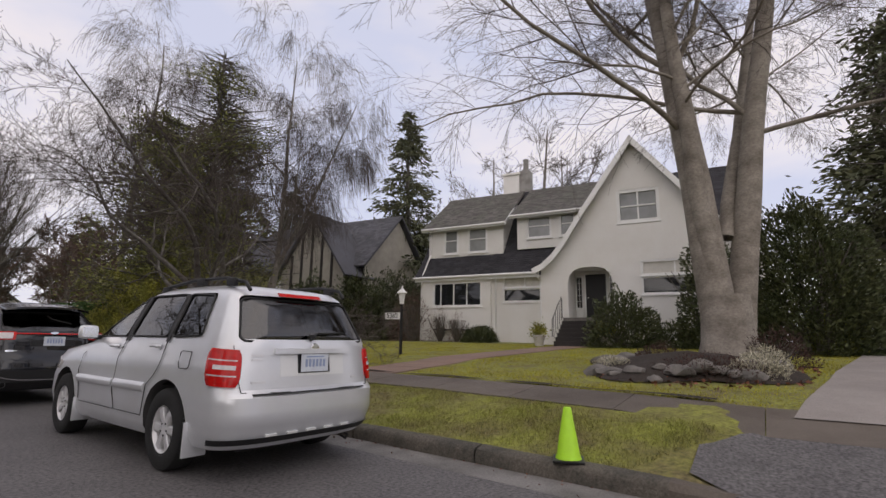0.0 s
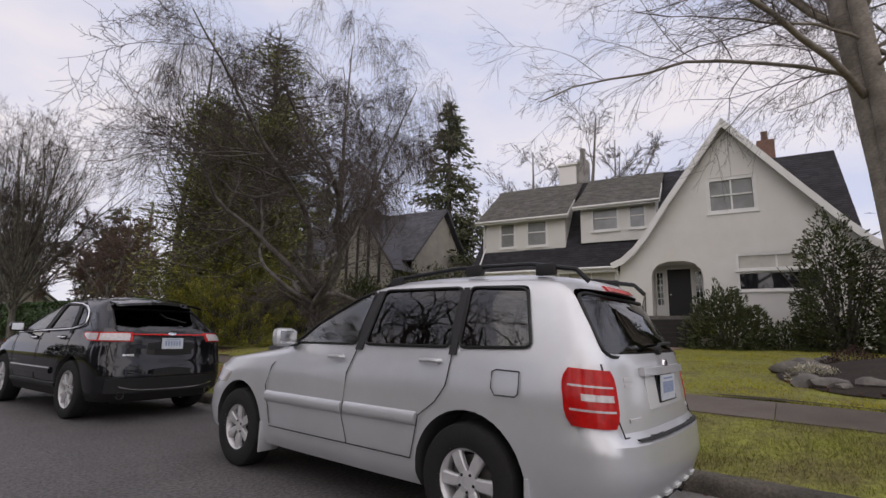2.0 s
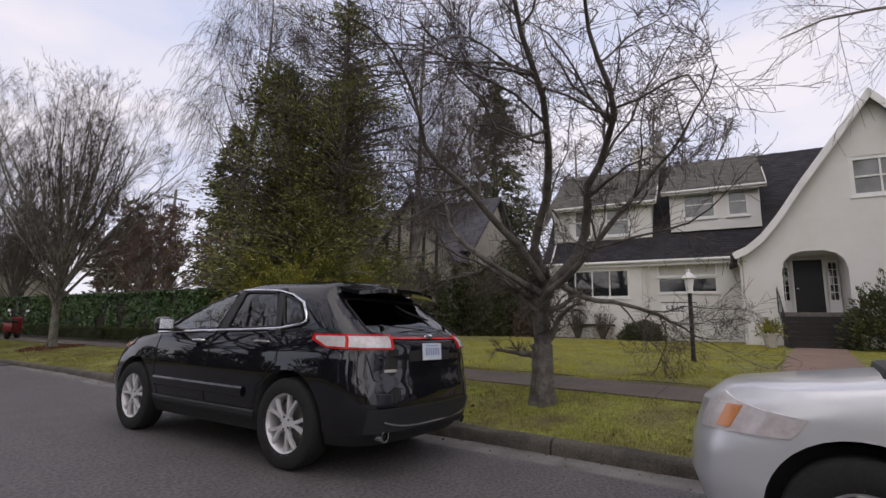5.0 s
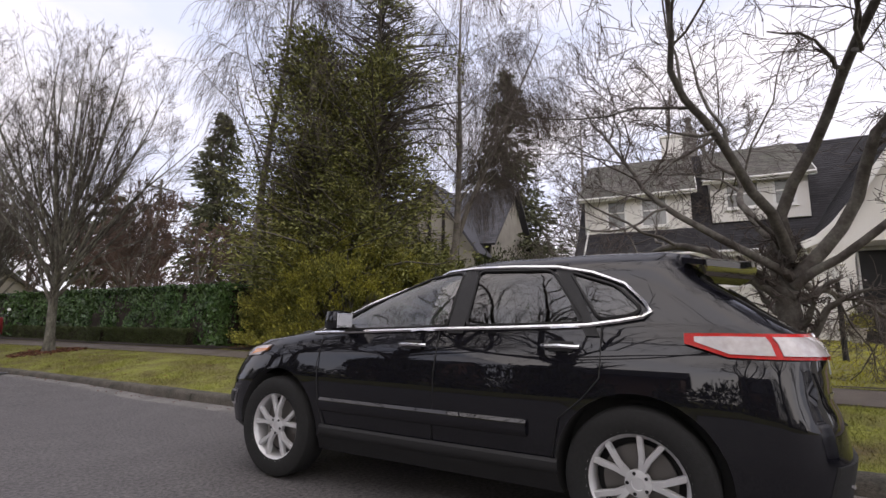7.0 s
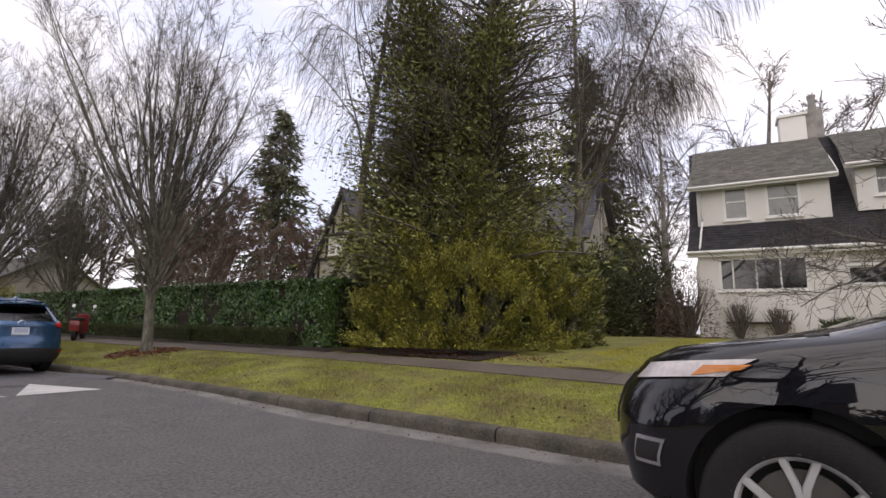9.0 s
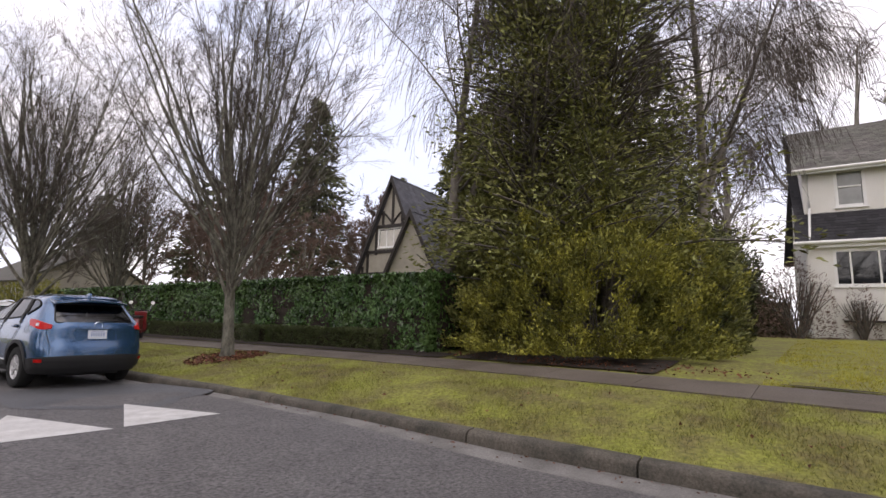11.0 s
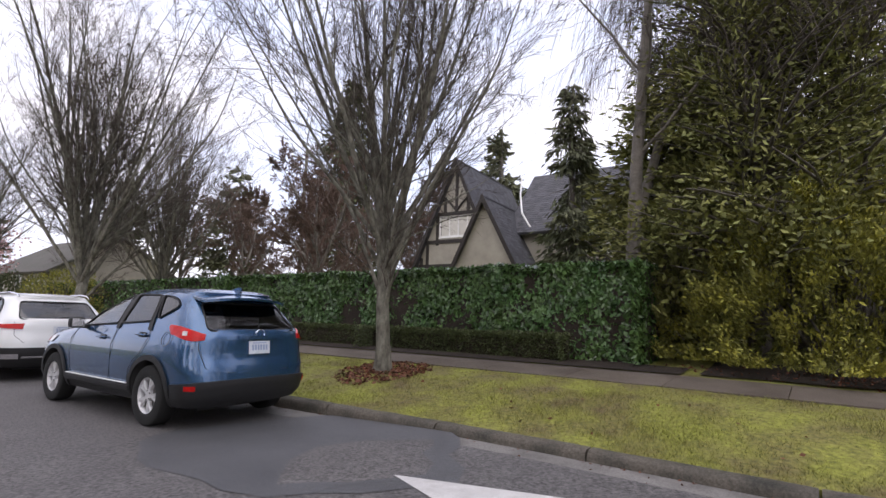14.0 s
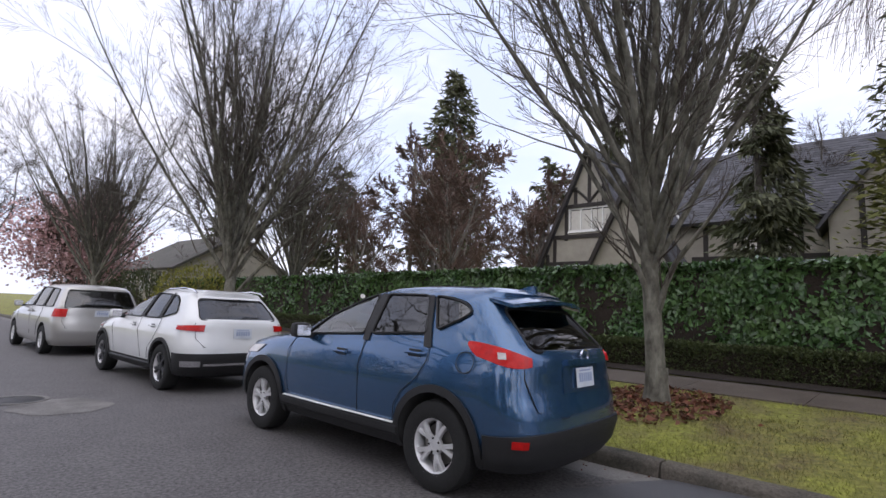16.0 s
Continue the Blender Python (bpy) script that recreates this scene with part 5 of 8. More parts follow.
blue_spec = dict(
    table=[(0.26, 3.42, -0.80, 0.82, 0.5, 0.42), (0.36, 3.52, -0.88, 0.880, 0.5, 0.42), (0.52, 3.56, -0.93, 0.912, 0.6, 0.46), (0.70, 3.56, -0.91, 0.920, 0.7, 0.46), (0.84, 3.52, -0.865, 0.915, 0.8, 0.45), (0.98, 3.38, -0.855, 0.90, 0.9, 0.45),
           (1.05, 3.1, -0.855, 0.885, 0.9, 0.45), (1.11, 2.62, -0.845, 0.870, 0.85, 0.44), (1.17, 2.34, -0.81, 0.85, 0.7, 0.42), (1.32, 1.98, -0.67, 0.785, 0.5, 0.38), (1.46, 1.60, -0.52, 0.715, 0.45, 0.35),
           (1.58, 1.26, -0.42, 0.655, 0.45, 0.32), (1.64, 1.02, -0.46, 0.58, 0.4, 0.32), (1.68, 0.6, -0.36, 0.45, 0.35, 0.3), (1.692, 0.25, 0.0, 0.25, 0.2, 0.2)],
    paint=BLUEP, deck=0.74, wheelbase=2.70, hub=0.355, tyre=0.355, rim=0.222, tread=0.225, spokes=(5, 0.030, 0.042, 0.22), plate=0.945, plate_tilt=6, belt=1.13, cant=1.58, arch=0.06,
    windows=[[(0.99, 1.19), (1.94, 1.135), (1.66, 1.34), (1.27, 1.525), (1.0, 1.58)], [(0.19, 1.245), (0.89, 1.195), (0.87, 1.58), (0.32, 1.58)], [(-0.22, 1.45), (-0.12, 1.385), (0.09, 1.275), (0.24, 1.58), (0.05, 1.56), (-0.12, 1.52)]],
    glass=[GLASS_CLEAR, GLASS_DARK, GLASS_DARK], rear_glass=(0.64, 1.16, 1.50), windscreen=(0.72, 1.19, 1.52), mirror=(1.84, 1.12), seat_x=1.4, clad=0.36, rear_reach=0.66,
    pillars=[(0.90, 0.98, 0.88, 0.99), (0.10, 0.18, 0.26, 0.32)],
    gaps=[[(0.94, 1.17), (0.98, 0.9), (0.96, 0.46)], [(2.10, 1.11), (2.20, 0.95), (2.20, 0.6), (2.14, 0.46)], [(0.13, 1.22), (0.12, 1.02), (0.22, 0.86), (0.38, 0.74), (0.46, 0.62), (0.48, 0.46)],
          [(-0.28 + 0.085 * math.cos(a), 1.04 + 0.085 * math.sin(a)) for a in lin(0, 6.28, 18)]],
    rear_gap=[[(-0.72, 1.12), (-0.74, 0.95), (-0.68, 0.72), (-0.4, 0.66), (0.4, 0.66), (0.68, 0.72), (0.74, 0.95), (0.72, 1.12)]],
    handles=[(1.26, 1.0, 0.20), (0.27, 1.07, 0.20)], mirror_mat=PLASTIC, lip=(0.062, PLASTIC),
    mouldings=[(0.42, 2.28, 0.40, 0.11, 0.024, PLASTIC), (0.46, 2.20, 0.462, 0.014, 0.030, TRIM)],
    lamps=[dict(name="tail_lamp", fn=blue_tail, us=lin(0, 1, 16), vs=lin(0, 1, 5), mat=RED, thick=0.018, label="red swept-back tail lamp"),
           dict(name="tail_lamp_reverse", fn=lambda S, u, v, o, s: S.corner(70 + 8 * u, 1.10 + 0.05 * v, s, True, o), us=lin(0, 1, 6), vs=lin(0, 1, 4), mat=CLEAR, thick=0.023),
           dict(name="reflector", fn=lambda S, u, v, o, s: S.corner(52 + 16 * u, 0.47 + 0.055 * v, s, True, o), us=lin(0, 1, 6), vs=lin(0, 1, 3), mat=RED, thick=0.03),
           dict(name="headlamp", fn=lambda S, u, v, o, s: S.corner(40 + 44 * u, 0.80 + 0.06 * u + 0.10 * v, s, False, o), us=lin(0, 1, 8), vs=lin(0, 1, 4), mat=CLEAR, thick=0.012)])
blue, US = car("car", "metallic blue crossover car parked at the kerb by the hedge", parked((2.89, 30.10), (2.67, 32.79), 0.92), blue_spec)
part("spoiler", patch(lambda u, v, o: Vector((-0.40 - 0.24 * v + 0.10 * abs(2 * u - 1) ** 3, -0.60 + 1.20 * u, 1.585 - 0.05 * v + o - 0.05 * abs(2 * u - 1) ** 2)), lin(0, 1, 14), lin(0, 1, 5), 0.028), BLUEP, blue)
part("rear_bumper", patch(lambda u, v, o: US.corner(89.6 - 179.2 * u, 0.27 + (0.31 - 0.05 * abs(2 * u - 1) ** 2) * v, 1, True, o) if u < 0.5 else US.corner(179.2 * u - 89.6, 0.27 + (0.31 - 0.05 * abs(2 * u - 1) ** 2) * v, -1, True, o), [0.0 + i / 33 for i in range(34)], lin(0, 1, 7), 0.022), PLASTIC, blue, "black plastic lower bumper")
part("plate_garnish", patch(lambda u, v, o: US.end(-0.30 + 0.60 * u, 1.055 + 0.05 * v, True, o), lin(0, 1, 8), lin(0, 1, 3), 0.03), BLUEP, blue)
part("plate_recess", patch(lambda u, v, o: US.end(-0.34 + 0.68 * u, 0.83 + 0.215 * v, True, o * 0.3), lin(0, 1, 8), lin(0, 1, 3), 0.008), BLUEP, blue)
part("emblem", tube([(US.end(0, 1.12).x - 0.03, 0.065 * math.cos(a), 1.115 + 0.05 * math.sin(a)) for a in lin(0, 5.98, 20)], 0.008, 6, True), CHROME, blue)
part("antenna_fin", prism([(-0.40, 1.64), (-0.18, 1.655), (-0.34, 1.70), (-0.385, 1.70)], "Y", -0.02, 0.02), BLUEP, blue)
part("rear_wiper", tube([US.end(0, 1.20, True, 0.03), US.end(-0.05, 1.23, True, 0.03), US.end(-0.36, 1.22, True, 0.025)], 0.011, 6), SEAL, blue)

white_spec = dict(
    table=[(0.26, 3.46, -0.74, 0.84, 0.5, 0.42), (0.36, 3.58, -0.84, 0.9, 0.5, 0.44), (0.54, 3.66, -0.9, 0.935, 0.6, 0.46), (0.74, 3.66, -0.88, 0.945, 0.7, 0.46), (0.9, 3.56, -0.84, 0.938, 0.8, 0.46), (1.02, 3.2, -0.83, 0.92, 0.9, 0.46),
           (1.1, 2.712, -0.82, 0.89, 0.9, 0.45), (1.16, 2.413, -0.78, 0.865, 0.7, 0.42), (1.3, 2.062, -0.64, 0.8, 0.5, 0.38), (1.44, 1.672, -0.48, 0.73, 0.45, 0.35), (1.54, 1.352, -0.38, 0.67, 0.45, 0.33), (1.6, 1.113, -0.38, 0.6, 0.4, 0.3), (1.635, 0.713, -0.25, 0.45, 0.35, 0.3), (1.645, 0.463, 0, 0.25, 0.2, 0.2)],
    paint=WHITEP, deck=0.74, wheelbase=2.873, hub=0.36, tyre=0.36, rim=0.235, tread=0.235, spokes=(5, 0.05, 0.045, 0.16), plate=0.93, plate_tilt=6, belt=1.12, cant=1.56, arch=0.05, rim_mat=ALLOY_D,
    windows=[[(1.07, 1.12), (2.23, 1.11), (1.89, 1.34), (1.35, 1.52), (1.03, 1.55)], [(0.31, 1.13), (0.95, 1.12), (0.93, 1.55), (0.35, 1.535)], [(-0.23, 1.24), (0.23, 1.14), (0.27, 1.53), (0.09, 1.50), (-0.07, 1.42)]],
    glass=[GLASS_CLEAR, GLASS_DARK, GLASS_DARK], rear_glass=(0.66, 1.15, 1.48), windscreen=(0.74, 1.18, 1.50), mirror=(1.93, 1.09), seat_x=1.25, clad=0.40, lip=(0.05, PLASTIC), rear_reach=0.66,
    pillars=[(0.96, 1.06, 0.94, 1.02), (0.24, 0.30, 0.28, 0.34)],
    gaps=[[(1.01, 1.11), (1.03, 0.9), (0.83, 0.45)], [(2.30, 1.09), (2.37, 0.9), (2.18, 0.45)], [(0.17, 1.12), (0.19, 0.98), (0.32, 0.78), (0.52, 0.62), (0.55, 0.45)]],
    rear_gap=[[(-0.72, 1.1), (-0.72, 0.85), (-0.6, 0.72), (0.6, 0.72), (0.72, 0.85), (0.72, 1.1)]],
    handles=[(1.25, 0.98, 0.2), (0.41, 0.99, 0.2)], mouldings=[(0.44, 2.4, 0.34, 0.10, 0.02, PLASTIC)],
    lamps=[dict(name="tail_lamp", fn=lambda S, u, v, o, s: S.corner(32 + 52 * u, 0.96 + 0.02 * u + 0.11 * v * (1 - 0.4 * u), s, True, o), us=lin(0, 1, 10), vs=lin(0, 1, 5), mat=RED, thick=0.016, label="red tail lamp"),
           dict(name="headlamp", fn=lambda S, u, v, o, s: S.corner(40 + 44 * u, 0.80 + 0.14 * v, s, False, o), us=lin(0, 1, 8), vs=lin(0, 1, 4), mat=CLEAR, thick=0.012),
           dict(name="exhaust_trim", fn=lambda S, u, v, o, s: S.corner(34 + 34 * u, 0.42 + 0.09 * v, s, True, o), us=lin(0, 1, 6), vs=lin(0, 1, 4), mat=CHROME, thick=0.035)])
white, VS = car("car", "white crossover car with chrome lower bumper parked at the kerb", parked((2.42, 36.05), (2.13, 38.90), 0.945), white_spec)
part("rear_bumper", patch(lambda u, v, o: VS.corner(89.6 - 179.2 * u, 0.28 + 0.34 * v, 1, True, o) if u < 0.5 else VS.corner(179.2 * u - 89.6, 0.28 + 0.34 * v, -1, True, o), [i / 33 for i in range(34)], lin(0, 1, 6), 0.02), PLASTIC, white)
part("bumper_strip", patch(lambda u, v, o: VS.end(-0.6 + 1.2 * u, 0.43 + 0.035 * v, True, o), lin(0, 1, 12), lin(0, 1, 2), 0.036), CHROME, white)
part("rear_wiper", tube([VS.end(0, 1.18, True, 0.03), VS.end(-0.05, 1.20, True, 0.03), VS.end(-0.32, 1.20, True, 0.025)], 0.011, 6), SEAL, white)
for s in (1, -1):
    part("roof_rail", tube([(0.95, s * 0.60, 1.56), (0.7, s * 0.60, 1.62), (0.1, s * 0.60, 1.64), (-0.25, s * 0.59, 1.61), (-0.36, s * 0.59, 1.56)], 0.014, 6), CHROME, white)

van_spec = dict(
    table=[(0.24, 3.8, -0.86, 0.88, 0.5, 0.35), (0.36, 3.92, -0.96, 0.945, 0.5, 0.35), (0.56, 3.98, -1.02, 0.975, 0.6, 0.38), (0.76, 3.96, -1, 0.98, 0.7, 0.36), (0.92, 3.8, -0.96, 0.97, 0.9, 0.34), (1.03, 3.4, -0.95, 0.95, 0.9, 0.34),
           (1.1, 3.12, -0.94, 0.93, 0.9, 0.34), (1.18, 2.77, -0.92, 0.905, 0.7, 0.32), (1.35, 2.37, -0.83, 0.85, 0.5, 0.3), (1.52, 1.92, -0.72, 0.79, 0.45, 0.28), (1.64, 1.52, -0.64, 0.73, 0.45, 0.28), (1.7, 1.27, -0.58, 0.65, 0.4, 0.3), (1.735, 0.77, -0.4, 0.5, 0.35, 0.3), (1.745, 0.47, 0, 0.3, 0.2, 0.2)],
    paint=GREYP, deck=0.74, wheelbase=3.0, hub=0.34, tyre=0.34, rim=0.21, tread=0.22, spokes=(7, 0.045, 0.04, 0.0), plate=1.02, belt=1.14, cant=1.62, arch=0.06,
    windows=[[(1.32, 1.14), (2.55, 1.13), (2.18, 1.38), (1.62, 1.60), (1.30, 1.63)], [(0.32, 1.14), (1.22, 1.14), (1.22, 1.63), (0.34, 1.62)], [(-0.48, 1.16), (0.22, 1.14), (0.25, 1.62), (-0.30, 1.58)]],
    glass=[GLASS_CLEAR, GLASS_DARK, GLASS_DARK], rear_glass=(0.76, 1.14, 1.58), windscreen=(0.8, 1.22, 1.60), mirror=(2.23, 1.12), seat_x=1.6, clad=0.0,
    pillars=[(1.23, 1.31, 1.23, 1.29), (0.23, 0.31, 0.26, 0.33)],
    gaps=[[(1.26, 1.12), (1.28, 0.9), (1.12, 0.42)], [(2.60, 1.12), (2.65, 0.9), (2.48, 0.42)], [(0.25, 1.12), (0.25, 0.95), (0.46, 0.7), (0.52, 0.42)]],
    rear_gap=[[(-0.78, 1.12), (-0.78, 0.8), (-0.7, 0.66), (0.7, 0.66), (0.78, 0.8), (0.78, 1.12)]],
    handles=[(1.45, 1.0, 0.2), (1.10, 1.0, 0.2)],
    lamps=[dict(name="tail_lamp", fn=rear_corner(40, 84, 0.92, 1.12), us=lin(0, 1, 8), vs=lin(0, 1, 5), mat=RED, thick=0.016, label="red tail lamp"),
           dict(name="headlamp", fn=lambda S, u, v, o, s: S.corner(40 + 44 * u, 0.76 + 0.14 * v, s, False, o), us=lin(0, 1, 8), vs=lin(0, 1, 4), mat=CLEAR, thick=0.012)])
van, OS = car("car", "champagne-grey minivan parked at the kerb", parked((1.50, 42.6), (1.16, 45.58), 0.98), van_spec)


# ---- kerb, pavement, front path ----
def kerb_block(name, y0, y1, parent):
    """A stretch of kerb with a worn rounded nose."""
    prof = [(-0.155, -0.06), (-0.150, 0.09), (-0.13, 0.125), (-0.10, 0.142), (0.02, 0.150), (0.02, -0.06)]
    bm = bmesh.new()
    rings = []
    n = max(2, int((y1 - y0) / 0.3))
    for i in range(n + 1):
        y = y0 + (y1 - y0) * i / n
        j = 0.012 * noise.noise((y * 2.1, 3.3, 0))
        rings.append([bm.verts.new((float(kerb_x(y)) + dx + j * (1 if dz > 0 else 0), y, dz + (0.015 * noise.noise((y * 3.0, dx * 9, 1)) if dz > 0.05 else 0))) for dx, dz in prof])
    for a, b in zip(rings, rings[1:]):
        for k in range(len(prof)):
            bm.faces.new((a[k], a[(k + 1) % len(prof)], b[(k + 1) % len(prof)], b[k]))
    bm.faces.new(rings[0]), bm.faces.new(rings[-1])
    bmesh.ops.recalc_face_normals(bm, faces=bm.faces)
    return part(name, bm, KERB, parent)


kerb = thing("kerb", None, "old dark mossy concrete kerb with joints", "kerb", kind="structure")
y = 2.1
while y < 75:
    kerb_block("kerb_stone", y, y + 1.78, kerb)
    y += 1.8
y = -4.0
while y > -40:
    kerb_block("kerb_stone", y - 1.78, y, kerb)
    y -= 1.8
# Rounded return at the driveway
bm = bmesh.new()
rings = []
for i in range(9):
    a = radians(i * 9)
    cx, cy = float(kerb_x(2.1)) + 0.55, 2.1
    ring = []
    for r, z in ((0.705, -0.06), (0.70, 0.09 - 0.008 * i), (0.66, 0.142 - 0.012 * i), (0.53, 0.150 - 0.012 * i), (0.53, -0.06)):
        ring.append(bm.verts.new((cx - r * math.cos(a), cy - r * math.sin(a), z)))
    rings.append(ring)
for a, b in zip(rings, rings[1:]):
    for k in range(5):
        bm.faces.new((a[k], a[(k + 1) % 5], b[(k + 1) % 5], b[k]))
bm.faces.new(rings[0]), bm.faces.new(rings[-1])
bmesh.ops.recalc_face_normals(bm, faces=bm.faces)
part("kerb_return", bm, WALK, kerb)
far_kerb = strip("kerb_opposite", near_rows, lambda y: kerb_x(y) - 9.75, lambda y: kerb_x(y) - 9.45, lambda x, y: np.array(0.14), KERB, 1, label="kerb on the far side of the street")

pavement = thing("pavement", None, "damp dark concrete pavement slabs with mossy joints", "pavement", kind="structure")
WALK_W = 1.1


def walk_slab(y0, y1):
    v = []
    for y, e in ((y0, 0), (y1, 0)):
        for u in (0.0, 0.5, 1.0):
            x = float(walk_x(y)) + WALK_W * u
            v.append((x, y, float(land(np.array(x), np.array(y))) + 0.022))
    v += [(x, y, z - 0.08) for x, y, z in v]
    f = [(0, 1, 4, 3), (1, 2, 5, 4), (0, 6, 7, 1), (1, 7, 8, 2), (3, 4, 10, 9), (4, 5, 11, 10), (0, 3, 9, 6), (2, 8, 11, 5)]
    ob = new("slab", mesh_from("slab", v, f, WALK))
    ob.parent = pavement


y = -6.0
while y < 70:
    walk_slab(y, y + 1.49)
    y += 1.5

PATH_C = [(8.35, 8.45), (12.0, 8.4), (16.0, 8.25), (20.1, 8.05)]
front_path = thing("front_path", None, "worn concrete garden path across the lawn to the porch", "path", kind="structure")
for (xa, ya), (xb, yb) in zip(PATH_C, PATH_C[1:]):
    d = Vector((xb - xa, yb - ya, 0))
    n = max(1, round(d.length / 1.2))
    side_v = Vector((-d.y, d.x, 0)).normalized() * 0.66
    for i in range(n):
        p, q = Vector((xa, ya, 0)) + d * (i / n), Vector((xa, ya, 0)) + d * ((i + 0.985) / n)
        v = [p + side_v, p - side_v, q - side_v, q + side_v]
        v = [(c.x, c.y, float(land(np.array(c.x), np.array(c.y))) + 0.02) for c in v]
        v += [(c[0], c[1], c[2] - 0.08) for c in v]
        ob = new("slab", mesh_from("slab", v, [(0, 1, 2, 3), (0, 4, 5, 1), (1, 5, 6, 2), (2, 6, 7, 3), (3, 7, 4, 0)], PATHM))
        ob.parent = front_path
# Dark cut edges of turf beside the pavement and under the plants
for name, l0, r0, ya, yb in (("soil_edge", 1.2, 1.29, 2.0, 19.5), ("soil_bed", 1.2, 2.1, 25.5, 60.0), ("soil_bed", 1.35, 3.2, 21.0, 25.5)):
    rows = [float(v) for v in np.arange(ya, yb, 0.25)]
    tagged(strip("soil", rows, lambda y: walk_x(y) + l0 + 0.03 * math.sin(y * 5), lambda y: walk_x(y) + r0 + 0.06 * math.sin(y * 3.1), lambda x, y: land(np.array(x), np.array(y)), SOIL_AND_SHADE, 2, kind="stuff", lift=0.03), "dark damp soil along the pavement", "soil")


# ---- plants ----
def unit(a):
    return a / np.maximum(np.linalg.norm(a, axis=-1, keepdims=True), 1e-9)


def leaf_cards(rng, centres, outward, length, width, spread=0.7, fold=0.25, flat=False):
    """Small pointed leaves: two triangles each, folded on the midrib, about the outward directions."""
    n = len(centres)
    d = unit(outward + rng.normal(0, spread, (n, 3)))
    side = unit(np.cross(d, rng.normal(0, 1, (n, 3))))
    if flat:
        # the blade hangs down across the outward direction and shows its upper face
        face = d
        d = unit(np.array((0, 0, -0.9)) + rng.normal(0, 0.8, (n, 3)))
        d = unit(d - face * np.sum(d * face, axis=1, keepdims=True))
        side = unit(np.cross(d, face))
    nrm = np.cross(d, side)
    ln = (length * rng.uniform(0.6, 1.3, n))[:, None]
    wd = (width * rng.uniform(0.6, 1.3, n))[:, None]
    a = centres - d * ln * 0.5
    b = centres + d * ln * 0.5
    l = centres + side * wd * 0.5 + nrm * wd * fold
    r = centres - side * wd * 0.5 + nrm * wd * fold
    return np.stack([a, l, b, r], axis=1)


def limb(rng, start, direction, length, radius, n, wiggle, lift, taper=0.25):
    """A wandering branch: points and radii."""
    pts, d = [np.array(start, float)], np.array(direction, float)
    d /= np.linalg.norm(d)
    step = length / n
    for i in range(n):
        d = d + rng.normal(0, wiggle, 3) + np.array((0, 0, lift))
        d /= np.linalg.norm(d)
        pts.append(pts[-1] + d * step)
    t = np.linspace(0, 1, n + 1)
    return np.array(pts), radius * (1 - (1 - taper) * t)


def branch_mesh(name, limbs, sides, material):
    """One mesh of tapered tubes. limbs: pairs of arrays, points (m, k, 3) and radii (m, k)."""
    V, F, base = [], [], 0
    ang = np.arange(sides) * 2 * np.pi / sides
    ca, sa = np.cos(ang), np.sin(ang)
    for pts, rad in limbs:
        if pts.ndim == 2:
            pts, rad = pts[None], rad[None]
        m, k = rad.shape
        d = unit(np.gradient(pts, axis=1))
        u = unit(np.cross(d, np.array((0.31, 0.87, 0.38))))
        w = np.cross(d, u)
        ring = pts[:, :, None, :] + (u[:, :, None, :] * ca[:, None] + w[:, :, None, :] * sa[:, None]) * rad[:, :, None, None]
        V.append(ring.reshape(-1, 3))
        i = (np.arange(m)[:, None, None] * k + np.arange(k - 1)[None, :, None]) * sides
        j = np.arange(sides)[None, None, :]
        j2 = (j + 1) % sides
        F.append((base + np.stack([i + j, i + j2, i + sides + j2, i + sides + j], axis=-1)).reshape(-1, 4))
        base += m * k * sides
    v, f = np.concatenate(V).astype(np.float32), np.concatenate(F).astype(np.int32)
    me = bpy.data.meshes.new(name)
    me.vertices.add(len(v)), me.loops.add(f.size), me.polygons.add(len(f))
    me.vertices.foreach_set("co", v.ravel()), me.loops.foreach_set("vertex_index", f.ravel())
    me.polygons.foreach_set("loop_start", np.arange(0, f.size, 4, dtype=np.int32))
    me.materials.append(material)
    me.update(calc_edges=True)
    if sides > 3:
        me.shade_smooth()
    return me


def ramify(rng, limbs, count, t0, t1, ratio, angle, wiggle, lift, n, rr, up=0.0, minlen=0.1, taper=0.25, spread=0.25):
    """Side branches from all limbs of one level at once."""
    pts, rad = limbs
    m, k = rad.shape
    total = np.linalg.norm(np.diff(pts, axis=1), axis=2).sum(axis=1)
    own = np.repeat(np.arange(m), count)
    q = len(own)
    t = rng.uniform(t0, t1, q) * (k - 1)
    i = np.minimum(t.astype(int), k - 2)
    fr = (t - i)[:, None]
    p0, p1 = pts[own, i], pts[own, i + 1]
    p = p0 + (p1 - p0) * fr
    r = (rad[own, i] + (rad[own, i + 1] - rad[own, i]) * fr[:, 0]) * rr
    d = unit(p1 - p0)
    side_d = unit(np.cross(d, rng.normal(0, 1, (q, 3))))
    a = np.radians(angle * rng.uniform(0.6, 1.3, q))[:, None]
    nd = unit(d * np.cos(a) + side_d * np.sin(a) + np.array((0, 0, up)))
    ln = np.maximum(minlen, total[own] * ratio * rng.uniform(1 - spread * 2, 1 + spread, q) * (1.15 - 0.5 * t / (k - 1)))
    out = [p]
    for _ in range(n):
        nd = unit(nd + rng.normal(0, wiggle, (q, 3)) + np.array((0, 0, lift)))
        out.append(out[-1] + nd * (ln / n)[:, None])
    return np.stack(out, axis=1), r[:, None] * (1 - (1 - taper) * np.linspace(0, 1, n + 1))[None, :]


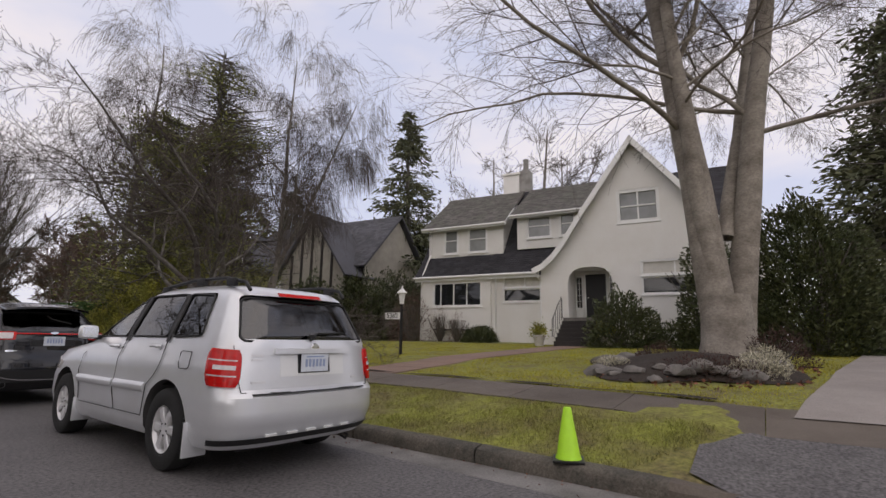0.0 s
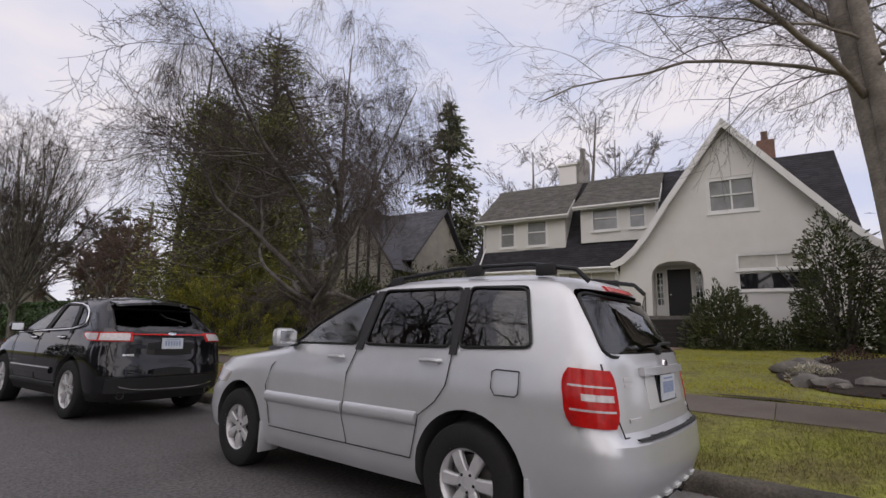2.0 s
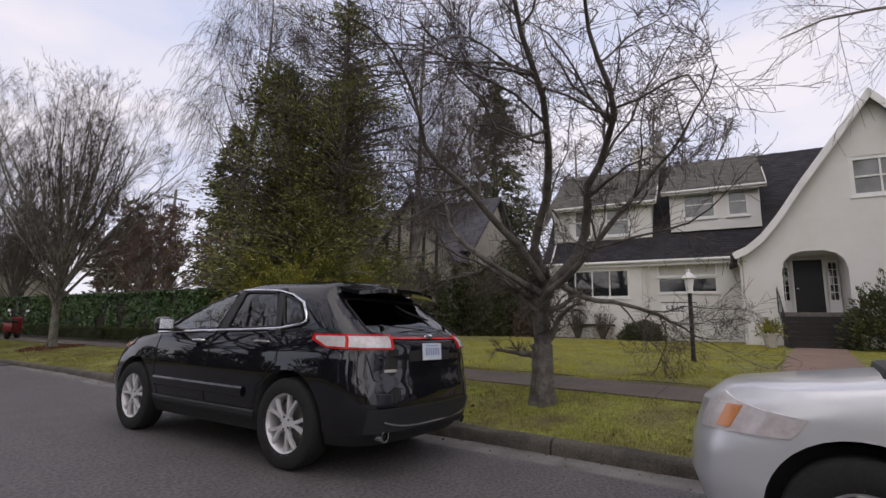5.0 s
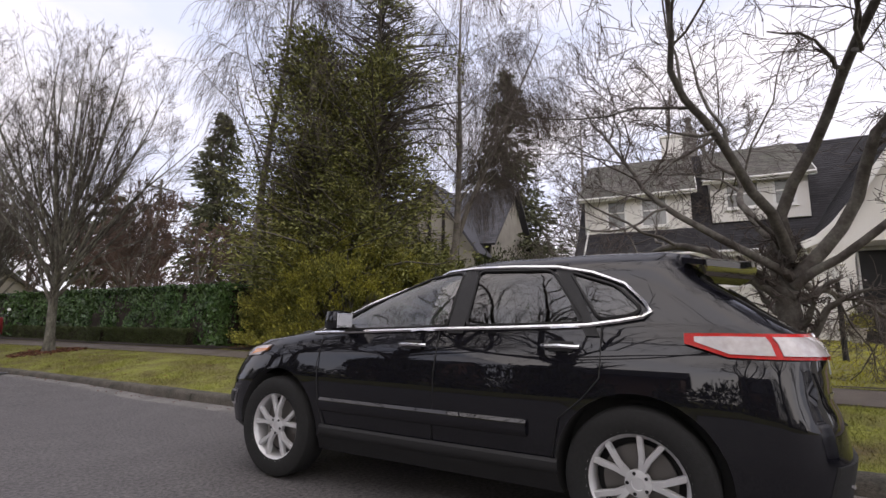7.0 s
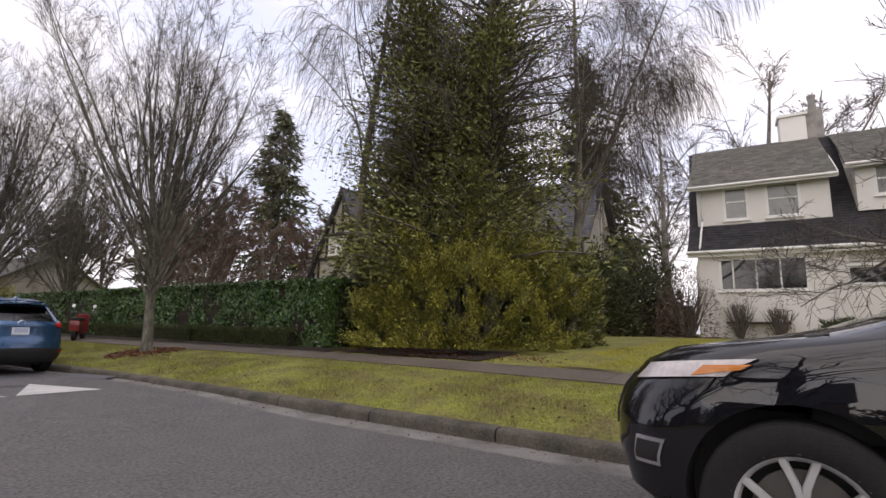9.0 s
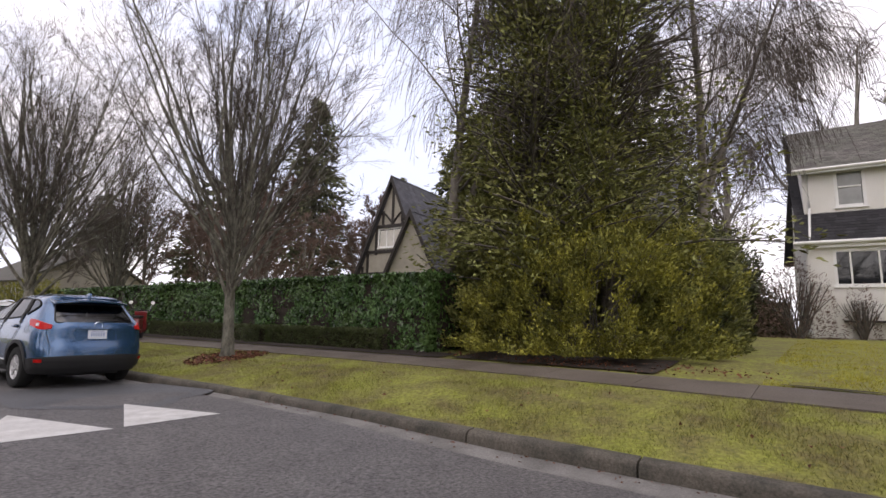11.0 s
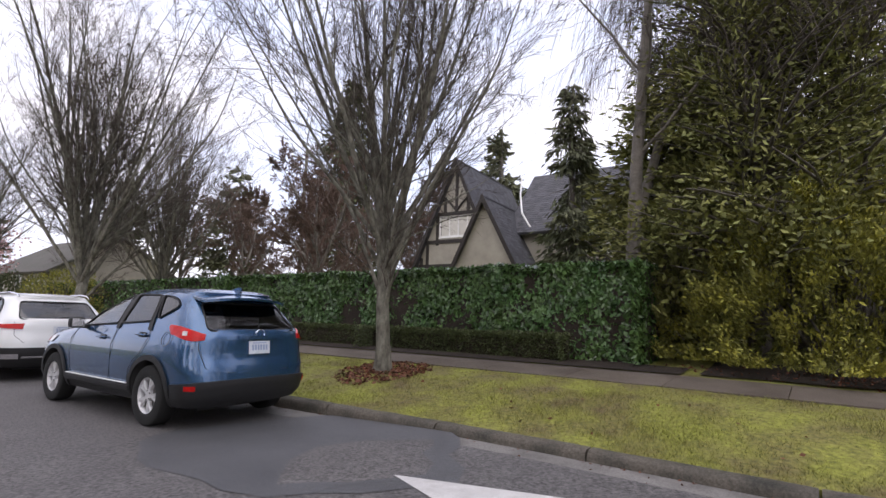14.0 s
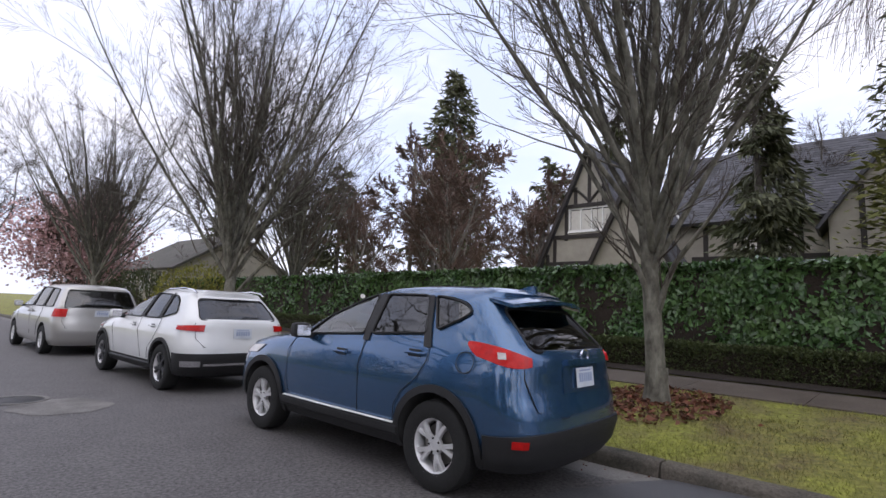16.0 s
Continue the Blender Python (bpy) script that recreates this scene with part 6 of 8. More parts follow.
def bare_tree(name, label, base, stems, levels, bark, twig, seed, category="tree", thin=0.003):
    """A leafless tree: trunk, then limbs and twigs. stems: start, direction, length, radius, wiggle, lift, taper."""
    rng = np.random.default_rng(seed)
    t = thing(name, Matrix.Translation(base), label, category)
    made = [limb(rng, s, d, ln, r, 14, wg, lf, tp) for s, d, ln, r, wg, lf, tp in stems]
    cur = (np.stack([x[0] for x in made]), np.stack([x[1] for x in made]))
    trunk = new("trunk", branch_mesh("trunk", [cur], 12, bark))
    trunk.parent = t
    fine = []
    for i, lv in enumerate(levels):
        cur = ramify(rng, cur, **lv)
        if i == 0:
            lm = new("limb_spread", branch_mesh("limb_spread", [cur], 6, bark))
            lm.parent = t
            lm["kind"] = "stuff"
        else:
            fine.append((cur[0], np.maximum(cur[1], thin)))
    crown = new("crown", branch_mesh("crown", fine, 3, twig))
    crown.parent = t
    crown["kind"] = "stuff"
    return t


def root_flare(parent, radius, height, material, rng, spread=1.9):
    """The swollen foot of a trunk."""
    prof = []
    bm = bmesh.new()
    rings = []
    n = 20
    ph = rng.uniform(0, 6.28)
    for h in (-0.25, 0.0, 0.05 * height, 0.12 * height, 0.25 * height, 0.5 * height, height):
        u = max(0.0, h) / height
        ring = []
        for i in range(n):
            a = 2 * math.pi * i / n
            flare = (1 - u) ** 2.5
            r = radius * (1 + (spread - 1) * flare * (0.6 + 0.4 * math.cos(5 * a + ph)))
            ring.append(bm.verts.new((r * math.cos(a), r * math.sin(a), h)))
        rings.append(ring)
    for a, b in zip(rings, rings[1:]):
        for i in range(n):
            bm.faces.new((a[i], a[(i + 1) % n], b[(i + 1) % n], b[i]))
    bmesh.ops.recalc_face_normals(bm, faces=bm.faces)
    return part("root_flare", bm, material, parent, smooth=80)


def gz(x, y):
    return float(land(np.array(x), np.array(y)))


# Big grey beech with three stems
TREE_R = np.array((0.553, -0.833, 0.0))
rngb = np.random.default_rng(3)
bz = gz(12.4, 2.3) + 0.15


def across(lateral, forward, up):
    """A place beside the trunk: to the side, away from the street, and up."""
    return tuple(TREE_R * lateral + np.array((0.833, 0.553, 0)) * forward + np.array((0, 0, up)))


stems = [(across(-0.04, 0, -0.1), across(-0.075, 0.0, 1.0), 18.0, 0.38, 0.022, 0.03, 0.16), (across(0.27, 0.1, -0.1), across(0.10, 0.03, 1.0), 17.0, 0.31, 0.024, 0.035, 0.2),
         (across(-0.22, -0.12, 1.5), across(-0.20, -0.05, 1.0), 15.0, 0.20, 0.026, 0.045, 0.2), (across(0.30, 0.25, 2.6), across(0.30, 0.2, 1.0), 13.0, 0.17, 0.03, 0.04, 0.2)]
beech = bare_tree("tree", "huge bare grey-barked beech with several stems in a rock bed", (12.54, 2.14, bz), stems,
                  [dict(count=18, t0=0.26, t1=0.97, ratio=0.40, angle=68, wiggle=0.11, lift=-0.006, n=10, rr=0.26),
                   dict(count=14, t0=0.15, t1=1.0, ratio=0.42, angle=45, wiggle=0.12, lift=-0.05, n=7, rr=0.36),
                   dict(count=13, t0=0.1, t1=1.0, ratio=0.48, angle=42, wiggle=0.12, lift=-0.06, n=5, rr=0.5, taper=0.4),
                   dict(count=3, t0=0.2, t1=1.0, ratio=0.5, angle=38, wiggle=0.12, lift=-0.08, n=2, rr=0.55, taper=0.5)], BARK_G, TWIG_D, 11)
root_flare(beech, 0.48, 1.3, BARK_G, rngb, 1.4)

# Gnarled street cherries
def cherry_tree(x, y, z, label, seed, fine=True):
    c = bare_tree("tree", label, (x, y, z),
                   [((0, 0, -0.1), (0.02, -0.03, 1), 2.0, 0.13, 0.05, 0, 0.85), ((0.02, -0.03, 1.3), (0.3, 0.8, 0.75), 4.6, 0.066, 0.24, 0.04, 0.13), ((0.02, -0.03, 1.5), (-0.2, -0.9, 0.75), 4.8, 0.074, 0.24, 0.04, 0.13),
                    ((0, 0, 1.6), (0.8, -0.2, 0.8), 4.6, 0.06, 0.24, 0.05, 0.13), ((0, 0, 1.7), (-0.75, 0.3, 0.8), 4.4, 0.06, 0.24, 0.05, 0.13), ((0, 0, 1.8), (0.15, 0.2, 1.0), 5.2, 0.066, 0.20, 0.02, 0.13),
                    ((0, 0, 1.4), (-0.4, -0.8, 0.4), 3.6, 0.05, 0.16, 0.05, 0.13), ((0, 0, 1.5), (-0.5, 0.8, 0.5), 3.8, 0.05, 0.16, 0.05, 0.13), ((0, 0, 1.7), (0.6, 0.6, 0.8), 4.2, 0.055, 0.24, 0.05, 0.13)],
                   [dict(count=13, t0=0.30, t1=0.98, ratio=0.48, angle=56, wiggle=0.20, lift=0.02, n=7, rr=0.5),
                    dict(count=12 if fine else 8, t0=0.12, t1=1.0, ratio=0.45, angle=52, wiggle=0.18, lift=0.015, n=5, rr=0.42),
                    dict(count=9 if fine else 1, t0=0.1, t1=1.0, ratio=0.42, angle=45, wiggle=0.14, lift=0.0, n=3, rr=0.5, taper=0.5)], BARK_D, TWIG_D, seed)
    root_flare(c, 0.14, 0.8, BARK_D, rngb, 1.5)
    return c


cherry_tree(6.6, 11.75, gz(6.6, 11.75), "old bare cherry tree with dark rough bark on the verge", 21)
over = cherry_tree(-11.0, 9.5, 0.14, "large gnarled bare street tree across the road", 22, fine=False)
over.matrix_world = pose(-11.0, 9.5, 0.14) @ Matrix.Scale(1.9, 4)
for k, (x, y) in enumerate(((-11.0, 0.5), (-11.2, 17.5), (-11.4, 25.0), (-11.8, 32.5), (-12.2, 40.0))):
    copy_thing(over, pose(x, y, 0.14, 0, 0, 70 + 50 * k) @ Matrix.Scale(1.9, 4))


def hornbeam(x, y, label, seed, height, scale=1.0, clear=1.7):
    rng = np.random.default_rng(seed)
    st = [((0, 0, -0.1), (0.0, 0.02, 1), height * 0.8, 0.135 * scale, 0.02, 0, 0.1)]
    for k in range(30):
        a = k * 2.4 + rng.uniform(-0.3, 0.3)
        u = (k + rng.uniform(0, 1)) / 30
        h = clear * (0.95 + 1.0 * u)
        tilt = rng.uniform(0.45, 1.0) - 0.5 * u
        st.append(((0, 0.02 * h, h), (tilt * math.cos(a), tilt * math.sin(a), 1.0), (height - h) * rng.uniform(0.72, 0.98), 0.050 * scale * rng.uniform(0.6, 1.25), 0.05, 0.012 + 0.022 * tilt, 0.12))
    t = bare_tree("tree", label, (x, y, gz(x, y)), st,
                  [dict(count=11, t0=0.10, t1=0.95, ratio=0.36, angle=36, wiggle=0.08, lift=0.025, n=7, rr=0.42, up=0.08),
                   dict(count=8, t0=0.1, t1=1.0, ratio=0.42, angle=34, wiggle=0.08, lift=0.025, n=5, rr=0.42, up=0.08),
                   dict(count=7, t0=0.15, t1=1.0, ratio=0.45, angle=32, wiggle=0.08, lift=0.02, n=2, rr=0.55, taper=0.5)], BARK_H, TWIG, seed)
    root_flare(t, 0.14 * scale, 0.45, BARK_H, rng, 1.45)
    return t


hornbeam(6.75, 29.9, "bare hornbeam street tree with mossy lichened trunk", 31, 10.5)
hornbeam(5.35, 41.2, "bare vase-shaped hornbeam street tree", 32, 12.0, 1.25)
hornbeam(9.7, 46.0, "bare street tree with upswept limbs", 33, 10.5, 1.1, 1.3)
hornbeam(4.2, 54.0, "bare street tree further along the verge", 34, 11.0, 1.1)

# Weeping birch behind the hedge
def birch(x, y, label, seed, height, strands=9.0):
    st = [((0, 0, -0.1), (0.02, 0.02, 1), height, 0.175, 0.035, 0.01, 0.12), ((0.05, 0.05, 2.6), (0.28, -0.3, 1), height * 0.7, 0.12, 0.05, 0.02, 0.15)]
    return bare_tree("tree", label, (x, y, gz(x, y)), st,
                     [dict(count=26, t0=0.22, t1=0.97, ratio=0.32, angle=58, wiggle=0.09, lift=0.005, n=8, rr=0.33, up=0.25),
                      dict(count=10, t0=0.2, t1=1.0, ratio=0.42, angle=48, wiggle=0.10, lift=-0.06, n=7, rr=0.4),
                      dict(count=12, t0=0.15, t1=1.0, ratio=1.15, angle=40, wiggle=0.05, lift=-0.36, n=7, rr=0.40, up=-0.3, taper=0.5, minlen=1.3)], BARK_W, TWIG, seed, thin=0.0045)


birch(11.3, 26.8, "tall weeping birch with hanging bare twigs behind the hedge", 41, 15.5)
birch(15.6, 21.5, "weeping birch with long hanging bare twigs", 42, 15.0)


def plain_tree(x, y, height, seed, twig, label, clear=2.0):
    thick = twig == TWIG_R
    rng = np.random.default_rng(seed)
    st = [((0, 0, -0.1), (0, 0.03, 1), height * 0.9, height * 0.016, 0.03, 0.01, 0.15)]
    for k in range(4):
        a = rng.uniform(0, 6.28)
        st.append(((0, 0, clear + k * 0.7), (0.6 * math.cos(a), 0.6 * math.sin(a), 1), height * 0.6, height * 0.009, 0.06, 0.03, 0.15))
    return bare_tree("tree", label, (x, y, gz(x, y)), st,
                     [dict(count=13, t0=0.2, t1=0.97, ratio=0.34, angle=48, wiggle=0.08, lift=0.02, n=6, rr=0.4),
                      dict(count=9, t0=0.15, t1=1.0, ratio=0.42, angle=42, wiggle=0.1, lift=0.01, n=4, rr=0.45),
                      dict(count=10 if thick else 8, t0=0.15, t1=1.0, ratio=0.45, angle=40, wiggle=0.1, lift=0.0, n=2, rr=0.6, taper=0.6)], BARK_W, twig, seed, thin=0.014 if thick or height > 17 else 0.007)


for k, (x, y, h, tw, lb) in enumerate(((44, 24, 21, TWIG, "tall bare tree behind the white house"), (37.8, 17.2, 20, TWIG, "bare tree beyond the white house roof"), (40, 33, 15, TWIG, "bare tree beyond the garden"), (30, 31, 11, TWIG, "slender bare tree in the garden"),
                                       (17, 52, 8.5, TWIG_R, "russet-twigged bare tree behind the hedge"), (21, 56, 9, TWIG_R, "russet-twigged bare tree behind the hedge"), (14, 54, 8, TWIG_R, "russet-twigged bare tree behind the hedge"),
                                       (18.5, 47, 7.5, TWIG_R, "russet-twigged bare tree behind the hedge"), (12, 62, 9, TWIG, "bare tree down the street"), (0.2, 72, 12, TWIG, "bare tree far down the street"),
                                       (14.5, 41.5, 8.0, TWIG_R, "russet-twigged bare tree behind the hedge"), (17, 44.5, 9, TWIG_R, "russet-twigged bare tree behind the hedge"), (24, 50, 9, TWIG_R, "russet-twigged bare tree behind the hedge"), (28, 47, 10, TWIG_R, "russet-twigged bare tree behind the hedge"), (24, 44, 8, TWIG_R, "russet-twigged bare tree behind the hedge"), (20.5, 50, 7.5, TWIG_R, "russet-twigged bare tree behind the hedge"), (34, -14, 17, TWIG_D, "dense bare tree beyond the driveway"), (26, -7, 11, TWIG_D, "bare tree beside the driveway"))):
    plain_tree(x, y, h, 60 + k, tw, lb)


def conifer(x, y, height, radius, n, label, seed, material, droop=0.35, start=0.06, power=0.85, spray=(0.55, 0.16), lumps=0.35, z=None, gap=0.0):
    """An evergreen: trunk, boughs and a crown of many small sprays with an uneven outline."""
    rng = np.random.default_rng(seed)
    t = thing("tree", Matrix.Translation((x, y, gz(x, y) if z is None else z)), label, "tree")
    trunk = limb(rng, (0, 0, -0.1), (0, 0, 1), height, height * 0.017 + 0.05, 10, 0.008, 0.0, 0.1)
    tk = new("trunk", branch_mesh("trunk", [trunk], 8, BARK_D))
    tk.parent = t
    boughs, cards = [], []
    nb = max(40, n // 60)
    u = start + (0.985 - start) * rng.uniform(0, 1, nb) ** 0.9
    for k in range(nb):
        zz = u[k] * height
        a = rng.uniform(0, 2 * math.pi)
        bulge = 1 + lumps * noise.noise((math.cos(a) * 1.3 + seed, math.sin(a) * 1.3, zz * 0.35))
        r = radius * ((1 - u[k]) ** power) * bulge * rng.uniform(0.75, 1.1) + 0.15
        pts, rad = limb(rng, (0, 0, zz), (math.cos(a), math.sin(a), 0.25 - droop * 0.4), r, 0.012 + 0.012 * r, 6, 0.08, -droop * 0.10, 0.2)
        boughs.append((pts, rad))
        if gap and noise.noise((math.cos(a) * 2 + 7, math.sin(a) * 2, zz * 0.5 + seed)) < -0.5 + gap * (0.65 + 0.7 * u[k]):
            continue
        m = max(8, int(84 * r / max(radius, 0.1) * (0.24 / spray[0] if spray[0] < 0.24 else 1.0) ** 2))
        tt = rng.uniform(0.15, 1.02, m) ** 0.8 * 6
        i = np.minimum(tt.astype(int), 5)
        c = pts[i] + (pts[i + 1] - pts[i]) * (tt - i)[:, None]
        side_off = rng.normal(0, 0.10 * r + 0.08, (m, 3)) * np.array((1, 1, 0.55))
        d = unit(pts[-1] - pts[0])[None, :] * 0.8 + unit(side_off) * 0.6 + np.array((0, 0, -droop * 0.6))[None, :]
        cards.append(leaf_cards(rng, c + side_off, d, spray[0], spray[1], 0.35, 0.2))
    b = new("bough_spread", branch_mesh("bough_spread", boughs, 4, BARK_D))
    b.parent = t
    b["kind"] = "stuff"
    crown = new("crown", soup("crown", np.concatenate(cards), 4, material))
    crown.parent = t
    crown["kind"] = "stuff"
    return t


conifer(12.0, 24.6, 10.8, 3.0, 24000, "round-topped green cypress rising behind a golden shrub", 70, NEEDLE, 0.12, 0.12, 0.40, (0.165, 0.058), 0.8, gap=0.46)
conifer(13.2, 23.0, 14.5, 3.9, 26000, "tall dark green cypress rising behind a golden shrub", 71, NEEDLE, 0.15, 0.14, 0.42, (0.165, 0.058), 0.9, gap=0.54)
conifer(15.0, 24.6, 12.5, 3.5, 22000, "dark green cypress beside the golden shrub", 72, NEEDLE, 0.15, 0.08, 0.5, (0.165, 0.058), 0.9, gap=0.54)
conifer(33.5, 27.0, 20.5, 4.8, 16000, "tall dark fir behind the white house", 73, FIR, 0.5, 0.05, 0.7, (0.6, 0.17), 0.5, gap=0.25)
conifer(29.5, 57.0, 22.5, 5.2, 15000, "tall dark fir beyond the gardens", 74, FIR, 0.55, 0.06, 0.7, (0.7, 0.2), 0.5, gap=0.25)
for k, (x, y, h, r) in enumerate(((24, 66, 14, 4.0), (37, 52, 15, 4.2), (36, 45, 17, 4.0), (17, 72, 12, 3.8), (46, 50, 16, 4.4), (9, 84, 12, 4.0))):
    conifer(x, y, h, r, 7000, "dark fir in the distance", 80 + k, FIR, 0.5, 0.05, 0.65, (0.75, 0.22), 0.5, gap=0.25)
conifer(13.0, 26.6, 6.5, 1.9, 9000, "dark green cypress behind the hedge end", 92, NEEDLE, 0.2, 0.05, 0.45, (0.28, 0.08), 0.7, gap=0.15)
conifer(29.5, -5.2, 16.0, 5.6, 26000, "dark evergreen beyond the driveway", 90, FIR, 0.4, 0.04, 0.5, (0.5, 0.15), 0.5, gap=0.1)
conifer(19.4, 31.5, 10.5, 1.5, 7000, "drooping cedar beside the half-timbered house", 91, FIR, 0.9, 0.2, 0.4, (0.45, 0.10), 0.6, gap=0.3)


def shrub(x, y, rx, ry, h, n, label, seed, material, leaf=(0.11, 0.045), rough=0.25, z=None, category="shrub", flat=0.0, name="shrub", clump=0.0, stems=24, inner=0.55, plume_size=45):
    """A leafy shrub: woody stems and a shell of many small leaves with hollows and lumps."""
    rng = np.random.default_rng(seed)
    t = thing(name, Matrix.Translation((x, y, gz(x, y) if z is None else z)), label, category)
    st = []
    for k in range(stems):
        a, e = rng.uniform(0, 6.28), rng.uniform(0.2, 1.0)
        st.append(limb(rng, (0.1 * rx * math.cos(a), 0.1 * ry * math.sin(a), -0.05), (rx * e * math.cos(a), ry * e * math.sin(a), h * 0.9), math.hypot(rx * e, h) * 0.75, 0.012 + 0.008 * h, 5, 0.1, 0, 0.3))
    s = new("stem_spread", branch_mesh("stem_spread", st, 4, BARK_D))
    s.parent = t
    s["kind"] = "stuff"
    d = unit(rng.normal(0, 1, (n, 3)))
    d[:, 2] = np.abs(d[:, 2]) * 1.0 - 0.12
    d = unit(d)
    lump = np.array([noise.noise((v[0] * 3.1 + seed, v[1] * 3.1, v[2] * 3.1)) + 0.6 * noise.noise((v[0] * 8, v[1] * 8 + seed, v[2] * 8)) for v in d])
    rad = (1 + rough * lump) * (1 - (1 - inner) * rng.uniform(0, 1, n) ** 3)
    p = d * rad[:, None] * np.array((rx, ry, h))
    p[:, 2] = np.maximum(p[:, 2], 0.03)
    out = unit(d / np.array((rx, ry, h)))
    out[:, 2] += 0.35
    if clump:
        k = max(1, n // plume_size)
        idx = np.arange(n) % k
        plume = unit(out[idx] + np.array((0, 0, 0.35)) + rng.normal(0, 0.25, (k, 3))[idx])
        p = p[idx] + plume * (rng.uniform(-0.6, 1.0, n) ** 1.0 * clump * 2.2)[:, None] + rng.normal(0, clump * 0.55, (n, 3))
        p[:, 2] = np.maximum(p[:, 2], 0.03)
        out = plume
    crown = new("foliage", soup("foliage", leaf_cards(rng, p, out, leaf[0], leaf[1], 0.45), 4, material))
    crown.parent = t
    crown["kind"] = "stuff"
    return t


golden = shrub(12.6, 23.4, 3.2, 2.9, 3.35, 90000, "large golden-green feathery cypress shrub beside the pavement", 101, GOLDEN, (0.095, 0.038), 0.30, clump=0.14, stems=50, inner=0.80, plume_size=110)
shrub(12.9, 25.6, 2.2, 2.2, 4.6, 22000, "green cypress shrub behind the golden one", 102, NEEDLE, (0.17, 0.05), 0.25, clump=0.08, inner=0.7)
shrub(14.3, 21.4, 1.2, 1.3, 3.2, 12000, "green cypress shrub beside the golden one", 103, NEEDLE, (0.17, 0.05), 0.25, clump=0.08, inner=0.7)
shrub(20.3, 2.9, 1.2, 1.3, 4.1, 9000, "tall dark evergreen shrub against the white house", 104, RHODO, (0.15, 0.06), 0.25)
shrub(18.3, 0.35, 1.75, 1.7, 4.2, 28000, "large dark holly shrub beside the driveway", 105, RHODO, (0.14, 0.06), 0.28)
shrub(19.0, -0.1, 0.9, 0.8, 1.2, 3500, "yellow-green shrub beside the driveway", 106, GOLDEN, (0.12, 0.05), 0.3)
shrub(20.3, 6.1, 1.35, 1.3, 2.0, 7000, "dark rhododendron in front of the porch", 107, RHODO, (0.16, 0.055), 0.3)
shrub(20.6, 4.3, 0.9, 0.9, 0.9, 2500, "low dark shrub below the front window", 108, RHODO, (0.13, 0.045), 0.35)
shrub(21.0, 3.2, 0.8, 0.8, 1.1, 2500, "low dark shrub below the front window", 109, RHODO, (0.13, 0.045), 0.35)
shrub(23.5, 14.2, 0.8, 0.9, 0.8, 2500, "spiky green border plant against the house", 110, RHODO, (0.32, 0.04), 0.3)
shrub(24.8, 17.6, 0.7, 0.6, 2.0, 900, "nearly bare shrub against the house wall", 111, TWIG_R, (0.10, 0.03), 0.3, stems=60)
shrub(24.4, 16.2, 0.6, 0.5, 1.7, 700, "nearly bare shrub against the house wall", 112, TWIG_R, (0.10, 0.03), 0.3, stems=60)
shrub(24.6, 19.6, 1.3, 1.3, 3.0, 4000, "russet twiggy shrub at the house corner", 113, TWIG_R, (0.14, 0.03), 0.3, stems=50)
for k, (x, y, r, h) in enumerate(((27, 22.5, 2.2, 4.2), (24.5, 23.8, 2.0, 4.0), (28, 26, 2.6, 5.0), (21.5, 25, 1.8, 3.4), (31, 23, 2.4, 4.6))):
    shrub(x, y, r, r, h, 8000, "dark mixed shrubbery at the end of the lawn", 120 + k, RHODO if k % 2 else FIR, (0.22, 0.09), 0.35)
for k, (x, y, r, h) in enumerate(((8.0, 52, 2.0, 2.6), (6.6, 56, 1.8, 2.4), (5.6, 61, 2.2, 2.4))):
    shrub(x, y, r, r * 1.6, h, 6000, "clipped green shrub down the street", 130 + k, BOXLEAF if k else GOLDEN, (0.14, 0.06), 0.2)
# Flowering cherry down the street
pink = plain_tree(4.0, 59.0, 6.5, 140, TWIG_R, "pink blossoming cherry tree down the street", 1.2)
rng = np.random.default_rng(5)
pc = unit(rng.normal(0, 1, (9000, 3))) * rng.uniform(0.4, 1.0, (9000, 1)) * np.array((3.4, 3.4, 2.6)) * (1 + 0.3 * rng.normal(0, 1, (9000, 1)) * 0.3) + np.array((0, 0, 4.0))
bl = new("blossom", soup("blossom", leaf_cards(rng, pc, unit(pc), 0.16, 0.14, 0.8), 4, BLOSSOM))
bl.parent = pink
bl["kind"] = "stuff"


# ---- hedges ----
def hedge_front(y):
    return 10.0 - 0.045 * (y - 27.0)


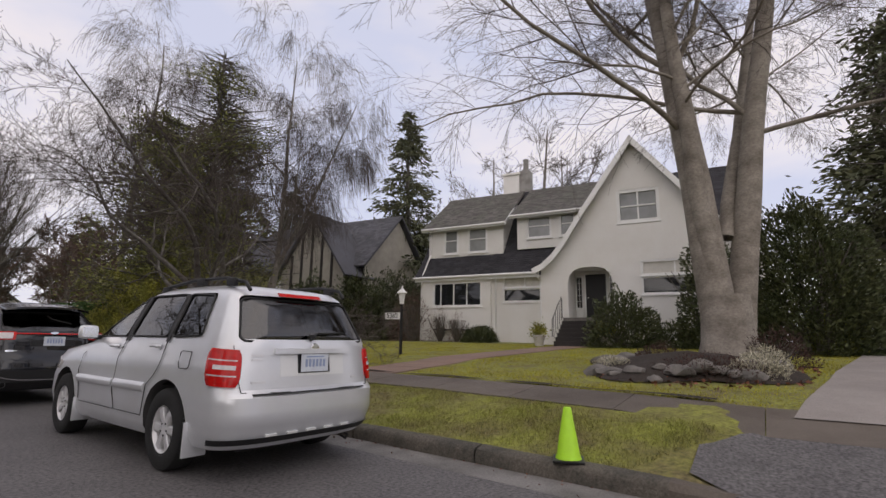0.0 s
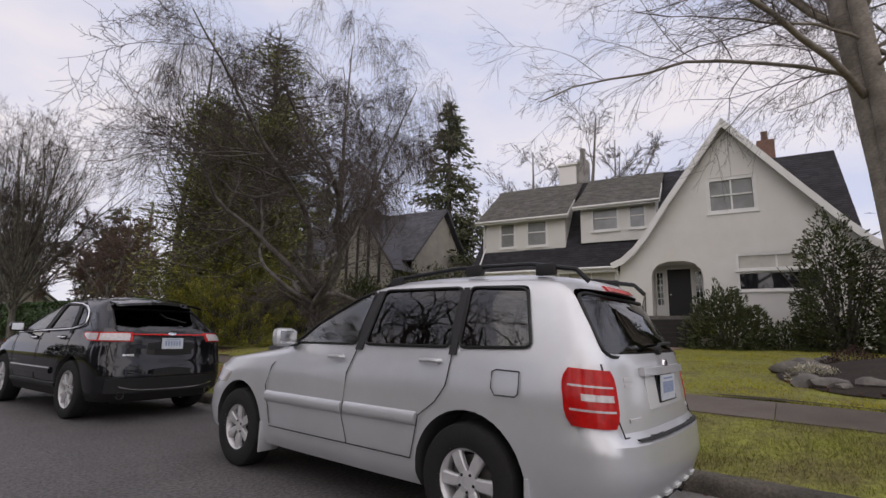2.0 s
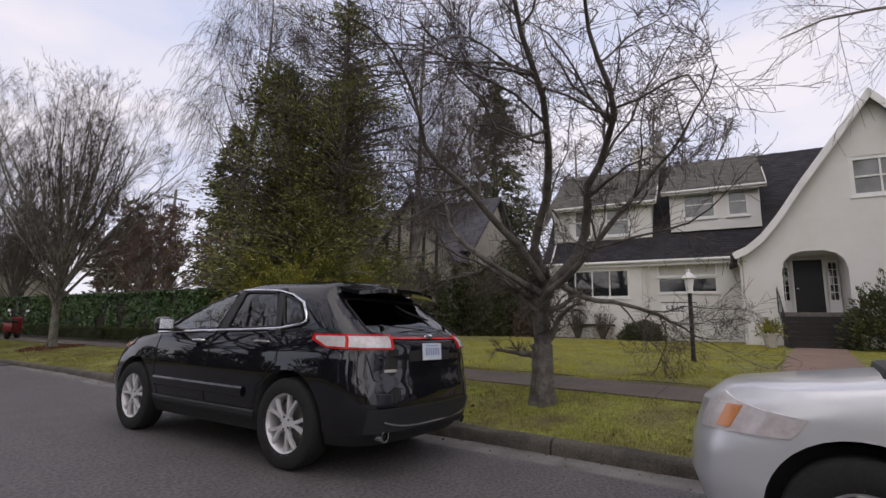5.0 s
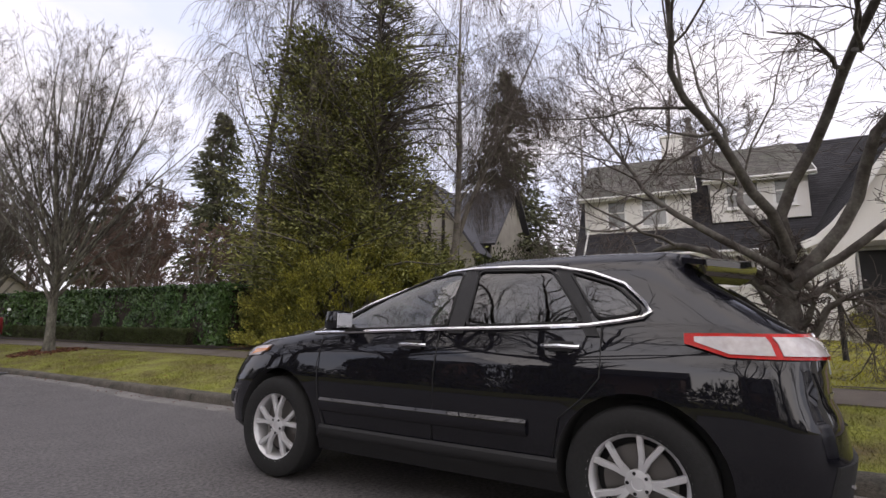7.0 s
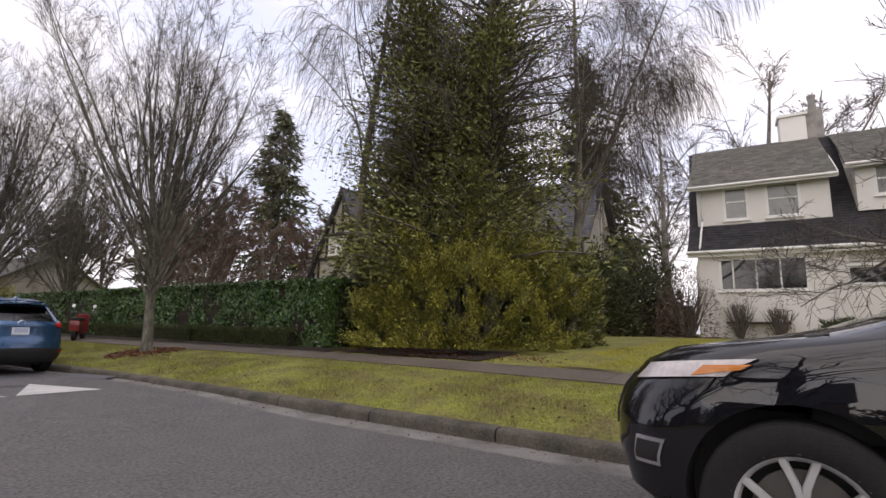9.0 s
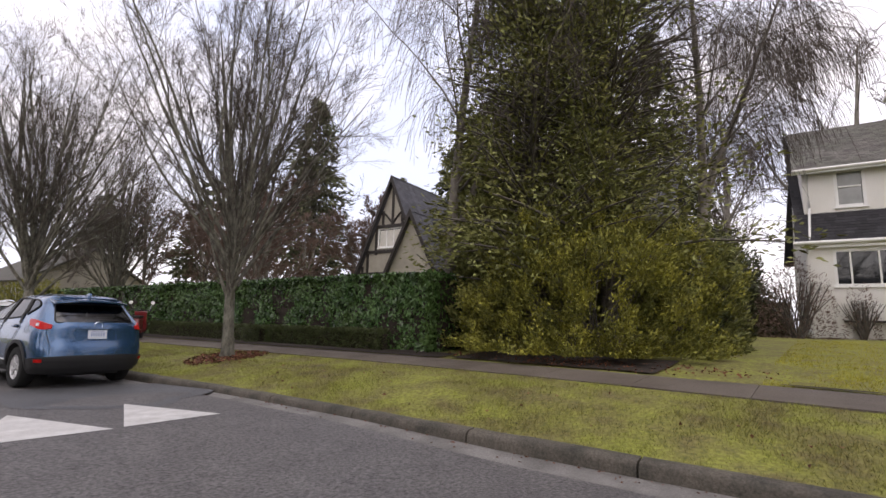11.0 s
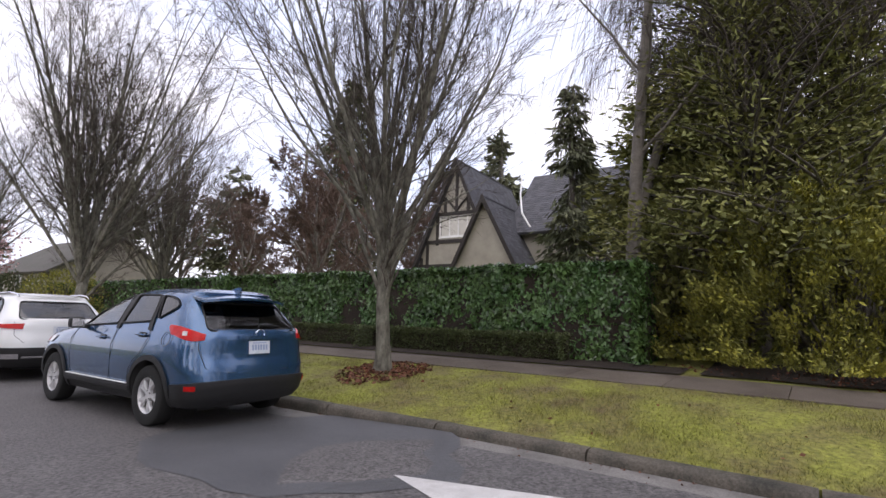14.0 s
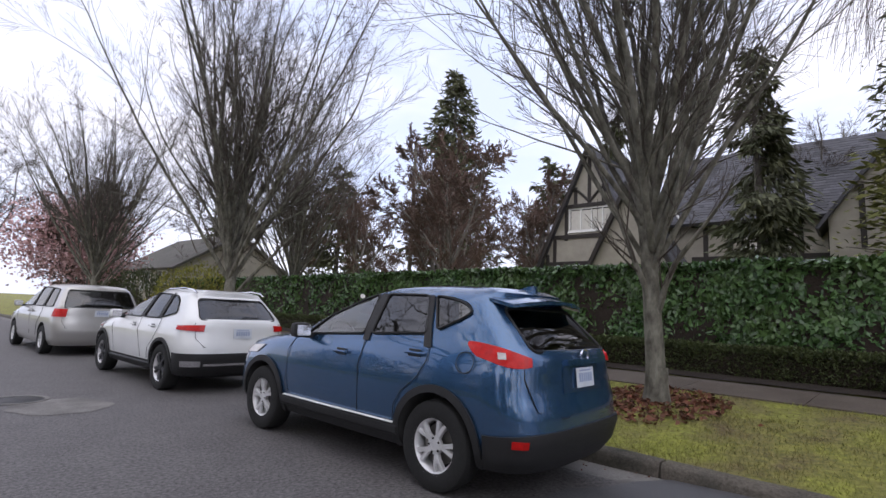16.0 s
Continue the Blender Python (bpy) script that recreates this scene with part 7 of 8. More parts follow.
def hedge(name, label, y0, y1, depth, height, n, seed, material, leaf, back=0.0, lump=0.12):
    """A clipped hedge: a near-black core for its inner shade, and leaves on the faces towards the street, the top and
    the ends.
    """
    rng = np.random.default_rng(seed)
    hd = thing(name, None, label, "hedge")
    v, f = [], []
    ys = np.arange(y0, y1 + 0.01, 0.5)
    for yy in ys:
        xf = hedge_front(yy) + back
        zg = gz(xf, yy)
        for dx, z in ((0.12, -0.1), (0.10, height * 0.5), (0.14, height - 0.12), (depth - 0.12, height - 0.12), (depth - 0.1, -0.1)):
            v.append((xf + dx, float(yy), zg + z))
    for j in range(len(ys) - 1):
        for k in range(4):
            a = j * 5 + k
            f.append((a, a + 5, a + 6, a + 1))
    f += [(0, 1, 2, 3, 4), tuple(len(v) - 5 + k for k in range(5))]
    # Solid slab in soil colour stands in for the shade between the leaves.
    core = new("woody_core", mesh_from("woody_core", v, f, SOIL_AND_SHADE))
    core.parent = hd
    yy = rng.uniform(y0, y1, n)
    kind = rng.uniform(0, 1, n)
    zf = rng.uniform(0.0, 1.0, n) * height
    xf = np.array([hedge_front(q) for q in yy]) + back
    zg = np.interp(xf - kerb_x(yy), RISE_D, RISE_Z)
    wob = np.array([noise.noise((a * 1.1, b * 1.1, seed)) + 0.5 * noise.noise((a * 4, b * 4, seed)) for a, b in zip(yy, zf)]) * lump
    p = np.stack([xf + 0.05 - wob + rng.uniform(0, 0.12, n) ** 1.0, yy, zg + zf], axis=1)
    out = np.tile(np.array((-0.8, 0.0, 0.15)), (n, 1))
    top = kind > 0.74
    p[top, 0] = xf[top] + rng.uniform(0, depth, top.sum())
    p[top, 2] = zg[top] + height - 0.06 + wob[top] * 0.9 + rng.uniform(-0.06, 0.06, top.sum())
    out[top] = (-0.2, 0.0, 0.8)
    end = kind < 0.04
    p[end, 0] = xf[end] + rng.uniform(0, depth, end.sum())
    p[end, 1] = y0 - 0.02 + rng.uniform(0, 0.1, end.sum())
    out[end] = (0, -0.9, 0.15)
    lv = new("foliage", soup("foliage", leaf_cards(rng, p, out, leaf[0], leaf[1], 0.42, 0.10, flat=leaf[0] > 0.1), 4, material))
    lv.parent = hd
    lv["kind"] = "stuff"
    return hd


hedge("hedge", "tall clipped laurel hedge with glossy dark leaves", 26.3, 40.0, 1.3, 2.0, 46000, 150, LAUREL, (0.15, 0.075))
hedge("hedge", "tall clipped laurel hedge further along the street", 40.0, 58.0, 1.3, 2.0, 18000, 151, LAUREL, (0.17, 0.085))
hedge("hedge", "low clipped box hedge in front of the laurel", 27.7, 32.6, 0.42, 0.55, 16000, 152, BOXLEAF, (0.055, 0.026), back=-0.42, lump=0.05)
hedge("hedge", "low clipped box hedge in front of the laurel", 32.85, 48.0, 0.42, 0.55, 24000, 153, BOXLEAF, (0.06, 0.03), back=-0.42, lump=0.05)

# Unseen hedge, added as the dark mass that the car sides mirror.
for k in range(9):
    shrub(-9.5 - 1.5 * (k % 2), -8 + k * 6.5, 2.0, 3.4, 2.6 + 0.6 * (k % 3), 3000, "dark evergreen hedge added across the road for reflections", 160 + k, FIR, (0.30, 0.13), 0.3, z=0.14)


# ---- half-timbered house behind the hedge ----
T = pose(22.5, 39.8, 0.9, 0, 0, 5.7)
tudor = thing("house", T, "half-timbered cream house with steep slate roofs behind the hedge", "house")
SLATE = mat("blue_slate", (0.075, 0.075, 0.088), 0.8, var=0.6, scale=1.0, color2=(0.055, 0.055, 0.06), bump=0.6, bscale=30, grain=0.2, gscale=25, rand=0.3)
wall_part("wall", [(-2.5, -0.6), (2.5, -0.6), (2.5, 3.6), (0, 9.25), (-2.5, 3.6)], "X", 0.0, 0.25, [rect(-1.35, 1.15, 5.05, 6.3)], CREAM, tudor)
for yy, z0, z1 in ((-1.4, 4.9, 6.0), (-0.75, 6.45, 7.4), (0.0, 6.45, 9.0), (0.75, 6.45, 7.4), (1.25, 4.6, 6.3), (-2.3, 0, 3.9), (2.3, 0, 3.9), (1.9, 3.5, 4.8)):
    part("timber", a_box(-0.05, 0.0, yy - 0.09, yy + 0.09, z0, z1), TIMBER, tudor, smooth=0)
for z in (4.8, 6.4, 3.4):
    half_w = min(2.45, (9.25 - z) * 0.443)
    part("timber", a_box(-0.055, -0.002, -half_w, half_w, z - 0.1, z + 0.1), TIMBER, tudor, smooth=0)
for s in (1, -1):
    part("timber_brace", tube([(-0.03, s * 0.05, 6.6), (-0.03, s * 0.4, 7.0), (-0.03, s * 0.75, 7.3), (-0.03, s * 1.0, 7.2)], 0.07, 5), TIMBER, tudor)
    part("barge_board", prism([(0.0, 9.62), (s * 2.85, 3.15), (s * 2.68, 3.05), (0.0, 9.2)], "X", -0.36, -0.30), TIMBER, tudor, smooth=0)
    slab([(-0.34, 0.0, 9.58), (7.5, 0.0, 9.58), (7.5, s * 2.9, 3.05), (-0.34, s * 2.9, 3.05)], 0.12, SLATE, tudor, "roof_slope")
    run = Vector((0, -s * 2.9, 6.53))
    shingles(tudor, "slate_course", (-0.34, s * 2.9, 3.05), (1, 0, 0), run, 7.8, run.length, SLATE, course=0.2, tab=0.3, seed=40 + s)
window_part(tudor, 0.05, -1.35, 1.15, 5.05, 6.3, (1, 1, 1, 1), frame=0.09, blind=0.96)
# the lower gable and the long range to the south
wall_part("wall", [(-4.3, -0.6), (-0.6, -0.6), (-0.6, 3.0), (-2.4, 6.6), (-4.3, 3.0)], "X", -1.2, -1.0, [], CREAM, tudor)
for s, ye in ((1, -0.25), (-1, -4.65)):
    slab([(-1.5, -2.4, 6.85), (3.0, -2.4, 6.85), (3.0, ye, 2.6), (-1.5, ye, 2.6)], 0.12, SLATE, tudor, "roof_slope")
    part("barge_board", prism([(-2.4, 6.95), (ye, 2.5), (ye - 0.12 * s, 2.35), (-2.4, 6.5)], "X", -1.56, -1.5), TIMBER, tudor, smooth=0)
    run = Vector((0, -2.4 - ye, 4.25))
    shingles(tudor, "slate_course", (-1.5, ye, 2.6), (1, 0, 0), run, 4.5, run.length, SLATE, course=0.2, tab=0.3, seed=50 + s)
wall_part("wall", rect(-15.5, -2.5, -0.6, 5.4), "X", 1.6, 1.85, [rect(-8.2, -6.4, 4.0, 5.0), rect(-11.6, -10.2, 4.0, 5.0)], CREAM, tudor)
for yy in (-5.0, -6.0, -8.6, -9.6, -12.0, -13.4, -15.3):
    part("timber", a_box(1.54, 1.6, yy - 0.1, yy + 0.1, 2.0, 5.3), TIMBER, tudor, smooth=0)
for z in (3.6, 5.2):
    part("timber", a_box(1.535, 1.598, -15.5, -4.4, z - 0.1, z + 0.1), TIMBER, tudor, smooth=0)
window_part(tudor, 1.64, -8.2, -6.4, 4.0, 5.0, (1, 1, 1), frame=0.08, blind=0.9)
window_part(tudor, 1.64, -11.6, -10.2, 4.0, 5.0, (1, 1), frame=0.08)
slab([(1.0, -15.9, 5.2), (1.0, -2.5, 5.2), (5.6, -2.5, 9.7), (5.6, -15.9, 9.7)], 0.14, SLATE, tudor, "roof_slope")
slab([(10.2, -15.9, 5.2), (10.2, -2.5, 5.2), (5.61, -2.5, 9.7), (5.61, -15.9, 9.7)], 0.14, SLATE, tudor, "roof_slope")
up = Vector((4.6, 0, 4.5))
shingles(tudor, "slate_course", (1.0, -15.9, 5.2), (0, 1, 0), up, 13.4, up.length, SLATE, course=0.22, tab=0.32, seed=60)
part("wall", prism([(1.85, -0.6), (9.6, -0.6), (9.6, 5.4), (5.6, 9.4), (1.85, 5.4)], "Y", -15.5, -15.25), CREAM, tudor, smooth=0)
part("wall", a_box(0.25, 7.4, 2.3, 2.5, -0.6, 3.7), CREAM, tudor, smooth=0)
part("lead_flashing", tube([(2.6, -2.9, 8.9), (1.9, -3.1, 7.6), (1.4, -3.4, 6.4), (1.1, -4.0, 5.5)], 0.05, 5), TRIM, tudor)
# timbered gable seen past the far end of the white house
slab([(-0.6, -15.6, 4.4), (-0.6, -12.4, 8.9), (3.0, -12.4, 8.9), (3.0, -15.6, 4.4)], 0.12, SLATE, tudor, "roof_slope")
slab([(-0.6, -9.2, 4.4), (-0.6, -12.4, 8.9), (3.0, -12.4, 8.9), (3.0, -9.2, 4.4)], 0.12, SLATE, tudor, "roof_slope")
wall_part("wall", [(-15.2, -0.6), (-9.6, -0.6), (-9.6, 4.8), (-12.4, 8.6), (-15.2, 4.8)], "X", -0.3, -0.1, [], CREAM, tudor)
for yy in (-14.2, -13.3, -12.4, -11.5, -10.6):
    part("timber", a_box(-0.36, -0.3, yy - 0.09, yy + 0.09, 3.6, 8.4 - abs(yy + 12.4) * 1.35), TIMBER, tudor, smooth=0)

# ---- plain houses down the street, and unseen ones added across it and behind ----
def far_house(x, y, w, d, h, roof_h, rot, wall_mat, roof_mat, label):
    hs = thing("house", pose(x, y, gz(x, y) if x > 0 else 0.14, 0, 0, rot), label, "house")
    part("wall", a_box(0, d, -w / 2, w / 2, -0.5, h), wall_mat, hs, smooth=0)
    for s in (1, -1):
        slab([(d / 2 * (1 - 1.12 * s), -w / 2 - 0.4, h - 0.2), (d / 2 * (1 - 1.12 * s), w / 2 + 0.4, h - 0.2), (d / 2, w / 2 + 0.4, h + roof_h), (d / 2, -w / 2 - 0.4, h + roof_h)], 0.15, roof_mat, hs, "roof_slope")
    part("gable_wall", prism([(0, h), (d, h), (d / 2, h + roof_h - 0.2)], "Y", -w / 2, w / 2), wall_mat, hs, smooth=0)
    for k in range(3):
        window_part(hs, -0.03, -w / 2 + w * (0.14 + 0.28 * k), -w / 2 + w * (0.14 + 0.28 * k) + w * 0.16, 1.4, 2.7, (1, 1), frame=0.08)
    return hs


far_house(9.0, 66.0, 9, 8, 3.0, 2.6, 8, CREAM, ROOF_G, "low beige house further down the street")
far_house(14.0, 80.0, 10, 8, 3.2, 3.0, 8, STUCCO, ROOF_G, "pale house far down the street")
# Unseen trees and house, added to keep bright sky off the car tails.
for k, (x, y, h) in enumerate(((11.0, -20.0, 15), (3.0, -34.0, 16), (-7.5, -14.0, 14))):
    plain_tree(x, y, h, 95 + k, TWIG_D, "unseen bare tree added back along the road against sky glare")
far_house(17.0, -24.0, 11, 9, 5.0, 3.5, 5, STUCCO, ROOF_D, "unseen house added back along the street against sky glare")
# Added out of view so that the car sides mirror less bright sky.
far_house(-29.0, 2.0, 11, 9, 5.0, 3.5, 180, BRICK, ROOF_D, "unseen house added across the street for reflections")
far_house(-29.0, 20.0, 12, 9, 5.2, 3.5, 180, BRICK, ROOF_D, "unseen house added across the street for reflections")
far_house(-29.0, 38.0, 11, 9, 5.0, 3.5, 180, BRICK, ROOF_D, "unseen house added across the street for reflections")

pole = thing("utility_pole", Matrix.Translation((21.3, 52.4, gz(21.3, 52.4))), "weathered grey wooden utility pole behind the hedge", "pole")
part("shaft", lathe([(0.15, 0), (0.11, 12.0), (0.09, 12.05)], n=10), BARK_H, pole)
part("crossarm", a_box(-1.2, 1.2, -0.06, 0.06, 11.2, 11.32), BARK_H, pole, smooth=0)

# ---- board fence at the end of the lawn ----
fence = thing("fence", None, "old brown wooden board fence at the end of the lawn", "fence")
fa, fb = Vector((24.9, 23.0, 0)), Vector((28.4, 19.9, 0))
fdir = (fb - fa).normalized()
turn = math.degrees(math.atan2(fdir.y, fdir.x))
for k in range(int((fb - fa).length / 0.16)):
    q = fa + fdir * (0.16 * k)
    board = part("board", a_box(0.004, 0.148, -0.012, 0.012, 0, 1.55 + 0.03 * math.sin(k * 2.3)), FENCE, fence, smooth=0)
    board.matrix_local = pose(q.x, q.y, gz(q.x, q.y), 0, 0, turn)
for k in range(3):
    q = fa + fdir * (2.2 * k)
    post = part("post", a_box(-0.05, 0.05, 0.013, 0.11, 0, 1.6), FENCE, fence, smooth=0)
    post.matrix_local = pose(q.x, q.y, gz(q.x, q.y), 0, 0, turn)

# ---- lamp post with the house number ----
lamp = thing("lamp_post", Matrix.Translation((12.3, 10.65, gz(12.3, 10.65))), "black lamp post with white lantern and hanging number board", "lamp post")
part("post", box(lathe([(0.06, 0), (0.05, 0.1), (0.042, 1.45), (0.05, 1.5)], n=8), -0.01, 0.01, -0.01, 0.02, 0.6, 0.62), BLACKM, lamp)
part("bracket_arm", tube([(0, -0.12, 1.30), (0, 0.02, 1.30), (0, 0.60, 1.30)], 0.012, 6), BLACKM, lamp)
lant = part("lantern", lathe([(0.03, 1.48), (0.07, 1.52), (0.065, 1.55), (0.10, 1.80), (0.115, 1.82), (0.165, 1.835), (0.15, 1.86), (0.06, 1.95), (0.03, 1.98), (0.03, 2.03), (0.001, 2.06)], n=8), TRIM, lamp, "white painted lantern", smooth=20)
board = part("number_board", a_box(-0.012, 0.012, 0.05, 0.58, 1.05, 1.25, 0.004), TRIM, lamp, "white board with dark house number", smooth=0)
for yy in (0.12, 0.5):
    part("hanger", tube([(0, yy, 1.24), (0, yy, 1.30)], 0.005, 4), BLACKM, lamp)
fc = bpy.data.curves.new("house_number", "FONT")
fc.body, fc.size, fc.extrude, fc.align_x, fc.align_y = "5362", 0.20, 0.004, "CENTER", "CENTER"
fo = new("house_number_text", fc)
fo.matrix_world = Matrix.Identity(4)
bpy.context.view_layer.update()
num = bpy.data.meshes.new_from_object(fo.evaluated_get(bpy.context.evaluated_depsgraph_get()))
bpy.data.objects.remove(fo)
num.materials.clear()
num.materials.append(BLACKM)
no = new("house_number", num)
no.parent = board
no.matrix_local = pose(-0.016, 0.315, 1.15, 90, 0, -90)
lamp.rotation_euler = (0, 0, radians(8))

# ---- lime cone at the kerb ----
cn = thing("traffic_cone", pose(4.98, 2.95, gz(4.98, 2.95) + 0.005, 0, 0, 20), "bright lime-green traffic cone on the verge by the kerb", "cone")
part("cone_base", a_box(-0.135, 0.135, -0.135, 0.135, 0.0, 0.022, 0.008), BLACKM, cn, "dark rubber foot", smooth=0)
part("cone_body", lathe([(0.115, 0.02), (0.108, 0.04), (0.10, 0.06), (0.036, 0.44), (0.028, 0.455), (0.02, 0.45)], n=28), CONE, cn)

# ---- rock bed round the beech ----
rngr = np.random.default_rng(9)
mv, mf = [], []
NR, NA = 8, 36
for i in range(NR + 1):
    for j in range(NA):
        a = 2 * math.pi * j / NA
        edge = 1 + 0.12 * math.sin(3 * a + 1) + 0.08 * math.sin(5 * a)
        x = 11.3 + (2.3 * edge * math.cos(a)) * i / NR
        y = 2.75 + (1.75 * edge * math.sin(a)) * i / NR
        u = i / NR
        mv.append((x, y, gz(x, y) + 0.02 + 0.30 * (1 - u ** 1.6) + 0.05 * noise.noise((x * 3, y * 3, 0)) * (1 - u)))
for i in range(NR):
    for j in range(NA):
        mf.append((i * NA + j, i * NA + (j + 1) % NA, (i + 1) * NA + (j + 1) % NA, (i + 1) * NA + j))
bed = new("flower_bed", mesh_from("flower_bed", mv, mf, SOIL_AND_SHADE, smooth=60))
tagged(bed, "raised bed of dark soil and dead leaves round the beech", "flower bed", kind="stuff")


def rock(x, y, z, r, seed):
    bm = bmesh.new()
    bmesh.ops.create_icosphere(bm, subdivisions=2, radius=1.0)
    for v in bm.verts:
        n = 1 + 0.35 * noise.noise(v.co * 1.4 + Vector((seed * 3.1, 0, 0)))
        v.co = Vector((v.co.x * r * n * 1.3, v.co.y * r * n, v.co.z * r * n * 0.6))
    me = bpy.data.meshes.new("rock")
    bm.to_mesh(me)
    bm.free()
    me.materials.append(ROCK)
    me.shade_smooth()
    me.set_sharp_from_angle(angle=radians(40))
    ob = new("rock", me)
    ob.matrix_world = pose(x, y, z, 0, 0, seed * 77 % 360)
    return tagged(ob, "rough grey garden rock edging the tree bed", "rock", group="tree bed rocks")


for k in range(26):
    a = 0.9 + 4.5 * k / 25 + rngr.uniform(-0.08, 0.08)
    rr = rngr.uniform(0.62, 1.0)
    x, y = 11.3 + 2.25 * rr * math.cos(a), 2.75 + 1.7 * rr * math.sin(a)
    rock(x, y, gz(x, y) + 0.30 * (1 - rr ** 1.6) + 0.05, rngr.uniform(0.10, 0.24), k)
shrub(9.9, 2.3, 0.55, 0.8, 0.42, 2600, "dark brown heather clump in the tree bed", 170, HEATHER, (0.05, 0.012), 0.3, stems=30)
shrub(10.2, 1.6, 0.5, 0.45, 0.40, 2200, "pale flowering heather in the tree bed", 171, PALEFLOWER, (0.05, 0.02), 0.3)
shrub(11.0, 1.5, 0.6, 0.4, 0.45, 2000, "pale flowering heather in the tree bed", 172, PALEFLOWER, (0.05, 0.02), 0.3)
shrub(10.6, 4.0, 0.45, 0.4, 0.28, 1600, "pale flowering heather in the tree bed", 173, PALEFLOWER, (0.05, 0.02), 0.3)
shrub(12.2, 1.3, 0.6, 0.6, 0.75, 2600, "dark heather against the beech", 174, HEATHER, (0.06, 0.015), 0.3)
shrub(11.9, 3.4, 0.5, 0.5, 0.45, 1800, "dark heather against the beech", 175, HEATHER, (0.06, 0.015), 0.3)


def pot(x, y, label, seed):
    z = gz(x, y)
    p = thing("plant_pot", Matrix.Translation((x, y, z)), label, "plant pot")
    part("pot", lathe([(0.15, 0), (0.16, 0.03), (0.24, 0.40), (0.27, 0.41), (0.27, 0.46), (0.23, 0.46), (0.22, 0.42), (0.001, 0.41)], n=20), POTTERY, p)
    rg = np.random.default_rng(seed)
    c = rg.normal(0, 1, (500, 3)) * np.array((0.16, 0.16, 0.14)) + np.array((0, 0, 0.66))
    lf = new("pot_foliage", soup("pot_foliage", leaf_cards(rg, c, unit(c - np.array((0, 0, 0.45))), 0.16, 0.04, 0.4), 4, GOLDEN))
    lf.parent = p
    lf["kind"] = "stuff"


pot(19.75, 9.35, "pale stone pot with trailing plant beside the steps", 1)
pot(20.2, 6.75, "pale stone pot with golden plant beside the steps", 2)

# ---- red motor scooter on the verge by the hedge ----
bike = thing("scooter", pose(7.6, 37.3, gz(7.6, 37.3), 0, 0, 60), "red motor scooter with round mirrors parked by the hedge", "scooter")
for x in (-0.62, 0.62):
    part("wheel", lathe([(0.14, -0.05), (0.24, -0.055), (0.25, 0), (0.24, 0.055), (0.14, 0.05)], "Y", 20, m=Matrix.Translation((x, 0, 0.25)), close=True), RUBBER, bike)
part("body", box(box(bmesh.new(), -0.85, 0.0, -0.16, 0.16, 0.32, 0.72, 0.08), -0.1, 0.5, -0.15, 0.15, 0.24, 0.36, 0.03), SCOOTER, bike)
part("seat", a_box(-0.80, -0.02, -0.15, 0.15, 0.72, 0.82, 0.04), SEAL, bike)
part("leg_shield", box(bmesh.new(), -0.03, 0.03, -0.19, 0.19, 0, 0.68, 0.02, m=pose(0.46, 0, 0.30, 0, -14, 0)), SCOOTER, bike)
part("fork", tube([(0.62, 0, 0.25), (0.46, 0, 0.70), (0.38, 0, 1.0)], 0.03, 8), CHROME, bike)
part("handlebar", tube([(0.28, -0.34, 1.02), (0.38, -0.12, 1.0), (0.38, 0.12, 1.0), (0.28, 0.34, 1.02)], 0.016, 8), BLACKM, bike)
for s in (1, -1):
    mr = part("mirror_stalk", tube([(0.32, s * 0.25, 1.02), (0.30, s * 0.33, 1.22)], 0.008, 6), CHROME, bike)
    part("mirror", lathe([(0.001, 0), (0.055, 0.005), (0.06, 0.02), (0.001, 0.03)], n=16, m=pose(0.30, s * 0.33, 1.26, 0, -80, 0)), TRIM, mr)

# ---- road patches, manhole, leaves ----
def patch_sheet(name, label, cx, cy, rx, ry, material, seed, lift, kind="stuff"):
    v = [(cx, cy, float(hump(cy)) + lift)]
    n = 28
    for j in range(n):
        a = 2 * math.pi * j / n
        e = 1 + 0.22 * noise.noise((math.cos(a) * 1.5 + seed, math.sin(a) * 1.5, 0)) + 0.06 * noise.noise((math.cos(a) * 6, math.sin(a) * 6, seed))
        x, y = cx + rx * e * math.cos(a), cy + ry * e * math.sin(a)
        v.append((x, y, float(hump(y)) + lift))
    return tagged(new(name, mesh_from(name, v, [(0, 1 + j, 1 + (j + 1) % n) for j in range(n)], material)), label, "road patch", kind=kind)


patch_sheet("road_patch", "smoother pale asphalt patch on the speed table", 3.6, 27.9, 1.5, 1.7, ASPHALT2, 1, 0.004)
patch_sheet("road_patch", "pale worn asphalt patch in the road", 1.15, 35.2, 0.5, 0.6, GUTTER, 2, 0.005)
mh = thing("manhole_cover", Matrix.Translation((0.75, 35.9, 0.004)), "dark iron manhole cover in the road", "manhole")
part("cover", lathe([(0.001, 0.004), (0.28, 0.004), (0.29, 0.0)], n=28), BLACKM, mh)
part("ring", lathe([(0.30, 0.0), (0.30, 0.008), (0.36, 0.008), (0.36, 0.0)], n=28, close=True), GUTTER, mh)


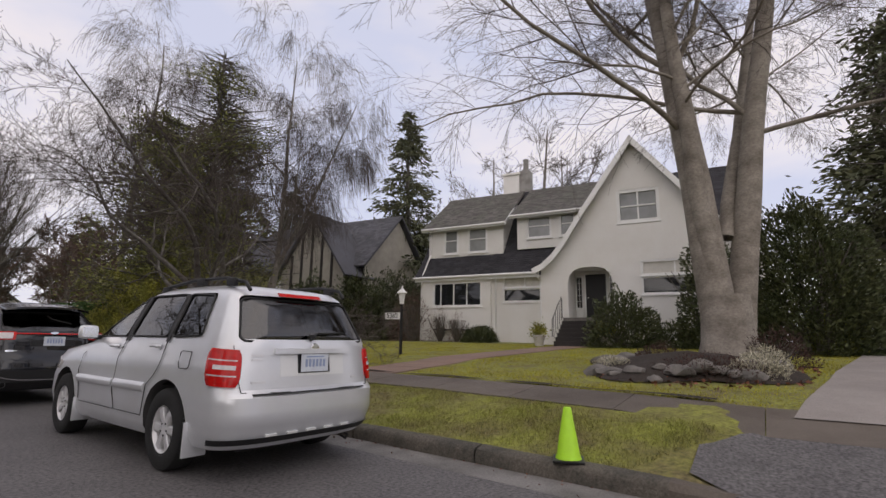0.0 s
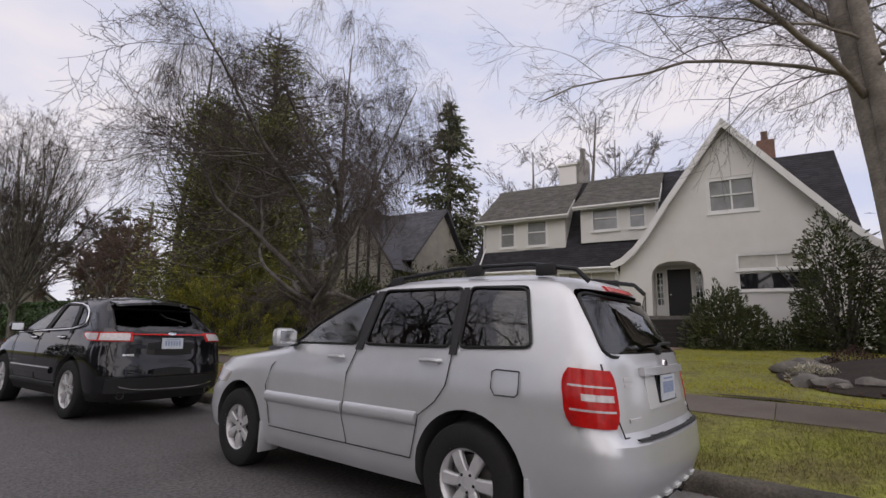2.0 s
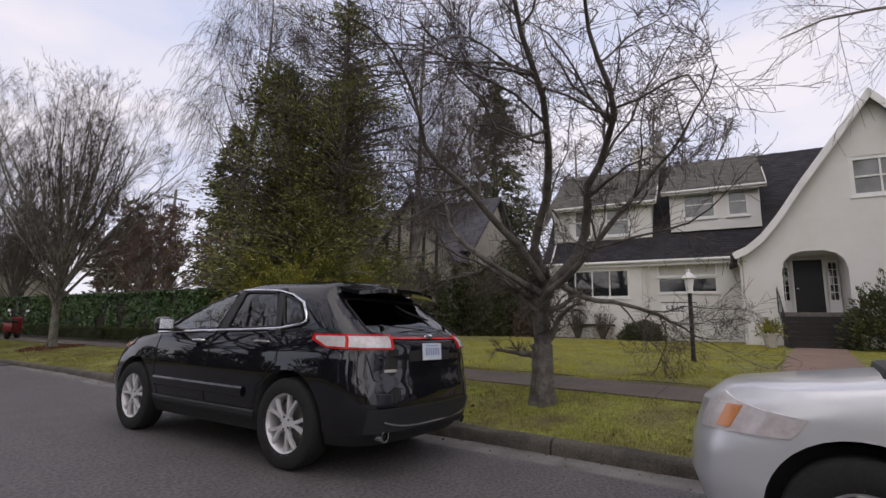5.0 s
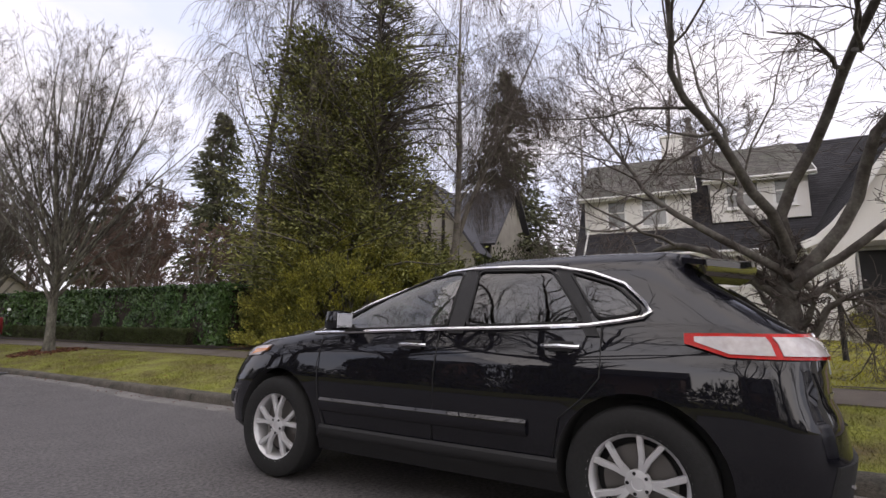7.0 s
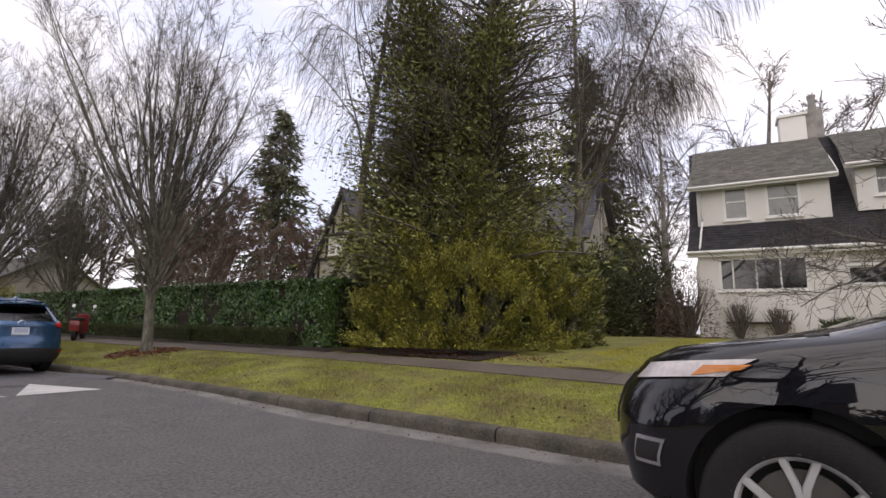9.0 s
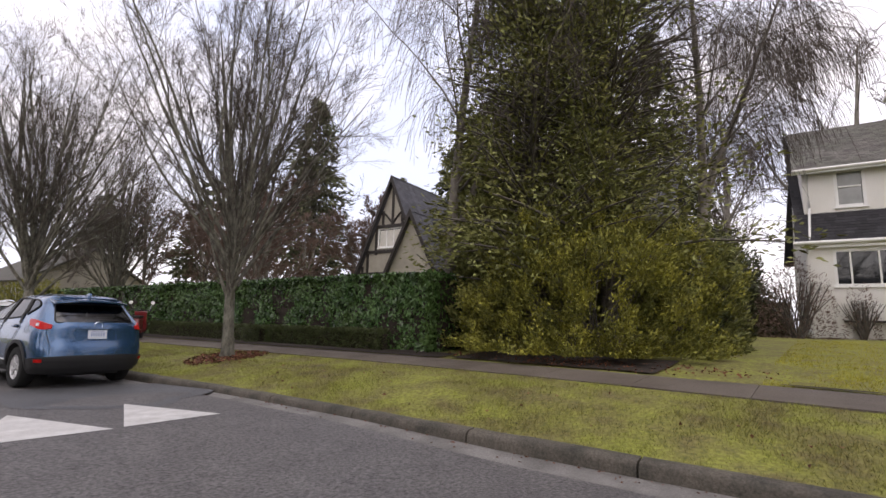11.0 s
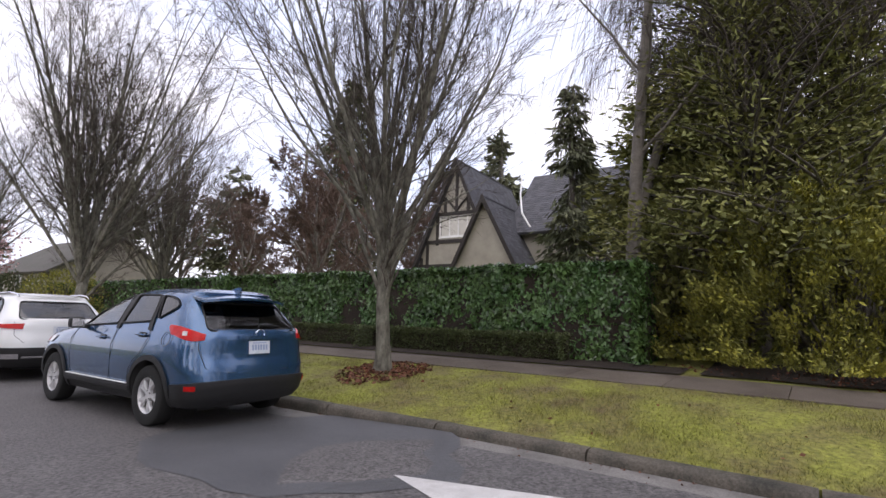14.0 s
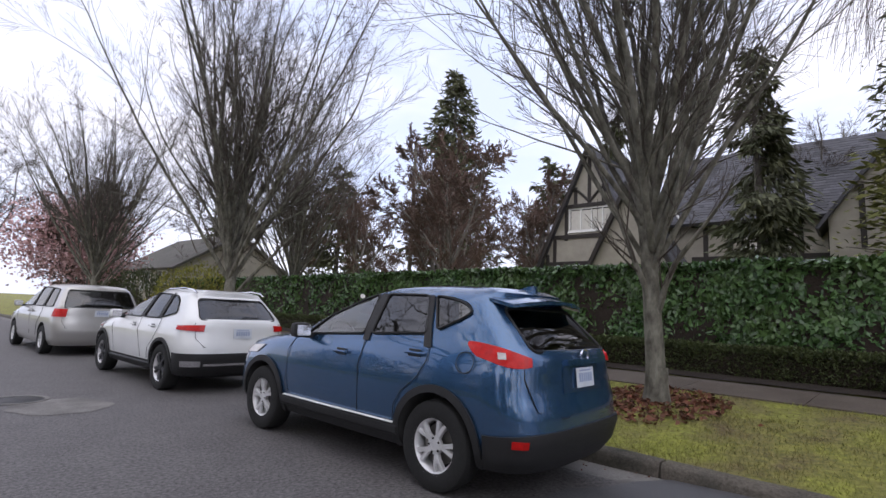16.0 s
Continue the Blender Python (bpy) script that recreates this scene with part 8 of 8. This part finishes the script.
def litter(name, label, cx, cy, rx, ry, n, seed, material, size, dens=1.6):
    rg = np.random.default_rng(seed)
    a, r = rg.uniform(0, 6.28, n), rg.uniform(0, 1, n) ** (1 / dens)
    x, y = cx + rx * r * np.cos(a), cy + ry * r * np.sin(a)
    z = np.array([gz(p, q) for p, q in zip(x, y)]) + rg.uniform(0.015, 0.05, n)
    c = np.stack([x, y, z], axis=1)
    d = rg.normal(0, 1, (n, 3)) * np.array((1, 1, 0.25))
    ob = new(name, soup(name, leaf_cards(rg, c, unit(d), size, size * 0.6, 0.1, 0.3), 4, material))
    return tagged(ob, label, "dead leaves", kind="stuff")


litter("leaf_litter", "brown dead leaves round the street tree", 6.75, 29.85, 0.95, 0.8, 900, 1, DEADLEAF, 0.09)
litter("leaf_litter", "brown dead leaves round the far street tree", 5.35, 41.2, 1.0, 0.8, 500, 2, DEADLEAF, 0.1)
litter("leaf_litter", "scattered dead leaves under the beech", 11.0, 2.6, 2.4, 1.9, 700, 3, DEADLEAF, 0.09)
litter("leaf_litter", "scattered dead leaves along the verge", 6.2, 18.0, 1.0, 12.0, 90, 4, DEADLEAF, 0.06, 1.0)
litter("leaf_litter", "dead leaves under the golden shrub", 10.0, 22.6, 0.8, 3.6, 700, 5, DEADLEAF, 0.06, 1.2)
# fallen bits in the gutter
rg = np.random.default_rng(8)
n = 500
yy = rg.uniform(-1, 42, n)
xx = kerb_x(yy) - 0.17 - rg.uniform(0, 1, n) ** 2.5 * 0.35
c = np.stack([xx, yy, hump(yy) * 0.6 + 0.006], axis=1)
tagged(new("gutter_debris", soup("gutter_debris", leaf_cards(rg, c, unit(rg.normal(0, 1, (n, 3)) * np.array((1, 1, 0.15))), 0.035, 0.02, 0.1, 0.2), 4, DEADLEAF)), "brown leaf bits lying in the gutter", "debris", kind="stuff")


# ---- grass ----
def grass(name, label, n, seed, region, height, width, material):
    """Short blades over a region; region gives x, y for random pairs."""
    rg = np.random.default_rng(seed)
    x, y = region(rg.uniform(0, 1, n), rg.uniform(0, 1, n))
    dens = np.array([noise.noise((a * 0.9, b * 0.9, 4.0)) + 0.6 * noise.noise((a * 3.5, b * 3.5, 2.0)) for a, b in zip(x, y)])
    keep = dens + rg.uniform(-0.5, 0.9, n) > -0.05
    wx = walk_x(y)
    keep &= ~((x > wx - 0.02) & (x < wx + WALK_W + 0.08))
    keep &= ~((np.abs(y - 8.3) < 0.72) & (x > 8.2) & (x < 20.4))
    keep &= ~((y < driveway_edge(x) + 0.03) & (x > 7.0))
    keep &= ~((x < wx) & (y < 2.18 - (x - 5.5) * 0.5))
    keep &= ~(((x - 11.3) / 2.35) ** 2 + ((y - 2.75) / 1.8) ** 2 < 1)
    x, y, dens = x[keep], y[keep], dens[keep]
    m = len(x)
    z = land(x, y)
    h = height * rg.uniform(0.5, 1.3, m) * (1 + 0.6 * dens)
    a = rg.uniform(0, 6.28, m)
    lean = rg.normal(0, 0.6, (m, 2)) * h[:, None]
    dx, dy = np.cos(a) * width / 2, np.sin(a) * width / 2
    tri = np.stack([np.stack([x - dx, y - dy, z - 0.005], 1), np.stack([x + dx, y + dy, z - 0.005], 1), np.stack([x + lean[:, 0], y + lean[:, 1], z + np.maximum(h, 0.008)], 1)], axis=1)
    return tagged(new(name, soup(name, tri, 3, material)), label, "grass", kind="stuff")


def verge_region(u, v):
    y = 1.5 + 36 * v
    return kerb_x(y) + 0.03 + (walk_x(y) - kerb_x(y) - 0.06) * u, y


def lawn_region(u, v):
    y = -0.5 + 20 * v
    return walk_x(y) + WALK_W + 0.1 + 13 * u ** 1.3, y


grass("verge_grass", "short mossy yellow-green grass on the verge", 230000, 11, verge_region, 0.038, 0.007, BLADE2)
grass("lawn_grass", "short bright mossy lawn grass", 150000, 12, lawn_region, 0.030, 0.012, BLADE)
